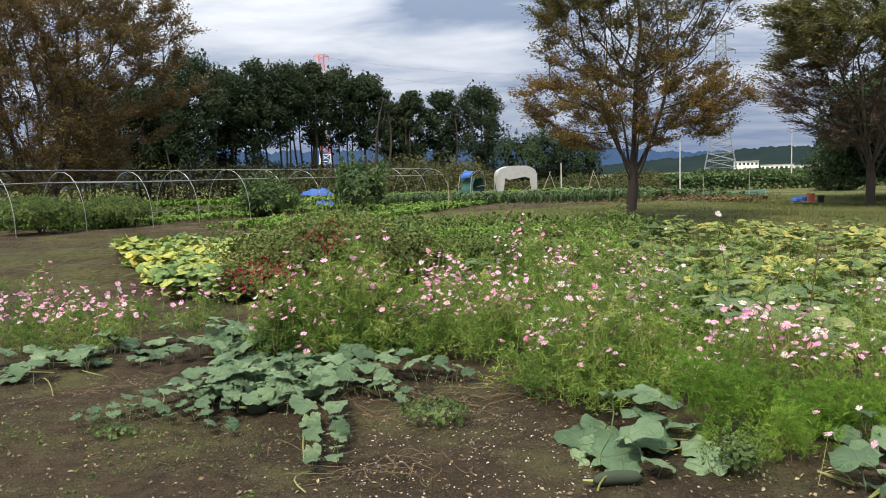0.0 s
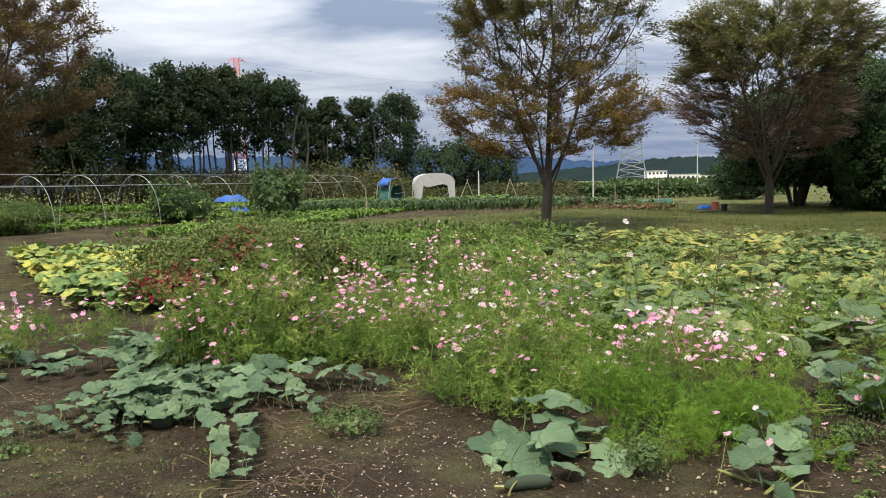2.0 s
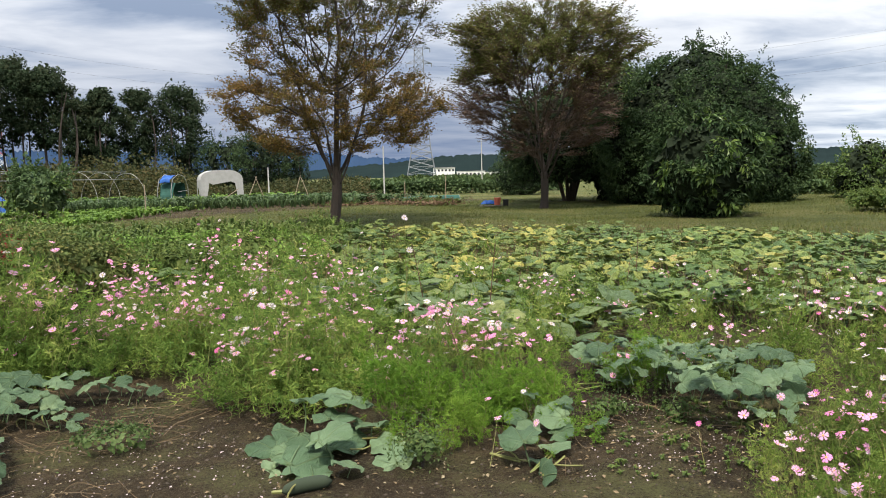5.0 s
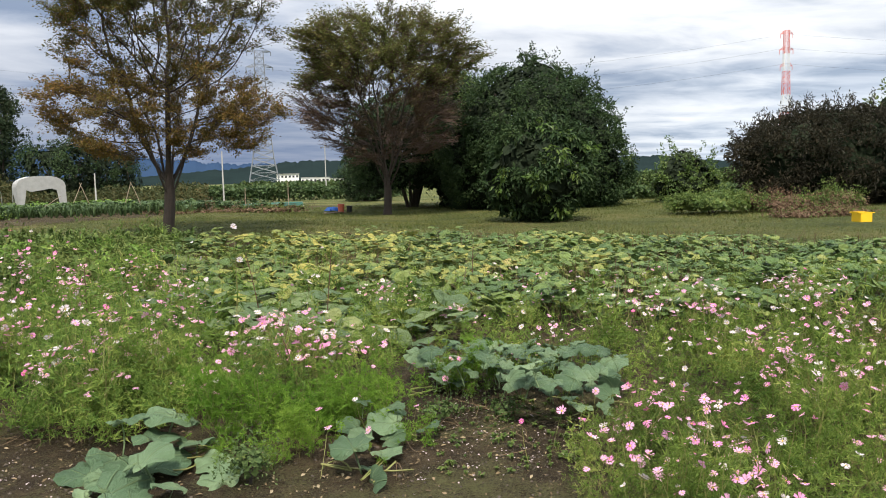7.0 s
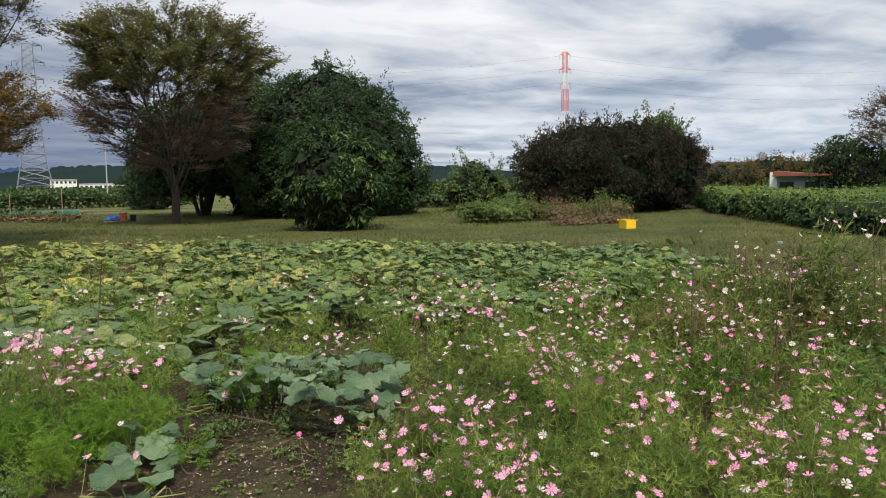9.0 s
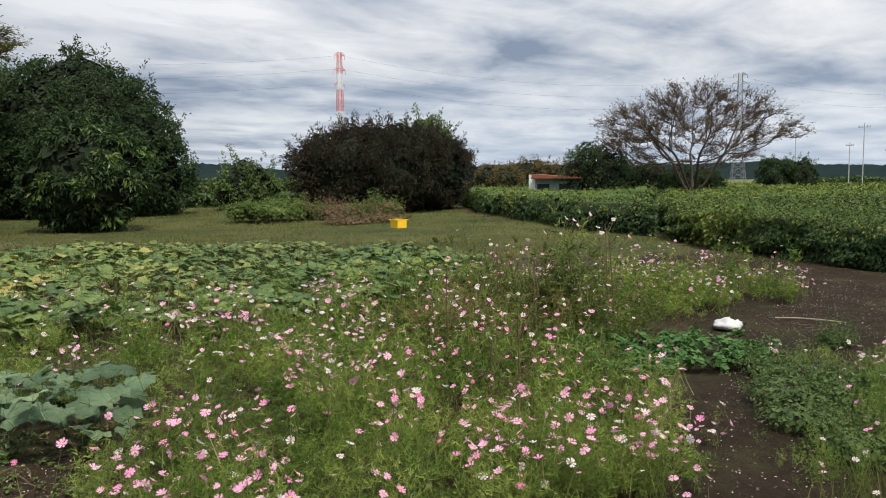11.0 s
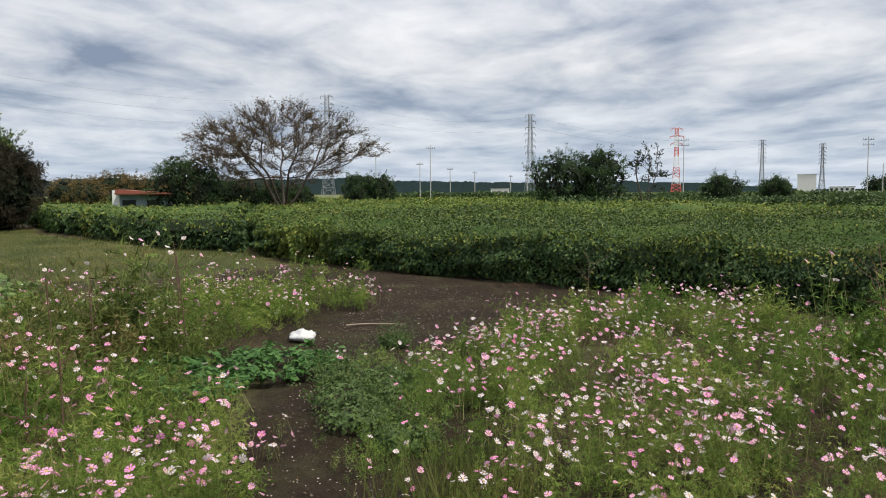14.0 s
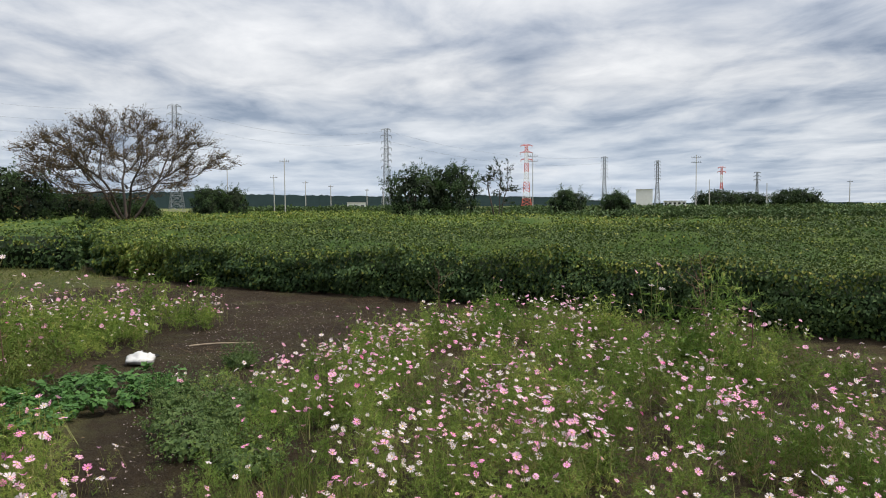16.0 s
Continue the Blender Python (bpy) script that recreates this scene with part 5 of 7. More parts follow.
# ---- hedge-like vine crop ----
def hedge_block(label, line, back, top, seed, near_n, far_n, side_n):
    """A waist-high block of crop: shaded body, leaves on its face and top."""
    rng = np.random.default_rng(seed)
    root = thing("vine_crop_block", label, "crop")
    line = np.array(line, float)
    area = np.vstack([line, back])
    seg = np.linalg.norm(np.diff(line, axis=0), axis=1)
    acc = np.append(0, np.cumsum(seg))
    m = 160
    ts = np.linspace(0, acc[-1], m)

    def along(t):
        return np.stack([np.interp(t, acc, line[:, 0]), np.interp(t, acc, line[:, 1])], 1)

    e = along(ts)
    d = unit(np.gradient(e, axis=0))
    inn = np.stack([-d[:, 1], d[:, 0]], 1)
    probe = e + inn * 0.4
    inn *= np.where(inside(probe[:, 0], probe[:, 1], area), 1, -1)[:, None]
    e = e - inn * (0.22 * wobble(ts, ts * 0, 0.75, seed) + 0.10 * wobble(ts, ts * 0, 2.1, seed + 5))[:, None]
    # Dark sheet behind the face leaves, added to stand for shade between them.
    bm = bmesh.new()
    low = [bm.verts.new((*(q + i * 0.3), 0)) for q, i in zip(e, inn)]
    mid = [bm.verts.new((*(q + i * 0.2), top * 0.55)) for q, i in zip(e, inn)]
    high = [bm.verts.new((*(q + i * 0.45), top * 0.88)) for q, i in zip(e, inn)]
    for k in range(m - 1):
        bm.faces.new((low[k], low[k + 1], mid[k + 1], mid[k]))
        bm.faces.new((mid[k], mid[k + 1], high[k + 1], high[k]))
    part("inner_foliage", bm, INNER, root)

    def crest(x, y):
        """Height of the uneven top of the crop."""
        r = np.hypot(x, y)
        hump = step(0.3, 1.0, wobble(x, y, 0.33, seed + 8)) * 0.26 + step(0.35, 1.0, wobble(x, y, 0.9, seed + 4)) * 0.16
        return top - 0.03 + (0.11 * wobble(x, y, 0.6, seed) + 0.08 * wobble(x, y, 1.9, seed + 2) + hump - 0.04) * np.clip(40 / (r + 1), 0.25, 1)

    # the body of the crop under its leaves
    rr, aa = np.meshgrid(np.geomspace(6, 190, 130), np.linspace(-0.35, 2.75, 300), indexing="ij")
    gx, gy = rr * np.sin(aa), rr * np.cos(aa)
    ok = inside(gx, gy, area)
    edge = np.min(np.hypot(gx[..., None] - e[None, None, :, 0], gy[..., None] - e[None, None, :, 1]), -1)
    ok &= edge > 0.28
    idx = np.arange(gx.size).reshape(gx.shape)
    cell = ok[:-1, :-1] & ok[1:, :-1] & ok[1:, 1:] & ok[:-1, 1:]
    q = np.stack([idx[:-1, :-1][cell], idx[1:, :-1][cell], idx[1:, 1:][cell], idx[:-1, 1:][cell]], 1)
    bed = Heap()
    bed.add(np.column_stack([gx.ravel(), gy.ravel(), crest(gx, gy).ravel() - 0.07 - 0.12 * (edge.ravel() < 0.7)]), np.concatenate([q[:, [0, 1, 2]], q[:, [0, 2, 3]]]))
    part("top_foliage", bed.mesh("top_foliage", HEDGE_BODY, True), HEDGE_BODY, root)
    side = Heap()
    t = acc[-1] * rng.uniform(0, 1, side_n)
    near = rng.uniform(0, 1, side_n) < np.clip(14 / np.hypot(*along(t).T), 0.12, 1)
    t = t[near]
    side_n = len(t)
    q, i = along(t), np.stack([np.interp(t, ts, inn[:, 0]), np.interp(t, ts, inn[:, 1])], 1)
    h = rng.uniform(0.02, 1.0, side_n)
    lump = 0.13 * wobble(t, h * 3, 2.6, seed) + 0.06 * wobble(t * 2, h * 6, 2.0, seed + 1)
    bulge = 0.22 * wobble(t, t * 0, 0.75, seed) + 0.10 * wobble(t, t * 0, 2.1, seed + 5)
    off = 0.34 * np.abs(h - 0.5) ** 1.4 - bulge + lump + rng.uniform(-0.03, 0.12, side_n)
    p = np.column_stack([q + i * off[:, None], h * (crest(q[:, 0] + i[:, 0] * 0.5, q[:, 1] + i[:, 1] * 0.5) + 0.03) + 0.02])
    nor = np.column_stack([-i, np.full(side_n, 0.45)]) + rng.normal(size=p.shape) * 0.5
    dist = np.hypot(p[:, 0], p[:, 1])
    size = np.clip(dist * 0.0048, 0.055, 0.2) * rng.uniform(0.6, 1.3, side_n)
    # Lighter leaves crowd towards the upper edge: lit leaf edges put into colour.
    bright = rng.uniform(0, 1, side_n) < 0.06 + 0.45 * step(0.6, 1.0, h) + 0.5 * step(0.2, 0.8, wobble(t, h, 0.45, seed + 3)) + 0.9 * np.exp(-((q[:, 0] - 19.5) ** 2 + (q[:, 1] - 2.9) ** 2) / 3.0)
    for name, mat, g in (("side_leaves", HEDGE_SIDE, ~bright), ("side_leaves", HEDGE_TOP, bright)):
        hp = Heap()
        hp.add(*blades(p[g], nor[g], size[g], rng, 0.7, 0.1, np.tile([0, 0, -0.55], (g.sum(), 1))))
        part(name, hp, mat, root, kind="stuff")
    roof, green = Heap(), Heap()
    for n, r0, r1 in ((near_n, 8.0, 32.0), (far_n, 28.0, 150.0)):
        r = r0 * (r1 / r0) ** rng.uniform(0, 1, n * 3)
        a = rng.uniform(-0.3, 2.7, n * 3)
        x, y = r * np.sin(a), r * np.cos(a)
        k = np.flatnonzero(inside(x, y, area))[:n]
        x, y, r = x[k], y[k], r[k]
        n = len(k)
        z = crest(x, y) + rng.uniform(-0.08, 0.07, n)
        p = np.column_stack([x, y, z])
        nor, size = rng.normal(size=p.shape) * 0.75 + [-0.1, 0, 1], np.clip(r * 0.0034, 0.042, 0.35) * rng.uniform(0.6, 1.3, n)
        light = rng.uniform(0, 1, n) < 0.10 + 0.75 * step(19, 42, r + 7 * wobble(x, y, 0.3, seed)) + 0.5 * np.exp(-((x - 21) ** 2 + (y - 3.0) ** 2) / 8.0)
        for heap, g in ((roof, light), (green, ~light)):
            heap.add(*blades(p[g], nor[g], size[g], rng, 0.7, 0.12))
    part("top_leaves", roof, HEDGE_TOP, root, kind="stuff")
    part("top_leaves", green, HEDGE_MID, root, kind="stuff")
    return root


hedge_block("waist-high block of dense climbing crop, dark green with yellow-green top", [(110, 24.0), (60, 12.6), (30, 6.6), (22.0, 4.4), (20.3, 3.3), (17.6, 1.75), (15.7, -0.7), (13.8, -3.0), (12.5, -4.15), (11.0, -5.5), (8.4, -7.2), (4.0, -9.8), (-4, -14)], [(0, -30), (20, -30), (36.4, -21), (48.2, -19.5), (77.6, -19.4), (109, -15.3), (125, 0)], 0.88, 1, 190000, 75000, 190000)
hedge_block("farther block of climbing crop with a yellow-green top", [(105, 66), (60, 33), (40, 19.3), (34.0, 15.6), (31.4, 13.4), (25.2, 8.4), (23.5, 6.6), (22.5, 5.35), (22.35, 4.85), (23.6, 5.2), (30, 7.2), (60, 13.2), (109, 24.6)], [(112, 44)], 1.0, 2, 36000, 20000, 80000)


def far_row(label, az0, az1, d0, d1, h, mat, seed, count=6000, width=1.0):
    """A long clipped crop row or hedgerow far off."""
    rng = np.random.default_rng(seed)
    a, t = np.radians([az0, az1]), rng.uniform(0, 1, count)
    s, e = np.array([d0 * math.sin(a[0]), d0 * math.cos(a[0])]), np.array([d1 * math.sin(a[1]), d1 * math.cos(a[1])])
    p = s + (e - s) * t[:, None] + rng.normal(size=(count, 2)) * width * 0.3
    z = rng.uniform(0, 1, count) ** 0.6 * h * (1 + 0.1 * wobble(p[:, 0], p[:, 1], 0.3, seed))
    hp = Heap()
    hp.add(*blades(np.column_stack([p, z]), rng.normal(size=(count, 3)) + [0, 0, 0.8], 0.0034 * d0 * rng.uniform(0.6, 1.3, count) + 0.06, rng, 0.7))
    ob = new("crop_row", hp.mesh("crop_row", mat))
    tagged(ob, label, "crop row", kind="stuff")


for k, (a0, a1, d0, d1, h) in enumerate([(99, 140, 62, 72, 1.25), (101, 140, 80, 95, 1.3), (103, 140, 105, 120, 1.35), (105, 140, 140, 150, 1.4), (14, 28, 66, 72, 1.15), (13, 28, 84, 88, 1.25), (13, 27, 105, 110, 1.3), (16, 40, 140, 130, 1.5), (84, 100, 120, 150, 1.6), (62, 80, 75, 70, 1.3), (41, 53, 52, 50, 0.8), (40, 54, 72, 70, 1.5), (38, 56, 100, 96, 1.9)]):
    far_row("dark green clipped crop row beyond the fields", a0, a1, d0, d1, h, FIELD_CROP if k % 2 else VEG_DARK, 400 + k)


def tall_cosmos(at, label, tops, seed):
    """A lone tall plant: stems to each flower, thin leaves along them."""
    rng = np.random.default_rng(seed)
    root = thing("tall_cosmos_plant", label, "flowers", at)
    stems, th = Heap(), Heap()
    for k, (x, y, z, tone) in enumerate(tops):
        p = curve((rng.normal() * 0.04, rng.normal() * 0.04, 0), (x, y, z), (x * -0.2, y * -0.2, 0), 8)
        stems.add(*tube(p, np.linspace(0.005, 0.002, 8), 4))
        m = 50
        q = p[rng.integers(1, 7, size=m)] + rng.normal(size=(m, 3)) * 0.03
        v, f = blades(q, rng.normal(size=(m, 3)), rng.uniform(0.05, 0.11, m), rng, 0.05)
        th.add(v, f)
        R = frames(np.array([[rng.normal() * 0.4 - 0.2, -0.4 + rng.normal() * 0.4, 0.8]]), np.array([0.3]))[0]
        part("flower", FLOWERS[tone][k % 3], None, root, m=Matrix.Translation((x, y, z)) @ Matrix(R.tolist()).to_4x4() @ Matrix.Diagonal((0.03, 0.03, 0.03, 1)))
    part("stem", stems, STEM, root)
    part("foliage", th, FEATHER, root, kind="stuff")


def undergrowth(label, area, count, height, seed, mat):
    """Low feathery growth without flowers that fills the ground between the beds."""
    rng = np.random.default_rng(seed)
    x, y = rnd_poly(rng, count, area)
    hs = height * (0.75 + 0.35 * wobble(x, y, 1.1, seed)) * rng.uniform(0.6, 1.2, count)
    kind = rng.integers(len(FAR_PLANTS), size=count)
    h = Heap()
    for k in range(len(FAR_PLANTS)):
        w = kind == k
        scatter(h, FAR_PLANTS[k][1], np.stack([x, y, gz(x, y) - 0.02], 1)[w], frames(rng.normal(size=(w.sum(), 3)) * 0.2 + [0, 0, 1], rng.uniform(0, 6, w.sum())), hs[w])
    tagged(new("low_growth", h.mesh("low_growth", mat)), label, "plants", kind="stuff")


undergrowth("low feathery green growth between cosmos and squash", [(3.2, 5.6), (3.9, 3.9), (5.0, 3.2), (8, 1.9), (12.5, 1.3), (13, 5.5), (8, 7.5), (5, 8.2), (3, 7.5)], 620, 0.5, 141, FEATHER_PALE)
undergrowth("low feathery green growth among the squash leaves", [(-0.5, 8.0), (0.7, 6.4), (3.2, 5.8), (4.8, 7.8), (7, 12), (3, 16), (-1, 13.5)], 380, 0.55, 142, FEATHER)
undergrowth("thin weeds through the wide squash field", [(5, 8), (13, 5.6), (14.4, 9), (12.0, 14.0), (8, 17.4), (4, 17.6)], 420, 0.42, 143, FEATHER_BROWN)


undergrowth("browning feathery growth under the pink cosmos", [(2.9, 2.2), (3.6, 1.0), (5.6, 0.9), (7.2, 1.8), (6.8, 3.8), (3.4, 3.5)], 260, 0.5, 144, FEATHER_BROWN)
undergrowth("browning growth under the pale cosmos drift", [(4.6, -1.0), (7.0, -0.4), (10.5, -1.6), (9.5, -5.0), (6.0, -5.2), (3.9, -3.0)], 300, 0.4, 145, FEATHER_BROWN)
tall_cosmos(spot(2.1, 6.3), "single tall cosmos with a white flower above the others", [(0.0, 0.0, 1.3, 2), (0.05, 0.06, 1.02, 2)], 1)
tall_cosmos(spot(8.1, 2.75), "tall leaning cosmos with white flowers", [(0.3, -0.1, 1.2, 2), (0.38, -0.2, 1.12, 2), (0.5, -0.3, 1.24, 2), (0.2, 0.1, 1.05, 2), (0.55, -0.1, 1.16, 1), (0.1, 0.25, 0.98, 2), (0.4, -0.45, 1.05, 2)], 2)
tall_cosmos(spot(8.5, 2.5), "tall leaning cosmos with white flowers", [(0.2, -0.1, 1.1, 2), (0.28, -0.25, 1.18, 2), (-0.1, 0.2, 1.05, 2), (0.35, -0.4, 1.0, 1)], 3)
cosmos_bed("tall feathery cosmos plants standing before the hedge", [(7.3, -4.1, 0.22, 0.22, 0, 1.2, 12, 4), (10.2, -2.9, 0.3, 0.3, 0, 0.85, 8, 3)], 121, PALE, PLANTS)
tall_cosmos(spot(7.0, -3.5), "tall feathery cosmos plant before the hedge", [(0.1, 0.1, 1.05, 1), (-0.2, 0.1, 0.95, 2), (0.25, -0.2, 1.1, 1), (0.0, -0.1, 0.9, 2)], 4)


# ---- far distance ----
DRY_LEAF = leaf_mat("withered_cherry_leaves", [(0.0, (0.06, 0.055, 0.022)), (0.5, (0.12, 0.085, 0.038)), (1.0, (0.22, 0.14, 0.06))], 0.7, 0.2, 0.4)


def ridge(name, label, dist, az0, az1, heights, mat, seed, depth=200):
    """A wooded or bare skyline; heights: (azimuth, degrees above the horizon)."""
    rng = np.random.default_rng(seed)
    n = 900
    a = np.linspace(az0, az1, n)
    az, el = np.array(heights).T
    h = dist * np.tan(np.radians(np.interp(a, az, el))) * (1 + 0.06 * wobble(a, a * 0, 0.9, seed) + 0.05 * wobble(a, a * 0, 4.5, seed) + 0.05 * wobble(a, a * 0, 19.0, seed)) + 1.6
    x, y = np.sin(np.radians(a)), np.cos(np.radians(a))
    v = np.concatenate([np.stack([x * d, y * d, z], 1) for d, z in ((dist - depth, h * 0 - 2), (dist - depth * 0.4, h * 0.7), (dist, h), (dist + depth, h * 0 - 2))])
    k = np.arange(n - 1)
    f = []
    for r in range(3):
        q = np.stack([r * n + k, r * n + k + 1, (r + 1) * n + k + 1, (r + 1) * n + k], 1)
        f += [q[:, [0, 1, 2]], q[:, [0, 2, 3]]]
    hp = Heap()
    hp.add(v, np.concatenate(f))
    return tagged(new(name, hp.mesh(name, mat, True)), label, "hills", kind="structure")


ridge("backdrop", "long mountain range far behind the fields, painted haze-blue", 4200, -60, 60, [(-60, 2.0), (-20, 2.4), (-4, 2.2), (2, 2.6), (8, 2.3), (14, 1.4), (30, 1.0), (60, 0.3)], MOUNTAIN, 1)
ridge("backdrop", "low dark wooded hills on the horizon", 1500, -20, 130, [(-20, 0.1), (8, 0.5), (14, 0.9), (19, 1.4), (22, 1.5), (26, 1.1), (46, 1.2), (52, 0.6), (66, 1.1), (72, 1.0), (84, 1.1), (90, 0.85), (98, 0.7), (104, 0.75), (110, 0.55), (116, 0.1), (130, 0.05)], HILL, 2)


def far_trees(label, spec, seed, mat=EVERGREEN):
    """Small distant trees: (azimuth, distance, width, height)."""
    for k, (az, d, w, h) in enumerate(spec):
        a = radians(az)
        bush("distant_tree", label, spot(d * math.sin(a), d * math.cos(a)), w / 2, w / 2, h, 5200, max(0.07 * h ** 0.5, 0.03 * w), mat, seed + k, "tree", 0.26, 80, w * 0.12, None, 0, 0.1, "distant trees", spikes=34, spike_len=0.13 * h)


far_trees("dark leafy tree beyond the crop field", [(73.2, 56, 4.6, 4.1), (99.8, 66, 5.2, 4.6), (102.4, 66, 4.0, 4.9), (110.8, 75, 3.4, 3.0), (114.2, 70, 2.4, 2.6), (76.5, 60, 3.6, 2.7), (79.0, 61, 2.6, 2.4), (80.8, 62, 2.4, 2.2), (86.6, 90, 3.0, 3.6), (85.0, 90, 3.6, 3.8)], 300, HEDGE_SIDE)
far_trees("rounded tree among the vegetable plots", [(4.8, 72, 6.5, 5.2), (7.6, 74, 5, 4.4), (25.3, 60, 4, 3.2), (121, 320, 16, 6), (123, 330, 14, 5.5), (126, 320, 18, 6)], 330)
far_trees("low brownish tree beyond the shed", [(66.0, 72, 4.6, 2.8), (68.6, 90, 6, 3.9), (71.6, 92, 6, 3.4)], 350, RUSSET)
tree("bare_cherry_tree", "spreading tree with grey limbs and few brown leaves", spot(52.7, 9.7), [(2.0, 2.0), (2.8, 4.4), (3.8, 6.0), (5.2, 5.8), (6.4, 4.0), (7.4, 1.6)], 0.7, 0.22, 560, 0.36, 4200, 0.85, 17000, 0.13, [DRY_LEAF], BARK, 51, twig_r=0.012, tip_r=0.022, stems=3, twig_mat=BARK, outer=0.4, rise=0.5, out=0.5, rosette=0.1, forks=5, fork_len=2.0, fork_out=0.9)
tree("sapling_tree", "thin sapling with sparse leaves and bare stems", spot(60 * math.sin(radians(106)), 60 * math.cos(radians(106))), [(1.0, 0.5), (2.0, 1.1), (3.6, 1.7), (4.8, 1.3), (5.4, 0.4)], 0.8, 0.07, 60, 0.4, 120, 0.6, 800, 0.2, [ROW_LEAF], BARK, 52, twig_r=0.012, tip_r=0.018, stems=3, twig_mat=BARK)


def pylon(label, az, dist, top_el, bands, seed, arms=3, base_w=0.16, thick=1.0, reach=0.085):
    """A lattice mast: four legs, bracing and cross-arms."""
    a = radians(az)
    H = dist * math.tan(radians(top_el)) + 1.6
    root = thing("electricity_pylon", label, "pylon", (dist * math.sin(a), dist * math.cos(a), -0.3), -az + seed * 20, "pylons")
    r = max(0.05, dist * 0.00026) * thick

    def half(z):
        return H * np.interp(z / H, [0, 0.22, 0.55, 1.0], [base_w / 2, base_w * 0.32, base_w * 0.2, base_w * 0.13])

    levels = [0.0]
    while levels[-1] < H * 0.97:
        levels.append(min(H, levels[-1] + min(H * 0.052, max(H * 0.04, 1.5 * half(levels[-1])))))
    mats = [STEEL] if not bands else [RED_PAINT, WHITE_PAINT]
    cuts = np.linspace(0, H, (bands or 1) + 1)
    heaps = [[Heap(), Heap()] for _ in range(len(cuts) - 1)]

    def at_cut(z):
        return min(len(cuts) - 2, int(np.searchsorted(cuts, z, "right") - 1))

    def corner(k, z):
        return np.array([(1, 1), (-1, 1), (-1, -1), (1, -1)][k % 4] + (0,)) * half(z) + [0, 0, z]

    for z0, z1 in zip(levels, levels[1:]):
        hl, hb = heaps[at_cut((z0 + z1) / 2)]
        for k in range(4):
            hl.add(*tube([corner(k, z0), corner(k, z1)], r * 1.15, 4))
            hb.add(*tube([corner(k, z0), corner(k + 1, z1)], r * 0.7, 3))
            hb.add(*tube([corner(k + 1, z0), corner(k, z1)], r * 0.7, 3))
            hb.add(*tube([corner(k, z1), corner(k + 1, z1)], r * 0.7, 3))
    for n, (hl, hb) in enumerate(heaps):
        mat = mats[(len(heaps) - 1 - n) % len(mats)]
        if not hl.v:
            continue
        hl.add(np.concatenate(hb.v), np.concatenate(hb.f))
        part("mast_section", hl, mat, root, kind="stuff")
    for k in range(arms):
        z = H * (0.98 - (0.11 if arms < 6 else 0.075) * k)
        w = H * reach * (1 + 0.12 * (k % 2))
        arm = Heap()
        for s in (-1, 1):
            for o in (-1, 1):
                arm.add(*tube([(s * half(z), o * half(z), z), (s * w, 0, z)], r, 3))
                arm.add(*tube([(s * half(z), o * half(z), z + H * 0.02), (s * w, 0, z)], r * 0.8, 3))
            arm.add(*tube([(s * w, 0, z), (s * w, 0, z - H * 0.03)], r * 1.2, 4))
        part("crossarm", arm, mats[0], root)
    return root


pylon("grey steel lattice pylon rising behind the vegetable plots", 17.7, 330, 9.4, 0, 0.0, 4, 0.23, 1.7)
pylon("red and white lattice pylon behind the shelter belt", -10.5, 210, 9.2, 7, 0.3, 3, 0.13, 1.0, 0.055)
pylon("red and white lattice pylon behind the purple thicket", 54.4, 230, 9.2, 7, 1.0, 3, 0.11, 1.0, 0.04)
pylon("grey steel lattice pylon behind the bare tree", 82.6, 330, 7.2, 0, 0.5, 7, 0.13, 0.85, 0.06)
pylon("grey steel lattice pylon on the horizon", 97.4, 420, 5.75, 0, 0.8, 7, 0.13, 0.85, 0.06)
pylon("red and white lattice pylon on the horizon", 107.7, 420, 4.5, 7, 0.1, 3, 0.16)
pylon("small grey lattice pylon on the horizon", 113.3, 520, 3.5, 0, 0.4, 6, 0.13, 0.8, 0.06)
pylon("small grey lattice pylon on the horizon", 117.0, 540, 3.15, 0, 0.6, 6, 0.13, 0.8, 0.06)
pylon("tiny grey lattice pylon on the horizon", 123.6, 800, 2.2, 0, 0.2, 3, 0.13)
pylon("tiny red and white lattice pylon on the horizon", 121.3, 900, 2.6, 5, 0.2, 2, 0.13)


def sky_point(az, dist, el):
    a = radians(az)
    return np.array([dist * math.sin(a), dist * math.cos(a), 1.6 + dist * math.tan(radians(el))])


def cable(label, a, b, sag, r):
    h = Heap()
    h.add(*tube(curve(a, b, (0, 0, -sag), 24), r, 4))
    tagged(new("power_line", h.mesh("power_line", WIRE)), label, "power line", "power lines")


for el in (8.9, 8.0, 7.0):
    cable("thin high-voltage line slung between far pylons", sky_point(54.4, 230, el), sky_point(82.6, 330, el * 0.78), 6, 0.02)
    cable("thin high-voltage line slung between far pylons", sky_point(17.7, 330, el * 0.9), sky_point(54.4, 230, el), 6, 0.02)
    cable("thin high-voltage line running off over the fields", sky_point(-10.5, 210, el), sky_point(17.7, 330, el * 0.88), 6, 0.016)
for el in (6.9, 6.0):
    cable("thin high-voltage line slung between far pylons", sky_point(82.6, 330, el), sky_point(97.4, 420, el * 0.8), 6, 0.025)
    cable("thin high-voltage line slung between far pylons", sky_point(97.4, 420, el * 0.8), sky_point(113.3, 520, el * 0.5), 6, 0.03)


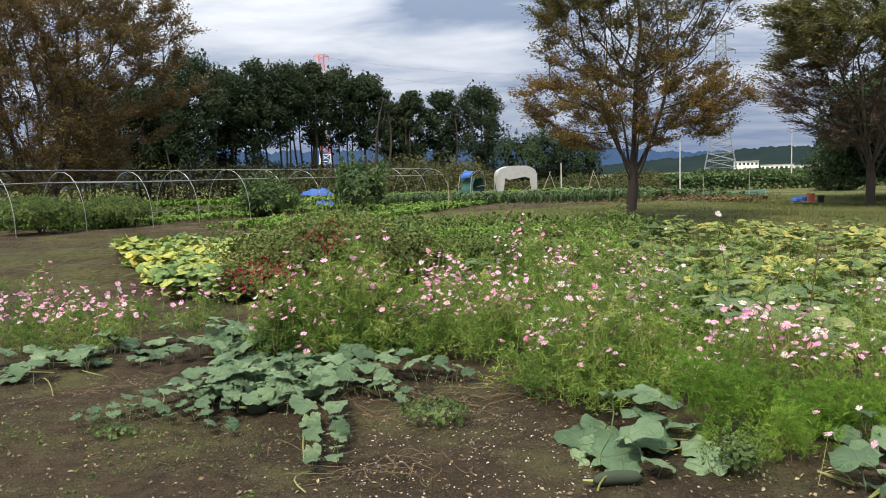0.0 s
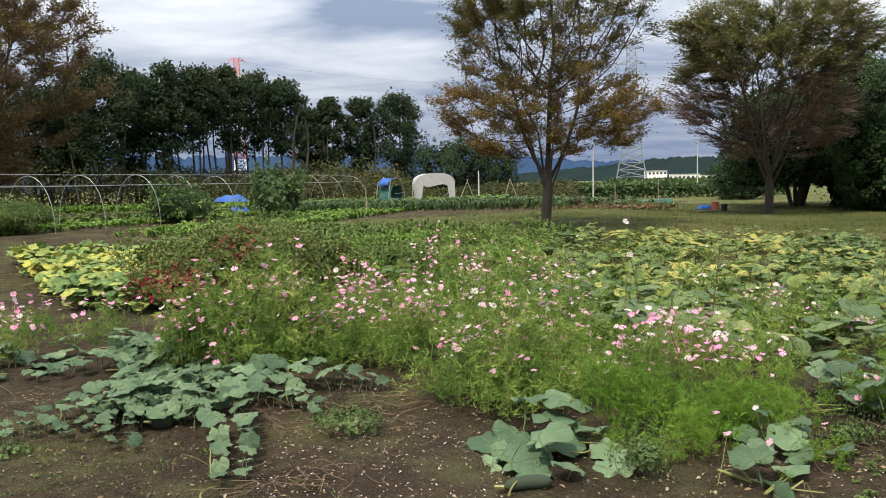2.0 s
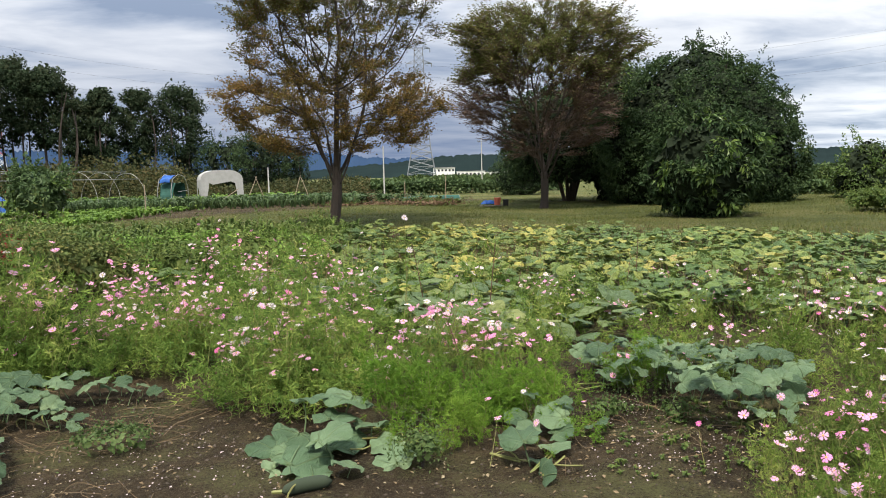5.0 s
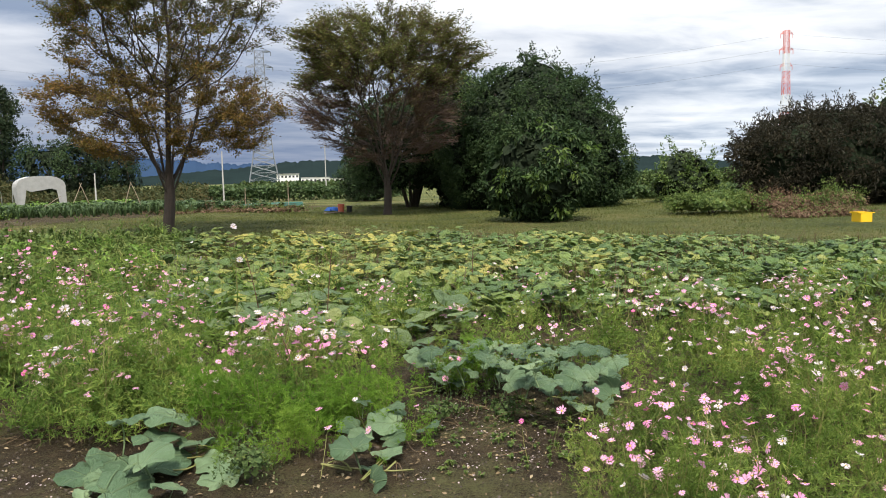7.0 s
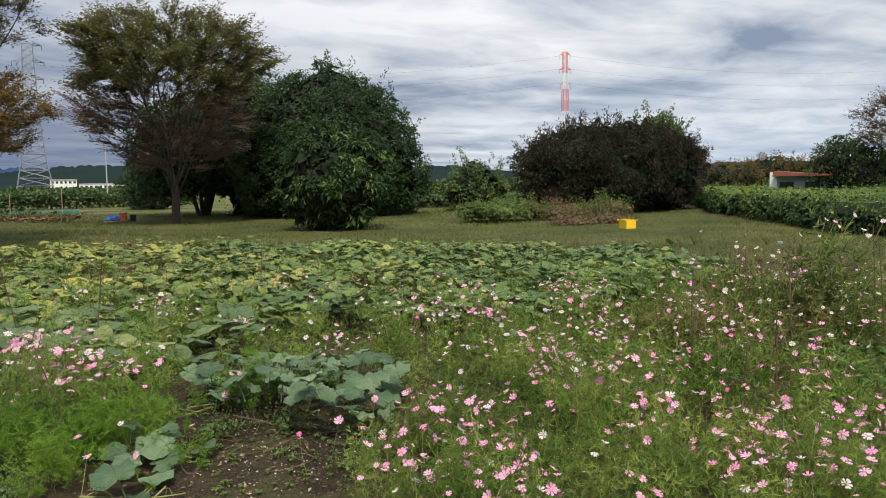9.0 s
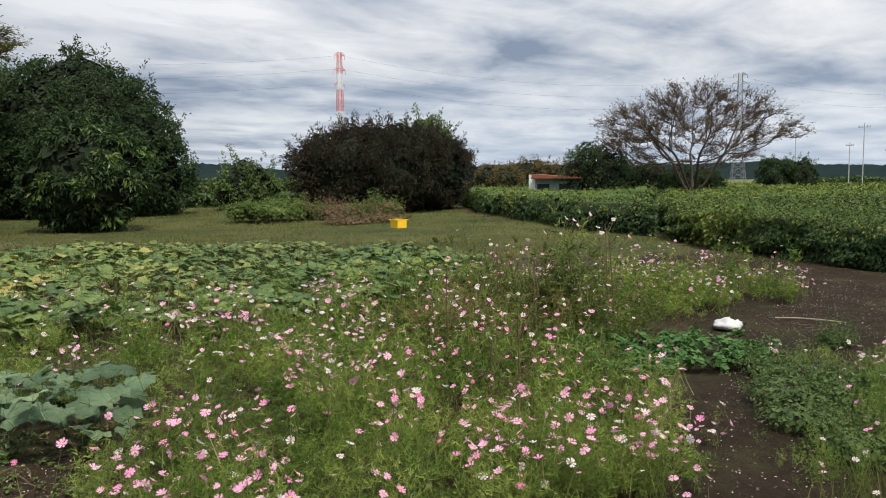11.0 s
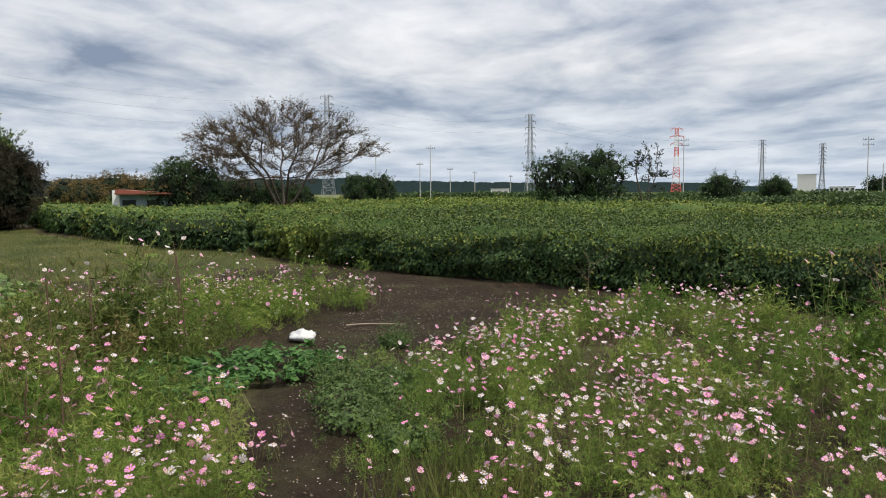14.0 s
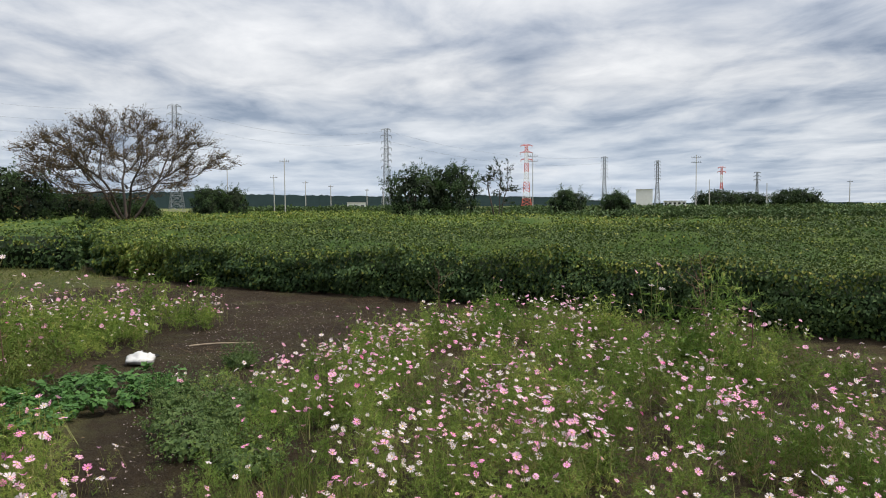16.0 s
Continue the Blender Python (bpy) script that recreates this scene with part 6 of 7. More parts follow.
def pole(label, az, dist, top_el, arms=1):
    a = radians(az)
    H = dist * math.tan(radians(top_el)) + 1.6
    root = thing("utility_pole", label, "utility pole", (dist * math.sin(a), dist * math.cos(a), -0.2), -az, "utility poles")
    h = Heap()
    r = max(0.065, dist * 0.0006)
    h.add(*tube([(0, 0, 0), (0, 0, H * 0.5), (0, 0, H + 0.2)], [r, r * 0.85, r * 0.65], 8, True))
    part("post", h, CONCRETE, root)
    for k in range(arms):
        c = Heap()
        z = H * (0.97 - 0.08 * k)
        c.add(*tube([(-H * 0.08, 0, z), (H * 0.08, 0, z)], r * 0.5, 4, True))
        for x in (-0.07, -0.035, 0.035, 0.07):
            c.add(*tube([(H * x, 0, z), (H * x, 0, z + H * 0.025)], r * 0.5, 5, True))
        part("crossarm", c, STEEL, root)


for az, d, el, n in [(15.1, 62, 2.3, 0), (22.25, 82, 2.7, 1), (6.8, 60, 0.9, 0), (86.2, 110, 2.9, 1), (89.4, 120, 2.3, 1), (90.2, 100, 3.5, 1), (91.6, 140, 1.9, 1), (93.4, 150, 1.6, 1), (96.0, 190, 1.3, 1), (119.6, 130, 3.45, 2), (108.2, 120, 3.8, 2), (120.5, 260, 1.7, 0), (124.2, 240, 1.4, 0), (129.2, 230, 1.5, 1), (131.5, 150, 2.1, 0), (97.2, 230, 1.1, 1), (135.5, 210, 1.6, 1)]:
    pole("grey concrete utility pole beyond the crop field", az, d, el, n)


# ---- buildings far off ----
def building(name, label, az, dist, w, d, h, wall, roof, windows, turn=0.0, pitch=0.0):
    a = radians(az)
    root = thing(name, label, "building", (dist * math.sin(a), dist * math.cos(a), 0), -az + turn)
    part("wall", box_bm(w, d, h, 0, (0, 0, h / 2)), wall, root)
    bm = box_bm(w * 1.05, d * 1.08, 0.25, 0.03, (0, 0, h + 0.13 + pitch * 0.5))
    for v in bm.verts:
        v.co.z += pitch * v.co.x / w
    part("roof", bm, roof, root)
    cols, rows = windows
    for i in range(cols):
        for j in range(rows):
            x, z = w * ((i + 0.5) / cols - 0.5), h * (j + 0.55) / rows
            win = part("window", box_bm(w / cols * 0.55, 0.1, h / rows * 0.4, 0, (x, -d / 2 - 0.02, z)), GLASS_DARK, root)
            part("window_frame", box_bm(w / cols * 0.6, 0.06, 0.12, 0, (x, -d / 2 - 0.04, z - h / rows * 0.22)), WALL_WHITE, win)
    return root


building("white_building", "two-storey white building at the foot of the hills", 19.35, 420, 11.5, 10, 5.6, WALL_WHITE, CONCRETE, (6, 2))
building("low_building", "long low white building beyond the fields", 21.3, 450, 16, 8, 3.6, WALL_WHITE, CONCRETE, (7, 1))
building("low_building", "long low white building beyond the fields", 22.6, 470, 13, 8, 3.0, WALL_WHITE, CONCRETE, (5, 1))
building("low_building", "long low white building beyond the fields", 24.3, 450, 8, 8, 3.0, WALL_WHITE, CONCRETE, (3, 1))
building("silo_building", "pale block of tall silos on the horizon", 116.1, 650, 13, 12, 13.5, WALL_WHITE, CONCRETE, (0, 0))
building("warehouse", "low warehouse with a dark curved roof on the horizon", 118.2, 640, 17, 12, 4.0, WALL_WHITE, GLASS_DARK, (5, 1))
shed = building("garden_shed", "weathered low shed with a rusty red sheet roof and white end", 70.5, 56, 3.1, 2.2, 1.75, WALL_BLUE, RUST, (2, 1), -14, -0.22)
part("end_wall", box_bm(0.45, 2.3, 1.95, 0, (-1.6, 0, 0.98)), WALL_WHITE, shed)
part("eave", box_bm(3.4, 0.9, 0.1, 0.02, (0.2, -1.35, 1.72)), RUST, shed)
building("far_house", "small pale house beyond the crop field", 95.2, 260, 6, 5, 2.7, WALL_WHITE, CONCRETE, (3, 1))


# ---- vegetable plots ----
def tunnel_frame():
    """A long bare polytunnel: pipe hoops, and purlins along them."""
    root = thing("tunnel_frame", "bare galvanised polytunnel hoops over vegetable rows", "greenhouse frame")
    across = np.array([-0.89, 0.455])
    tops = []
    for k in range(12):
        f = np.array([-13.2 + 1.1 * k + 0.12 * math.sin(3.7 * k), 22.3 + 2.15 * k])
        t = np.linspace(0, 1, 15)
        z = 2.0 * np.sin(t * np.pi) ** 0.8 + 0.03 * math.sin(5 * k)
        xy = f + across * 2.3 * (0.5 - 0.5 * np.cos(t * np.pi))[:, None] ** 1.0
        g = float(gz(*f))
        h = Heap()
        h.add(*tube(np.column_stack([xy, z + g - 0.03]), 0.0105, 5))
        part("hoop", h, METAL, root)
        tops.append((f, g))
    for u, z in ((0.5, 2.0), (0.17, 1.60), (0.83, 1.60)):
        h = Heap()
        h.add(*tube([np.append(f + across * 2.3 * u, g + z) for f, g in tops], 0.012, 5))
        part("purlin", h, METAL, root)


tunnel_frame()


def leaf_tuft(seed, blades_n, w, droop):
    """A unit tuft of strap or spoon leaves."""
    rng = np.random.default_rng(seed)
    h = Heap()
    for k in range(blades_n):
        a = rng.uniform(0, 2 * np.pi)
        out = rng.uniform(0.25, 0.55)
        top = rng.uniform(0.6, 1.0)
        c = np.array([math.cos(a), math.sin(a), 0])
        s = np.array([-math.sin(a), math.cos(a), 0])
        p = [c * 0.03, c * out * 0.55 + [0, 0, top * 0.75], c * out + [0, 0, top * (1 - droop)]]
        ws = [0.02, w, w * 0.55]
        v = []
        for q, b in zip(p, ws):
            v += [q - s * b, q + s * b]
        v.append(p[2] + c * w + [0, 0, -0.08])
        h.add(v, [(0, 1, 3), (0, 3, 2), (2, 3, 5), (2, 5, 4), (4, 5, 6)])
    return np.concatenate(h.v), np.concatenate(h.f), np.concatenate(h.uv)


TUFTS = [leaf_tuft(20 + k, 8, 0.17, 0.25) for k in range(3)]
STRAPS = [leaf_tuft(30 + k, 13, 0.045, 0.2) for k in range(3)]


def tufts(name, label, x, y, size, mat, seed, shapes=TUFTS, category="plants", kind="stuff"):
    rng = np.random.default_rng(seed)
    h = Heap()
    n = len(x)
    k = rng.integers(len(shapes), size=n)
    s = size * rng.uniform(0.6, 1.3, n)
    R = frames(rng.normal(size=(n, 3)) * 0.12 + [0, 0, 1], rng.uniform(0, 2 * np.pi, n))
    p = np.stack([x, y, gz(x, y)], 1)
    for j in range(len(shapes)):
        g = k == j
        scatter(h, shapes[j], p[g], R[g], s[g])
    return tagged(new(name, h.mesh(name, mat)), label, category, kind=kind)


def rows_of(rng, n_rows, start, along, length, gap, per):
    """Positions of plants in garden rows."""
    a = np.array(along, float) / np.linalg.norm(along)
    b = np.array([-a[1], a[0]])
    r = np.repeat(np.arange(n_rows), per)
    t = rng.uniform(0, length, len(r))
    p = np.array(start) + a * t[:, None] + b * (r * gap + rng.normal(size=len(r)) * 0.08)[:, None]
    return p[:, 0], p[:, 1]


rng = np.random.default_rng(77)
tufts("vegetable_rows", "rows of bright green leafy vegetables under the hoops", *rows_of(rng, 6, (-13, 25), (0.455, 0.89), 26, 0.8, 190), 0.3, VEG, 1)
tufts("vegetable_rows", "low green vegetable rows beside the bare path", *rows_of(rng, 5, (-4.5, 22.5), (0.3, 0.95), 22, 0.9, 160), 0.3, VEG, 2)
tufts("vegetable_rows", "dark green vegetable plot with tall leaves", *rows_of(rng, 9, (14.5, 41), (-1, 0.1), 22, -1.3, 130), 0.55, VEG_DARK, 3)
tufts("leek_rows", "rows of upright blue-green onion leaves", *rows_of(rng, 5, (9, 38), (-1, 0.15), 16, -0.8, 50), 0.6, VEG_DARK, 4, STRAPS)
tufts("vegetable_rows", "mixed green plots farther off", *rows_of(rng, 12, (8, 48), (-1, 0.1), 40, -1.2, 150), 0.5, VEG, 5)
tufts("weed_border", "tall grey-green weeds along the tunnel", *rows_of(rng, 4, (-15.8, 24.5), (0.455, 0.89), 20, 0.6, 50), 0.5, WEED, 6)
x, y = rnd_poly(rng, 420, [(-3, 16.5), (1, 16), (5, 17.5), (4, 20), (-1, 21), (-4, 22)])
tufts("weed_patch", "knee-high green weeds between the plots", x, y, 0.5, WEED, 7, STRAPS)


DRY_BRUSH = leaf_mat("dry_brush", [(0.0, (0.07, 0.042, 0.026)), (0.5, (0.15, 0.095, 0.06)), (1.0, (0.27, 0.19, 0.12))], 0.8, 0.1, 0.8)


def leafy_mound(name, label, at, rx, ry, h, n, size, mat, seed, second=None, share=0.0, category="plants"):
    return bush(name, label, at, rx, ry, h, n, size, mat, seed, category, 0.25, 130, 0.26, second, share, 0.02, low=-0.2, inside_mat=mat, spikes=24)


TANGLE = leaf_mat("tangled_vine_leaves", [(0.0, (0.055, 0.080, 0.027)), (0.5, (0.120, 0.160, 0.046)), (0.8, (0.21, 0.21, 0.065)), (1.0, (0.26, 0.165, 0.08))], 0.6, 0.25, 1.2)
leafy_mound("vine_mound", "tangled green vine mound with dry stems and crimson leaves", spot(-1.95, 11.9), 1.5, 1.3, 0.95, 11000, 0.075, TANGLE, 61, VEG, 0.06)
leafy_mound("crimson_plant", "crimson-leaved plant climbing the vine mound", spot(-1.85, 11.05), 0.4, 0.34, 0.95, 1100, 0.06, TANGLE, 62, REDLEAF, 0.75)
leafy_mound("crimson_plant", "low crimson-leaved plants at the mound's edge", spot(-2.7, 10.75), 0.5, 0.4, 0.45, 1300, 0.06, TANGLE, 73, REDLEAF, 0.75)
leafy_mound("weed_mound", "overgrown weeds behind the vine mound", spot(1.0, 14.0), 2.2, 1.5, 0.6, 9000, 0.075, WEED, 63, VEG, 0.35)
leafy_mound("fig_shrub", "bushy dark green shrub with broad leaves among the rows", spot(-4.4, 32.0), 0.9, 0.85, 1.9, 1100, 0.2, VEG_DARK, 64, EVERGREEN_LIT, 0.2, "shrub")
leafy_mound("leafy_shrub", "green shrub standing inside the hoops", spot(-8.6, 33.0), 1.1, 1.0, 1.3, 1400, 0.18, VEG_DARK, 65, VEG, 0.3, "shrub")
leafy_mound("weed_thicket", "tangled dark weeds grown through old netting under the hoops", spot(-13.6, 24.3), 1.1, 1.3, 1.1, 6500, 0.065, WEED, 70, VEG_DARK, 0.4, "weeds")
leafy_mound("weed_thicket", "tangled dark weeds grown through old netting under the hoops", spot(-12.4, 27.0), 1.0, 1.5, 0.98, 6500, 0.065, WEED, 71, VEG_DARK, 0.4, "weeds")
leafy_mound("weed_thicket", "tall dark weeds along the inside of the hoops", spot(-9.0, 36.0), 0.9, 2.5, 1.1, 6500, 0.065, VEG_DARK, 72, WEED, 0.4, "weeds")
leafy_mound("brush_heap", "heap of cut green brush and garden waste on the grass", spot(24.6, 20.6), 1.9, 1.3, 0.75, 4500, 0.10, WEED, 66, EVERGREEN_LIT, 0.35)
leafy_mound("brush_heap", "heap of dry reddish brush and cut stalks", spot(27.2, 19.6), 1.7, 1.0, 0.55, 3500, 0.10, DRY_BRUSH, 67, WEED, 0.5)
leafy_mound("brush_heap", "heap of green weeds and dry stalks", spot(29.3, 18.6), 1.3, 0.9, 0.6, 3000, 0.10, WEED, 74, DRY_BRUSH, 0.5)
leafy_mound("dry_waste_heap", "low spread of dry brown plant waste on the grass", spot(25.6, 16.6), 2.4, 0.9, 0.16, 3500, 0.08, DRY_BRUSH, 68, WEED, 0.3)
leafy_mound("dry_waste_heap", "low strip of dry brown plant waste beside the plots", spot(11.2, 38.2), 4.0, 0.8, 0.14, 3200, 0.085, DRY_BRUSH, 75, WEED, 0.45)


RADISH = leaf_mat("radish_leaves", [(0.0, (0.032, 0.085, 0.022)), (0.5, (0.065, 0.150, 0.036)), (1.0, (0.12, 0.23, 0.06))], 0.5, 0.25, 2.0)


def radish_plant(at, size, seed):
    rng = np.random.default_rng(seed)
    root = thing("leafy_vegetable", "bright green leafy vegetable beside the bare soil path", "vegetable", at, group="leafy vegetables")
    h = Heap()
    for k in range(17):
        a = rng.uniform(0, 2 * np.pi)
        c, side = np.array([math.cos(a), math.sin(a), 0]), np.array([-math.sin(a), math.cos(a), 0])
        L = rng.uniform(0.6, 1.2)
        t = np.linspace(0, 1, 8)
        up = rng.uniform(0.45, 0.8)
        mid = c * (L * t * 0.85)[:, None] + np.array([0, 0, 1]) * (up * np.sin(t * 2.4) * L)[:, None]
        h.add(*tube(mid * size, 0.012 * size, 3))
        # lobes in pairs along the rib and one broad lobe at its end
        at_, way, big = [], [], []
        for j in range(2, 8):
            for sg in (-1, 1):
                at_.append(mid[j])
                way.append(side * sg + c * 0.5 + rng.normal(size=3) * 0.25)
                big.append((0.10 + 0.13 * j / 7) * rng.uniform(0.8, 1.25))
        at_.append(mid[6]), way.append(c - [0, 0, 0.4]), big.append(0.34)
        at_, way = np.array(at_), unit(np.array(way))
        nor = np.tile([0, 0, 1.0], (len(at_), 1)) + c * 0.3 + rng.normal(size=at_.shape) * 0.3
        h.add(*blades(at_ * size, nor, np.array(big) * size, rng, 0.85, 0.1, way * 3))
    part("leaves", h, RADISH, root)


for k, (px_, py_) in enumerate([(7.0, 1.45), (7.35, 1.3), (7.7, 1.35), (8.05, 1.2), (6.8, 1.75), (7.2, 1.75), (7.6, 1.7), (8.0, 1.6), (7.5, 1.0), (6.6, 1.4), (8.3, 1.4), (7.6, 2.05), (7.3, 2.05), (7.9, 1.95), (7.0, 2.0), (8.2, 0.8), (7.9, 0.75), (7.6, 0.65)]):
    radish_plant(spot(px_, py_), 0.235, 900 + k)


# ---- loose things ----
def sack():
    root = thing("plastic_sack", "crumpled white plastic sack lying on bare soil", "sack", spot(9.4, 1.14), -12)
    bm = bmesh.new()
    bmesh.ops.create_icosphere(bm, subdivisions=4, radius=1.0)
    for v in bm.verts:
        x, y, z = v.co
        k = 1 + 0.07 * math.sin(5 * x + 3 * z) + 0.06 * math.sin(7 * y - 4 * x) + 0.05 * abs(math.sin(11 * z + 9 * y + 6 * x)) - 0.05 * abs(math.sin(13 * x - 8 * y))
        fold = 0.014 * abs(math.sin(16 * y + 5 * x)) * (x > -0.2) + 0.010 * abs(math.sin(14 * x + 9 * y))
        v.co = (x * 0.15 * k * (1 + 0.2 * (x < 0)), y * 0.12 * k * (1 + 0.3 * (x < 0)), max(-0.004, 0.036 + (z * 0.056 * (1 + 0.35 * (x < 0.2)) - fold * (z > 0)) * k * k))
    body = part("body", bm, SACK, root)
    for p in body.data.polygons:
        p.use_smooth = True
    # the slack open end, pinched and lying flat
    n = 9
    u = np.linspace(0, 1, n)
    h = Heap()
    rows = []
    for i, w in enumerate(np.linspace(0.07, 0.12, 5)):
        rows += [(0.11 + 0.035 * i, (t - 0.5) * 2 * w, 0.05 - 0.008 * i + 0.014 * math.sin(9 * t * 2 + i)) for t in u]
    i = (np.arange(4)[:, None] * n + np.arange(n - 1)[None]).ravel()
    h.add(rows, np.concatenate([np.stack([i, i + n, i + n + 1], 1), np.stack([i, i + n + 1, i + 1], 1)]))
    part("neck", h, SACK, root)


sack()


def crate(at, turn):
    root = thing("harvest_crate", "yellow plastic harvest crate on the grass", "crate", at, turn)
    for x, y, w, d in ((0, 0.165, 0.52, 0.02), (0, -0.165, 0.52, 0.02), (0.25, 0, 0.02, 0.31), (-0.25, 0, 0.02, 0.31)):
        part("side_panel", box_bm(w, d, 0.27, 0.006, (x, y, 0.145)), CRATE, root)
        part("rim", box_bm(w * 1.02, d * 1.6, 0.03, 0.006, (x, y, 0.295)), CRATE, root)
    part("base", box_bm(0.5, 0.33, 0.02, 0, (0, 0, 0.012)), CRATE, root)


crate(spot(23.2, 13.8), 60)


def bucket_set():
    root = thing("bucket", "faded red plastic bucket on the grass", "bucket", spot(15.75, 36.2))
    h = Heap()
    h.add(*tube([(0, 0, 0), (0, 0, 0.2), (0, 0, 0.42), (0, 0, 0.45), (0, 0, 0.44)], [0.14, 0.155, 0.175, 0.185, 0.16], 18))
    part("body", h, BUCKET, root)
    b = thing("board", "pale wooden board lying on the grass", "board", spot(15.3, 36.0), 12)
    part("plank", box_bm(1.1, 0.35, 0.06, 0.01, (0, 0, 0.04)), WOOD, b)
    c = thing("tyre_stack", "black plastic pot on the grass", "pot", spot(16.25, 36.3))
    h = Heap()
    h.add(*tube([(0, 0, 0), (0, 0, 0.15), (0, 0, 0.34), (0, 0, 0.33)], [0.13, 0.14, 0.155, 0.13], 14))
    part("body", h, BLACK, c)
    c.name = "plant_pot"


bucket_set()


def tarp(at, w, d, h, turn, seed, label="crumpled blue tarpaulin among the plots", lift=0.0):
    root = thing("tarpaulin", label, "tarpaulin", at, turn)
    n = 14
    u = np.linspace(-1, 1, n)
    X, Y = np.meshgrid(u, u, indexing="ij")
    Z = h * (1 - 0.8 * np.maximum(np.abs(X), np.abs(Y)) ** 3) * (0.75 + 0.25 * wobble(X * 2, Y * 2, 1.4, seed))
    v = np.stack([X * w / 2, Y * d / 2, np.maximum(Z, 0.02) + lift], -1).reshape(-1, 3)
    i = (np.arange(n - 1)[:, None] * n + np.arange(n - 1)[None]).ravel()
    f = np.concatenate([np.stack([i, i + n, i + n + 1], 1), np.stack([i, i + n + 1, i + 1], 1)])
    hp = Heap()
    hp.add(v, f)
    part("sheet", hp, TARP, root)
    for sx in (-0.42, 0.42) if lift else ():
        for sy in (-0.38, 0.38):
            post = Heap()
            post.add(*tube([(sx * w, sy * d, -0.05), (sx * w, sy * d, lift + h * 0.45)], 0.025, 6))
            part("post", post, WOOD, root)


tarp(spot(-8.3, 42.5), 1.8, 1.0, 0.5, 8, 1, "blue tarpaulin draped over a frame among the rows", 0.6)
tarp(spot(-7.7, 41.2), 1.2, 0.9, 0.5, -20, 2)
tarp(spot(16.2, 38.4), 0.8, 0.6, 0.3, 10, 3, "blue tarpaulin bundled on the grass")


def hoop_tent():
    root = thing("cloche_tunnel", "white fabric cover over low hoops, sides rolled up", "cloche", spot(3.15, 52.0), 4)
    n, m = 15, 11
    t = np.linspace(0, np.pi, n)
    ys = np.linspace(-1.2, 1.2, m)
    H = 2.05
    v = []
    for i, a in enumerate(t):
        for j, y in enumerate(ys):
            x = -math.copysign(abs(math.cos(a)) ** 0.55, math.cos(a)) * 1.3
            z = 0.95 + (H - 0.95) * math.sin(a) ** 0.5 - 0.09 * abs(math.sin(2.66 * y)) * math.sin(a) + 0.03 * math.sin(11 * y + 5 * a)
            if i in (0, n - 1):
                z = 0.75 + 0.3 * math.sin(3.1 * y + i) - 0.6 * (abs(y) > 0.9)
            v.append((x, y, z))
    v = np.array(v)
    i = (np.arange(n - 1)[:, None] * m + np.arange(m - 1)[None]).ravel()
    h = Heap()
    h.add(v, np.concatenate([np.stack([i, i + m, i + m + 1], 1), np.stack([i, i + m + 1, i + 1], 1)]))
    part("cover", h, COVER, root)
    front = Heap()
    k = np.arange(n)
    w = np.column_stack([v[k * m, 0], np.full(n, -1.22), v[k * m, 2]])
    low = np.where(np.abs(w[:, 0]) > 1.0, 0.15, 1.25 + 0.12 * np.sin(w[:, 0] * 4))
    w = np.vstack([w, np.column_stack([w[:, 0] * 0.96, w[:, 1], np.minimum(low, w[:, 2])])])
    front.add(w, np.concatenate([np.stack([k[:-1], k[:-1] + 1, k[:-1] + 1 + n], 1), np.stack([k[:-1], k[:-1] + 1 + n, k[:-1] + n], 1)]))
    part("end_cover", front, COVER, root)
    for y in (-1.18, 0, 1.18):
        hp = Heap()
        hp.add(*tube([(-1.3, y, 0), (-1.26, y, 1.2), (-0.9, y, 1.85), (0, y, H - 0.03), (0.9, y, 1.85), (1.26, y, 1.2), (1.3, y, 0)], 0.025, 5))
        part("hoop", hp, METAL, root)


hoop_tent()


def draped_arch(w, depth, top, a0, a1, seed, foot=0.0):
    """A sheet laid over hoops, from angle a0 to a1 of the arch, with sags and a thickness."""
    m, n = 17, 9
    A, Y = np.meshgrid(np.radians(np.linspace(a0, a1, m)), np.linspace(-depth / 2, depth / 2, n), indexing="ij")
    sag = 0.09 * wobble(A * 2, Y * 1.6, 1.5, seed)
    X = w / 2 * np.sign(np.cos(A)) * np.abs(np.cos(A)) ** 0.6 * (1 + sag)
    Z = foot + (top - foot) * np.sin(A) ** 0.7 * (1 + sag)
    v = np.stack([X, Y, Z], -1).reshape(-1, 3)
    i = (np.arange(m - 1)[:, None] * n + np.arange(n - 1)[None]).ravel()
    f = np.concatenate([np.stack([i, i + n, i + n + 1], 1), np.stack([i, i + n + 1, i + 1], 1)])
    h = Heap()
    h.add(v, f)
    h.add(v * [0.985, 0.985, 0.985], f[:, ::-1])
    return h


def net_frame():
    root = thing("netted_frame", "small hooped frame with teal net and blue sheet", "cloche", spot(0.3, 50.0), 58)
    for y in (-0.45, 0.45):
        h = Heap()
        h.add(*tube([(0.95, y, 0), (0.9, y, 1.1), (0.55, y, 1.7), (-0.1, y, 1.85), (-0.75, y, 1.55), (-0.95, y, 0.9), (-0.98, y, 0)], 0.022, 5))
        part("hoop", h, METAL, root)
    part("net", draped_arch(1.5, 0.85, 1.35, 8, 172, 3), NET, root)
    part("sheet", draped_arch(1.85, 0.7, 1.82, 95, 150, 5, 0.5), TARP, root)
    for x, z in ((-0.3, 0.45), (0.25, 0.8)):
        bar = Heap()
        bar.add(*tube([(x - 0.5, -0.47, z), (x + 0.5, -0.47, z + 0.05)], 0.015, 4))
        part("bar", bar, METAL, root)


net_frame()


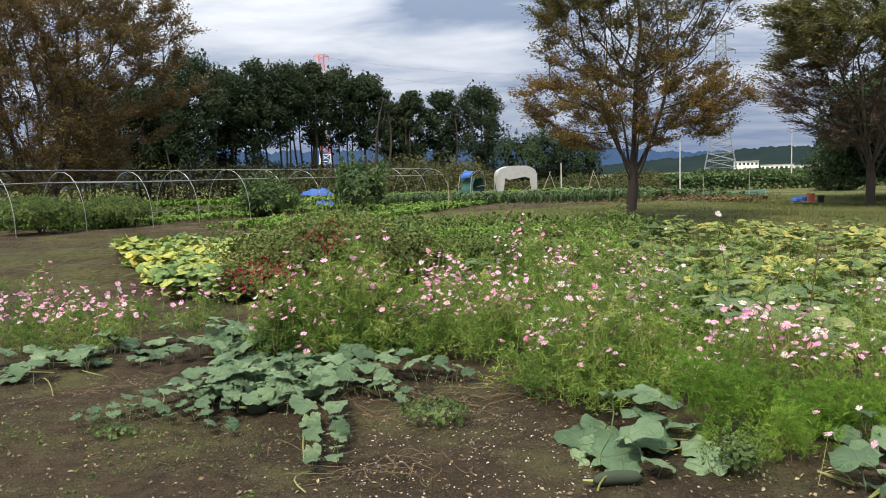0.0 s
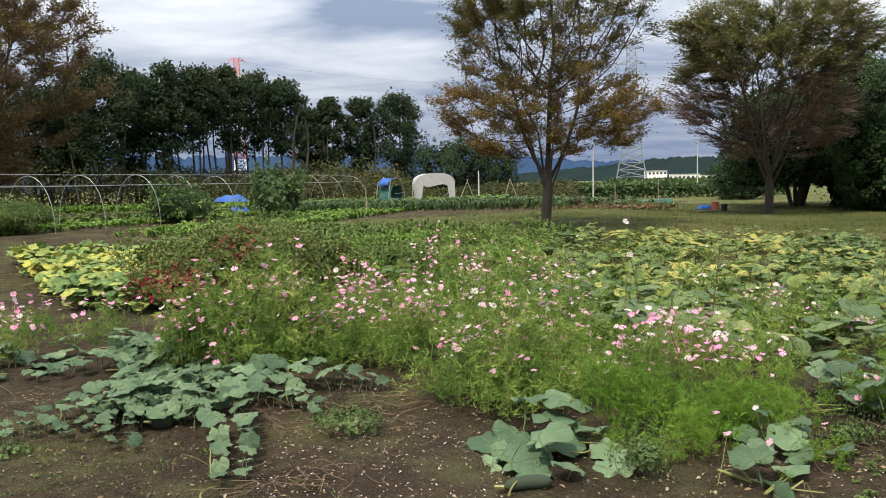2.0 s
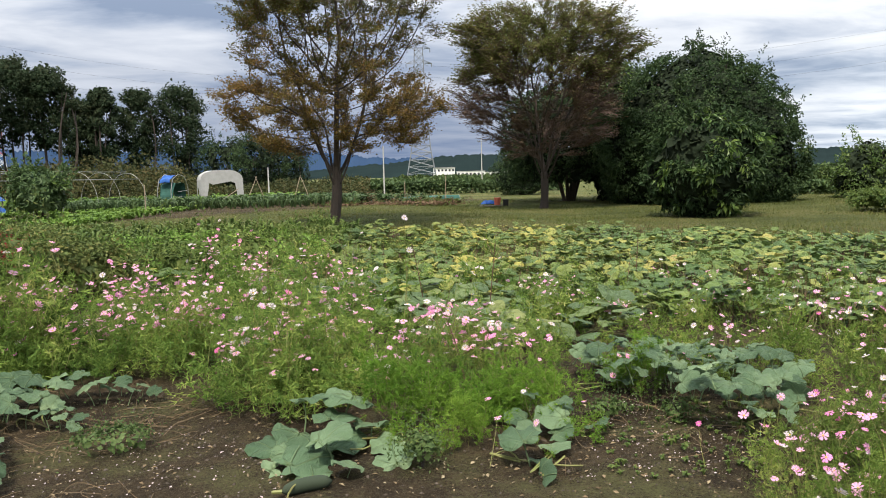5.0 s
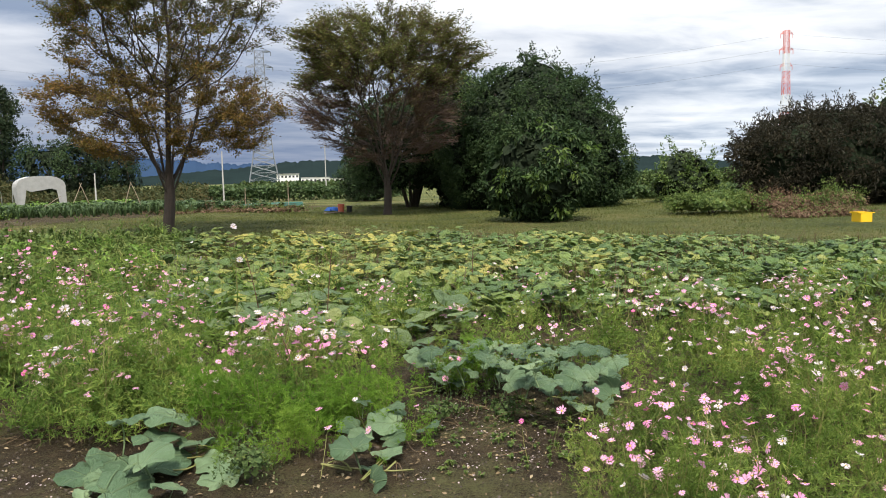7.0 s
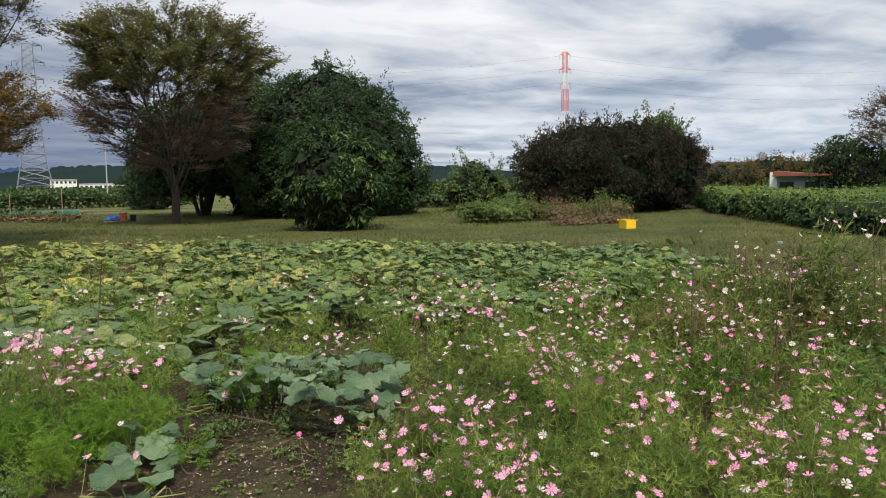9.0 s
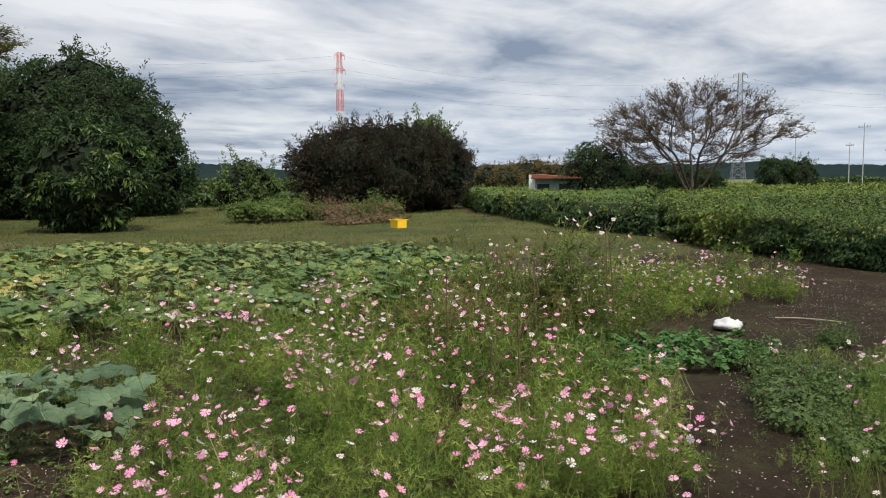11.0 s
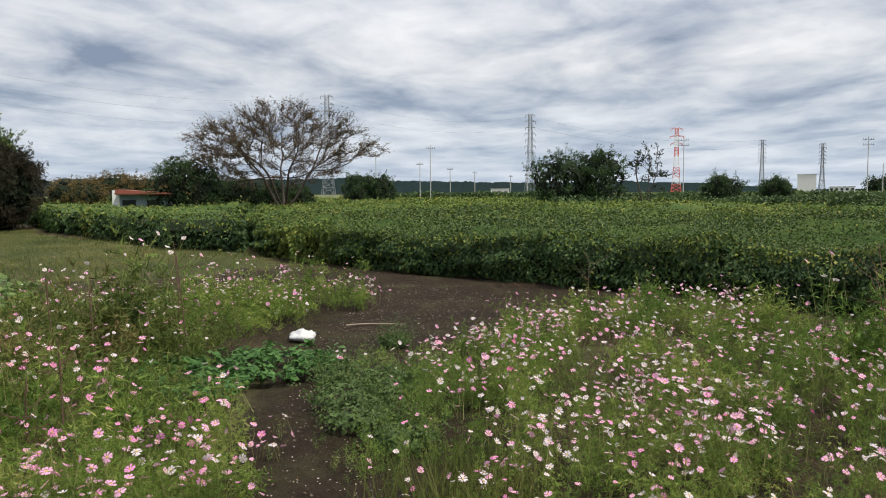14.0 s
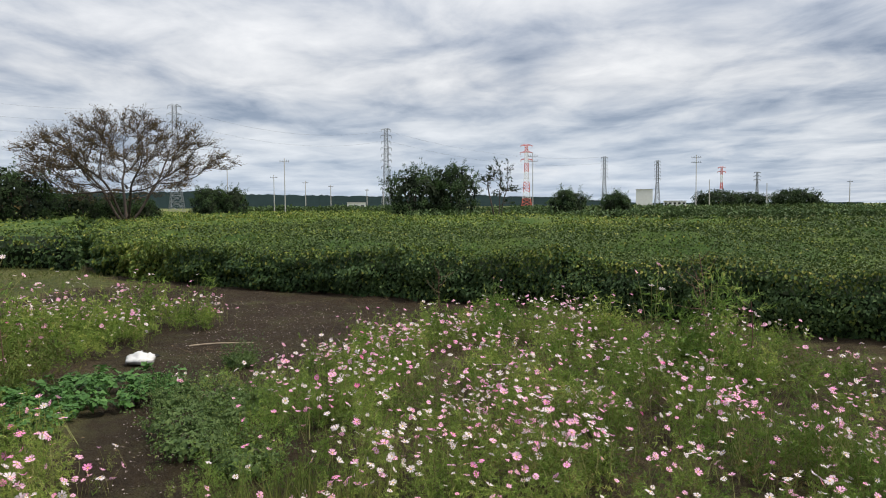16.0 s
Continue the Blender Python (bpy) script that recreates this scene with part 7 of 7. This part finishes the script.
def net_row(at, length, turn, seed):
    """A low row of hoops with fine net pulled over the crop."""
    root = thing("net_tunnel", "low crop row covered with faded teal net", "crop cover", at, turn, "net tunnels")
    part("net", draped_arch(0.9, length, 0.3, 5, 175, seed), NET, root)
    for y in np.linspace(-length / 2, length / 2, 5):
        h = Heap()
        h.add(*tube([(0.48, y, 0), (0.4, y, 0.22), (0, y, 0.33), (-0.4, y, 0.22), (-0.48, y, 0)], 0.014, 4))
        part("hoop", h, METAL, root)


net_row(spot(12.4, 45.0), 5.5, 84, 1)
net_row(spot(15.2, 49.5), 6.5, 82, 2)
net_row(spot(9.0, 47.5), 4.0, 86, 3)


def stake(at, top, r, mat=WOOD, label="thin wooden garden stake", bits=0, seed=0):
    rng = np.random.default_rng(seed)
    root = thing("garden_stake" if not bits else "dead_stalk", label, "stake" if not bits else "dead plant", at)
    h = Heap()
    h.add(*tube(curve((0, 0, -0.04), top, (rng.normal() * 0.02, rng.normal() * 0.02, 0), 6), np.linspace(r, r * 0.6, 6), 5, True))
    for k in range(bits):
        t = rng.uniform(0.35, 0.95)
        b = np.array(top) * t
        e = b + [rng.normal() * 0.12, rng.normal() * 0.12, rng.uniform(0.05, 0.22)]
        w = Heap()
        w.add(*tube(curve(b, e, (0, 0, -0.02), 4), [r * 0.45, r * 0.4, r * 0.3, r * 0.2], 4))
        part("twig", w, mat, root)
    part("stem", h, mat, root)


for k, (sx, sy, tx, ty, th_) in enumerate([(4.2, 46, 0.7, 0, 1.6), (5.3, 45, -0.6, 0, 1.6), (6.6, 44, 0.5, 0, 1.6), (7.6, 44, -0.5, 0, 1.5), (13.2, 44, 0, 0, 1.3), (16.8, 47, 0, 0, 1.6), (2.6, 48, 1.4, 0, 0.9), (-0.9, 37, 0, 0, 1.3)]):
    stake(spot(sx, sy), (tx, ty, th_), 0.03, seed=k)
STALK_LABEL = "dry reddish-brown dead flower stalk standing upright"
for k, (sx, sy, tx, ty, th_, nb) in enumerate([(-4.75, 10.6, 0.0, 0, 0.75, 4), (1.15, 7.4, -0.05, 0, 0.95, 6), (3.0, 8.6, -0.15, 0, 0.85, 7), (3.4, 7.7, 0.1, 0, 0.9, 5), (2.35, 5.6, -0.15, 0.1, 0.6, 6), (5.3, 1.9, 0.05, 0.02, 0.75, 14), (5.2, 2.0, -0.08, 0, 0.6, 12), (7.0, 2.4, 0.1, 0.1, 0.9, 12), (6.3, 2.9, -0.1, 0, 0.95, 9), (7.4, 2.9, 0, 0.1, 1.0, 12), (8.4, 2.2, 0.05, 0.05, 1.15, 8), (8.0, 2.0, -0.1, 0.05, 1.1, 8), (9.6, 3.0, 0.0, 0, 0.9, 8), (7.3, -4.3, 0.2, 0.1, 1.0, 14), (7.7, -4.5, 0.25, 0, 1.15, 14), (7.0, -4.4, -0.1, 0, 0.8, 12), (11.0, -2.4, 0.0, 0, 0.8, 8), (6.0, 8.9, 0.05, 0, 0.8, 5)]):
    stake(spot(sx, sy), (tx, ty, th_), 0.0065, STALK, STALK_LABEL, nb, 40 + k)


def gourd(at, length, r, turn, label):
    root = thing("squash_fruit", label, "squash", at, turn)
    t = np.linspace(0, 1, 12)
    h = Heap()
    rr = r * np.sqrt(np.clip(1 - (2 * t - 1) ** 4, 0.01, 1)) * (1 + 0.12 * t)
    h.add(*tube(np.column_stack([(t - 0.5) * length, 0.03 * np.sin(t * 3), np.full(12, r * 0.95)]), rr, 14, True))
    me = h.mesh("fruit", GOURD, True)
    part("fruit", me, GOURD, root)
    s = Heap()
    s.add(*tube([(-length * 0.5, 0, r), (-length * 0.5 - 0.05, 0.01, r * 1.1)], [0.012, 0.009], 6, True))
    part("stalk", s, STEM, root)


gourd(spot(0.88, 4.04), 0.27, 0.036, 8, "long dark green courgette lying on the soil")
gourd(spot(-1.38, 5.42), 0.15, 0.06, 20, "dark green squash fruit lying under the leaves")


# ---- litter, weeds and grass ----
def litter():
    rng = np.random.default_rng(12)
    h = Heap()
    x1, y1 = rnd_poly(rng, 420, [(0.3, 5.6), (0.9, 4.2), (0.2, 3.0), (-0.6, 3.6), (-0.6, 5.2)])
    x2, y2 = rnd_poly(rng, 1300, [(4.6, 0.9), (4.4, 0.0), (6.5, -0.2), (9, -0.2), (13, -1.5), (14.5, 0.5), (9.5, 1.0), (6.5, 0.9)])
    x3, y3 = rnd_poly(rng, 260, [(3.2, 3.4), (4.0, 4.1), (3.3, 5.0), (2.2, 3.6)])
    x, y = np.concatenate([x1, x2, x3]), np.concatenate([y1, y2, y3])
    p = np.stack([x, y, gz(x, y) + 0.006], 1)
    h.add(*blades(p, rng.normal(size=p.shape) * 0.25 + [0, 0, 1], rng.uniform(0.009, 0.02, len(p)), rng, 0.7, 0.1))
    tagged(new("fallen_petals", h.mesh("fallen_petals", petal_mat("fallen_petal", (0.52, 0.42, 0.40)))), "pale fallen petals scattered over bare soil", "petals", kind="stuff")
    h = Heap()
    x, y = rnd_poly(rng, 9500, [(-6, 3), (3.5, 2), (4.5, 4.5), (2.4, 5), (0.2, 6.2), (-6, 7)])
    x2, y2 = rnd_poly(rng, 2200, [(4, -0.2), (10, -2), (15, -1), (20, 3.5), (17, 6), (9, 0.9), (4.6, 1.2)])
    x, y = np.append(x, x2), np.append(y, y2)
    p = np.stack([x, y, gz(x, y) + 0.008], 1)
    h.add(*blades(p, rng.normal(size=p.shape) * 0.3 + [0, 0, 1], 0.008 + 0.034 * rng.uniform(0, 1, len(p)) ** 2.5, rng, 0.5, 0.1))
    tagged(new("leaf_litter", h.mesh("leaf_litter", leaf_mat("dead_leaf_litter", [(0, (0.10, 0.07, 0.04)), (0.5, (0.22, 0.16, 0.09)), (1, (0.40, 0.33, 0.21))], 0.8, 0.1, 1.0))), "dry leaf bits and straw on the soil", "litter", kind="stuff")
    h = Heap()
    for cx, cy, r, n in ((-0.45, 4.35, 0.35, 26), (0.1, 5.7, 0.45, 34), (-0.4, 5.4, 0.4, 24), (-1.0, 5.9, 0.7, 20), (0.6, 6.2, 0.5, 30), (-3.0, 6.2, 0.8, 26), (3.2, 4.3, 0.6, 24), (9.8, 0.4, 0.5, 14), (17.0, 2.3, 0.8, 40), (14, -2, 1.2, 22)):
        for k in range(n):
            x, y = cx + rng.normal() * r * 0.6, cy + rng.normal() * r * 0.4
            e = np.array([x + rng.normal() * 0.16, y + rng.normal() * 0.14, 0])
            a = np.array([x, y, gz(x, y) + 0.008])
            e[2] = gz(e[0], e[1]) + 0.008
            h.add(*tube(curve(a, e, (rng.normal() * 0.09, rng.normal() * 0.09, rng.uniform(0, 0.07)), 7), 0.0019, 3))
    tagged(new("dry_vines", h.mesh("dry_vines", VINE)), "withered straw-coloured vines lying on the soil", "vines", kind="stuff")
    # clods of soil
    h = Heap()
    base = unit(np.array([(1, 0, 0), (-1, 0, 0), (0, 1, 0), (0, -1, 0), (0, 0, 1), (0, 0, -1)], float))
    fo = np.array([(0, 2, 4), (2, 1, 4), (1, 3, 4), (3, 0, 4), (2, 0, 5), (1, 2, 5), (3, 1, 5), (0, 3, 5)])
    x, y = rnd_poly(rng, 9000, [(-7, 2), (4, 1.5), (4.5, 4.5), (2.4, 5), (0.2, 6.4), (-7, 7)])
    x2, y2 = rnd_poly(rng, 5200, [(4, -0.2), (10, -2), (15, -2), (20, 3.5), (16, 6), (9, 0.9), (4.6, 1.2)])
    x, y = np.append(x, x2), np.append(y, y2)
    n = len(x)
    s = 0.004 + 0.012 * rng.uniform(0, 1, n) ** 3
    scatter(h, (base * [1.2, 0.9, 0.7], fo, np.zeros((6, 2))), np.stack([x, y, gz(x, y)], 1), frames(rng.normal(size=(n, 3)), rng.uniform(0, 6, n)), s)
    tagged(new("soil_clods", h.mesh("soil_clods", plain_mat("soil_clod", (0.085, 0.066, 0.048), 1.0, 0, 0.5, 9.0))), "small crumbs of dark soil", "soil", kind="stuff")


litter()


def grass_stuff(name, label, x, y, size, mat, seed, lean=0.5, width=0.12):
    rng = np.random.default_rng(seed)
    n = len(x)
    p = np.stack([x, y, gz(x, y) - 0.005], 1)
    d = unit(rng.normal(size=(n, 3)) * lean + [0, 0, 1])
    s = unit(np.cross(d, rng.normal(size=(n, 3))))
    L = (size * rng.uniform(0.5, 1.3, n))[:, None]
    v = np.stack([p - s * L * width * 0.5, p + s * L * width * 0.5, p + d * L], 1).reshape(-1, 3)
    h = Heap()
    h.add(v, np.arange(len(v)).reshape(-1, 3))
    return tagged(new(name, h.mesh(name, mat)), label, "grass", kind="stuff")


rng = np.random.default_rng(88)
x, y = rnd_poly(rng, 110000, LAWN)
grass_stuff("lawn_grass", "short olive-green grass across the open ground", x, y, 0.11 + 0.05 * wobble(x, y, 0.5, 2), GRASS, 1, 0.8, 0.12)
x, y = rnd_poly(rng, 34000, [(-6, 2.5), (3, 2), (0, 4), (-1.2, 5.3), (-3.4, 5.7), (-7, 7)])
k = wobble(x, y, 1.6, 5) + 0.7 * wobble(x, y, 5.0, 2) > 0.15
grass_stuff("soil_weeds", "tiny weeds and moss on the trodden soil", x[k], y[k], 0.022, WEED, 2, 1.2, 0.5)
x, y = rnd_poly(rng, 9000, [(-15, 17), (-8, 12), (-4.5, 11), (-8.4, 17.8), (-5, 19), (-7, 26), (-12.5, 22)])
k = wobble(x, y * 1.6, 0.7, 7) > -0.1
grass_stuff("path_grass", "thin olive grass and weeds on the soil path", x[k], y[k], 0.055, GRASS, 8, 0.9, 0.3)
HERB = leaf_mat("creeping_herb_leaves", [(0.0, (0.045, 0.080, 0.026)), (0.5, (0.090, 0.140, 0.044)), (1.0, (0.16, 0.21, 0.075))], 0.6, 0.25, 1.5)
for k, (wx, wy, wr, wh) in enumerate([(5.75, -0.1, 0.26, 0.13), (6.1, 0.22, 0.3, 0.15), (6.6, 0.35, 0.36, 0.18), (6.9, 0.05, 0.34, 0.2), (7.5, 0.55, 0.22, 0.12), (8.9, 0.1, 0.16, 0.1)]):
    bush("creeping_weeds", "low spreading grey-green weeds on the soil path", spot(wx, wy), wr, wr * 0.8, wh, 620, 0.03, HERB, 630 + k, "weeds", 0.3, 70, 0.07, WEED, 0.3, 0.005, "path weeds", low=-0.1, inside_mat=HERB, spikes=22, spike_len=0.13)
x, y = rnd_poly(rng, 500, [(4.4, -0.6), (4.7, 0.2), (5.2, -0.4), (5.0, -1.0)])
grass_stuff("foxtail_grass", "tall yellow-green grass at the path's edge", x, y, 0.35, GRASS, 4, 0.35, 0.02)
x, y = rnd_poly(rng, 34000, [(-0.5, 12), (2.5, 9.5), (5, 7), (6.5, 5.6), (9, 5), (13.2, 5.6), (14.6, 9), (12.2, 14.2), (8, 17.6), (3, 18), (-1, 16)])
grass_stuff("field_weeds", "thin green weeds between the squash leaves", x, y, 0.30 + 0.12 * wobble(x, y, 0.9, 3), WEED, 5, 0.6, 0.035)
x, y = rnd_poly(rng, 7000, [(-0.5, 12), (2.5, 9.5), (5, 7), (6.5, 5.6), (9, 5), (13.2, 5.6), (14.6, 9), (12.2, 14.2), (8, 17.6), (3, 18), (-1, 16)])
k = wobble(x, y, 0.8, 9) > 0.1
grass_stuff("dead_weed_stems", "dry brown stems standing among the squash leaves", x[k], y[k], 0.5, STALK, 6, 0.45, 0.025)


def lying_stick(label, a, b, r, mat):
    root = thing("fallen_stick", label, "stick")
    a, b = np.append(a, gz(*a) + r), np.append(b, gz(*b) + r)
    h = Heap()
    h.add(*tube(curve(a, b, (0.03, 0.05, 0.01), 7), np.linspace(r, r * 0.7, 7), 6, True))
    part("stick", h, mat, root)


lying_stick("pale dry stick lying on bare soil", (10.15, 0.75), (10.3, 0.02), 0.009, WOOD)
lying_stick("pale bent branch lying at the bed's edge", (4.45, -3.75), (5.3, -4.9), 0.03, WOOD)
stake(spot(6.15, -5.0), (0.0, 0.0, 0.14), 0.012, BUCKET, "short red plastic marker stake in the soil", 0, 3)
x, y = rnd_poly(rng, 150, [(2.3, 3.6), (3.2, 3.4), (4.0, 4.2), (3.4, 5.0), (2.9, 4.6)])
tufts("soil_weeds", "small scattered weeds on the bare soil", x, y, 0.045, WEED, 34)
x, y = rnd_poly(rng, 260, [(-5, 3.2), (-0.5, 3.2), (-0.8, 4.2), (-2.4, 4.9), (-3.6, 6.0), (-6, 6.5)])
k = wobble(x, y, 2.0, 4) > 0.1
tufts("soil_weeds", "small green seedlings on the mossy soil", x[k], y[k], 0.04, WEED, 36)
for k, (wx, wy, wr, wh, wn) in enumerate([(-0.1, 5.15, 0.24, 0.13, 420), (1.52, 4.12, 0.12, 0.2, 260), (2.95, 4.55, 0.12, 0.12, 150), (3.35, 4.35, 0.1, 0.1, 120), (-2.2, 5.0, 0.14, 0.07, 130)]):
    bush("soil_weed", "wiry grey-green weed rooted in the bare soil", spot(wx, wy), wr, wr * 0.8, wh, wn, 0.022, HERB, 660 + k, "weed", 0.3, 40, 0.05, WEED, 0.3, 0.003, "soil weeds", low=-0.1, inside_mat=HERB, spikes=9, spike_len=0.1)
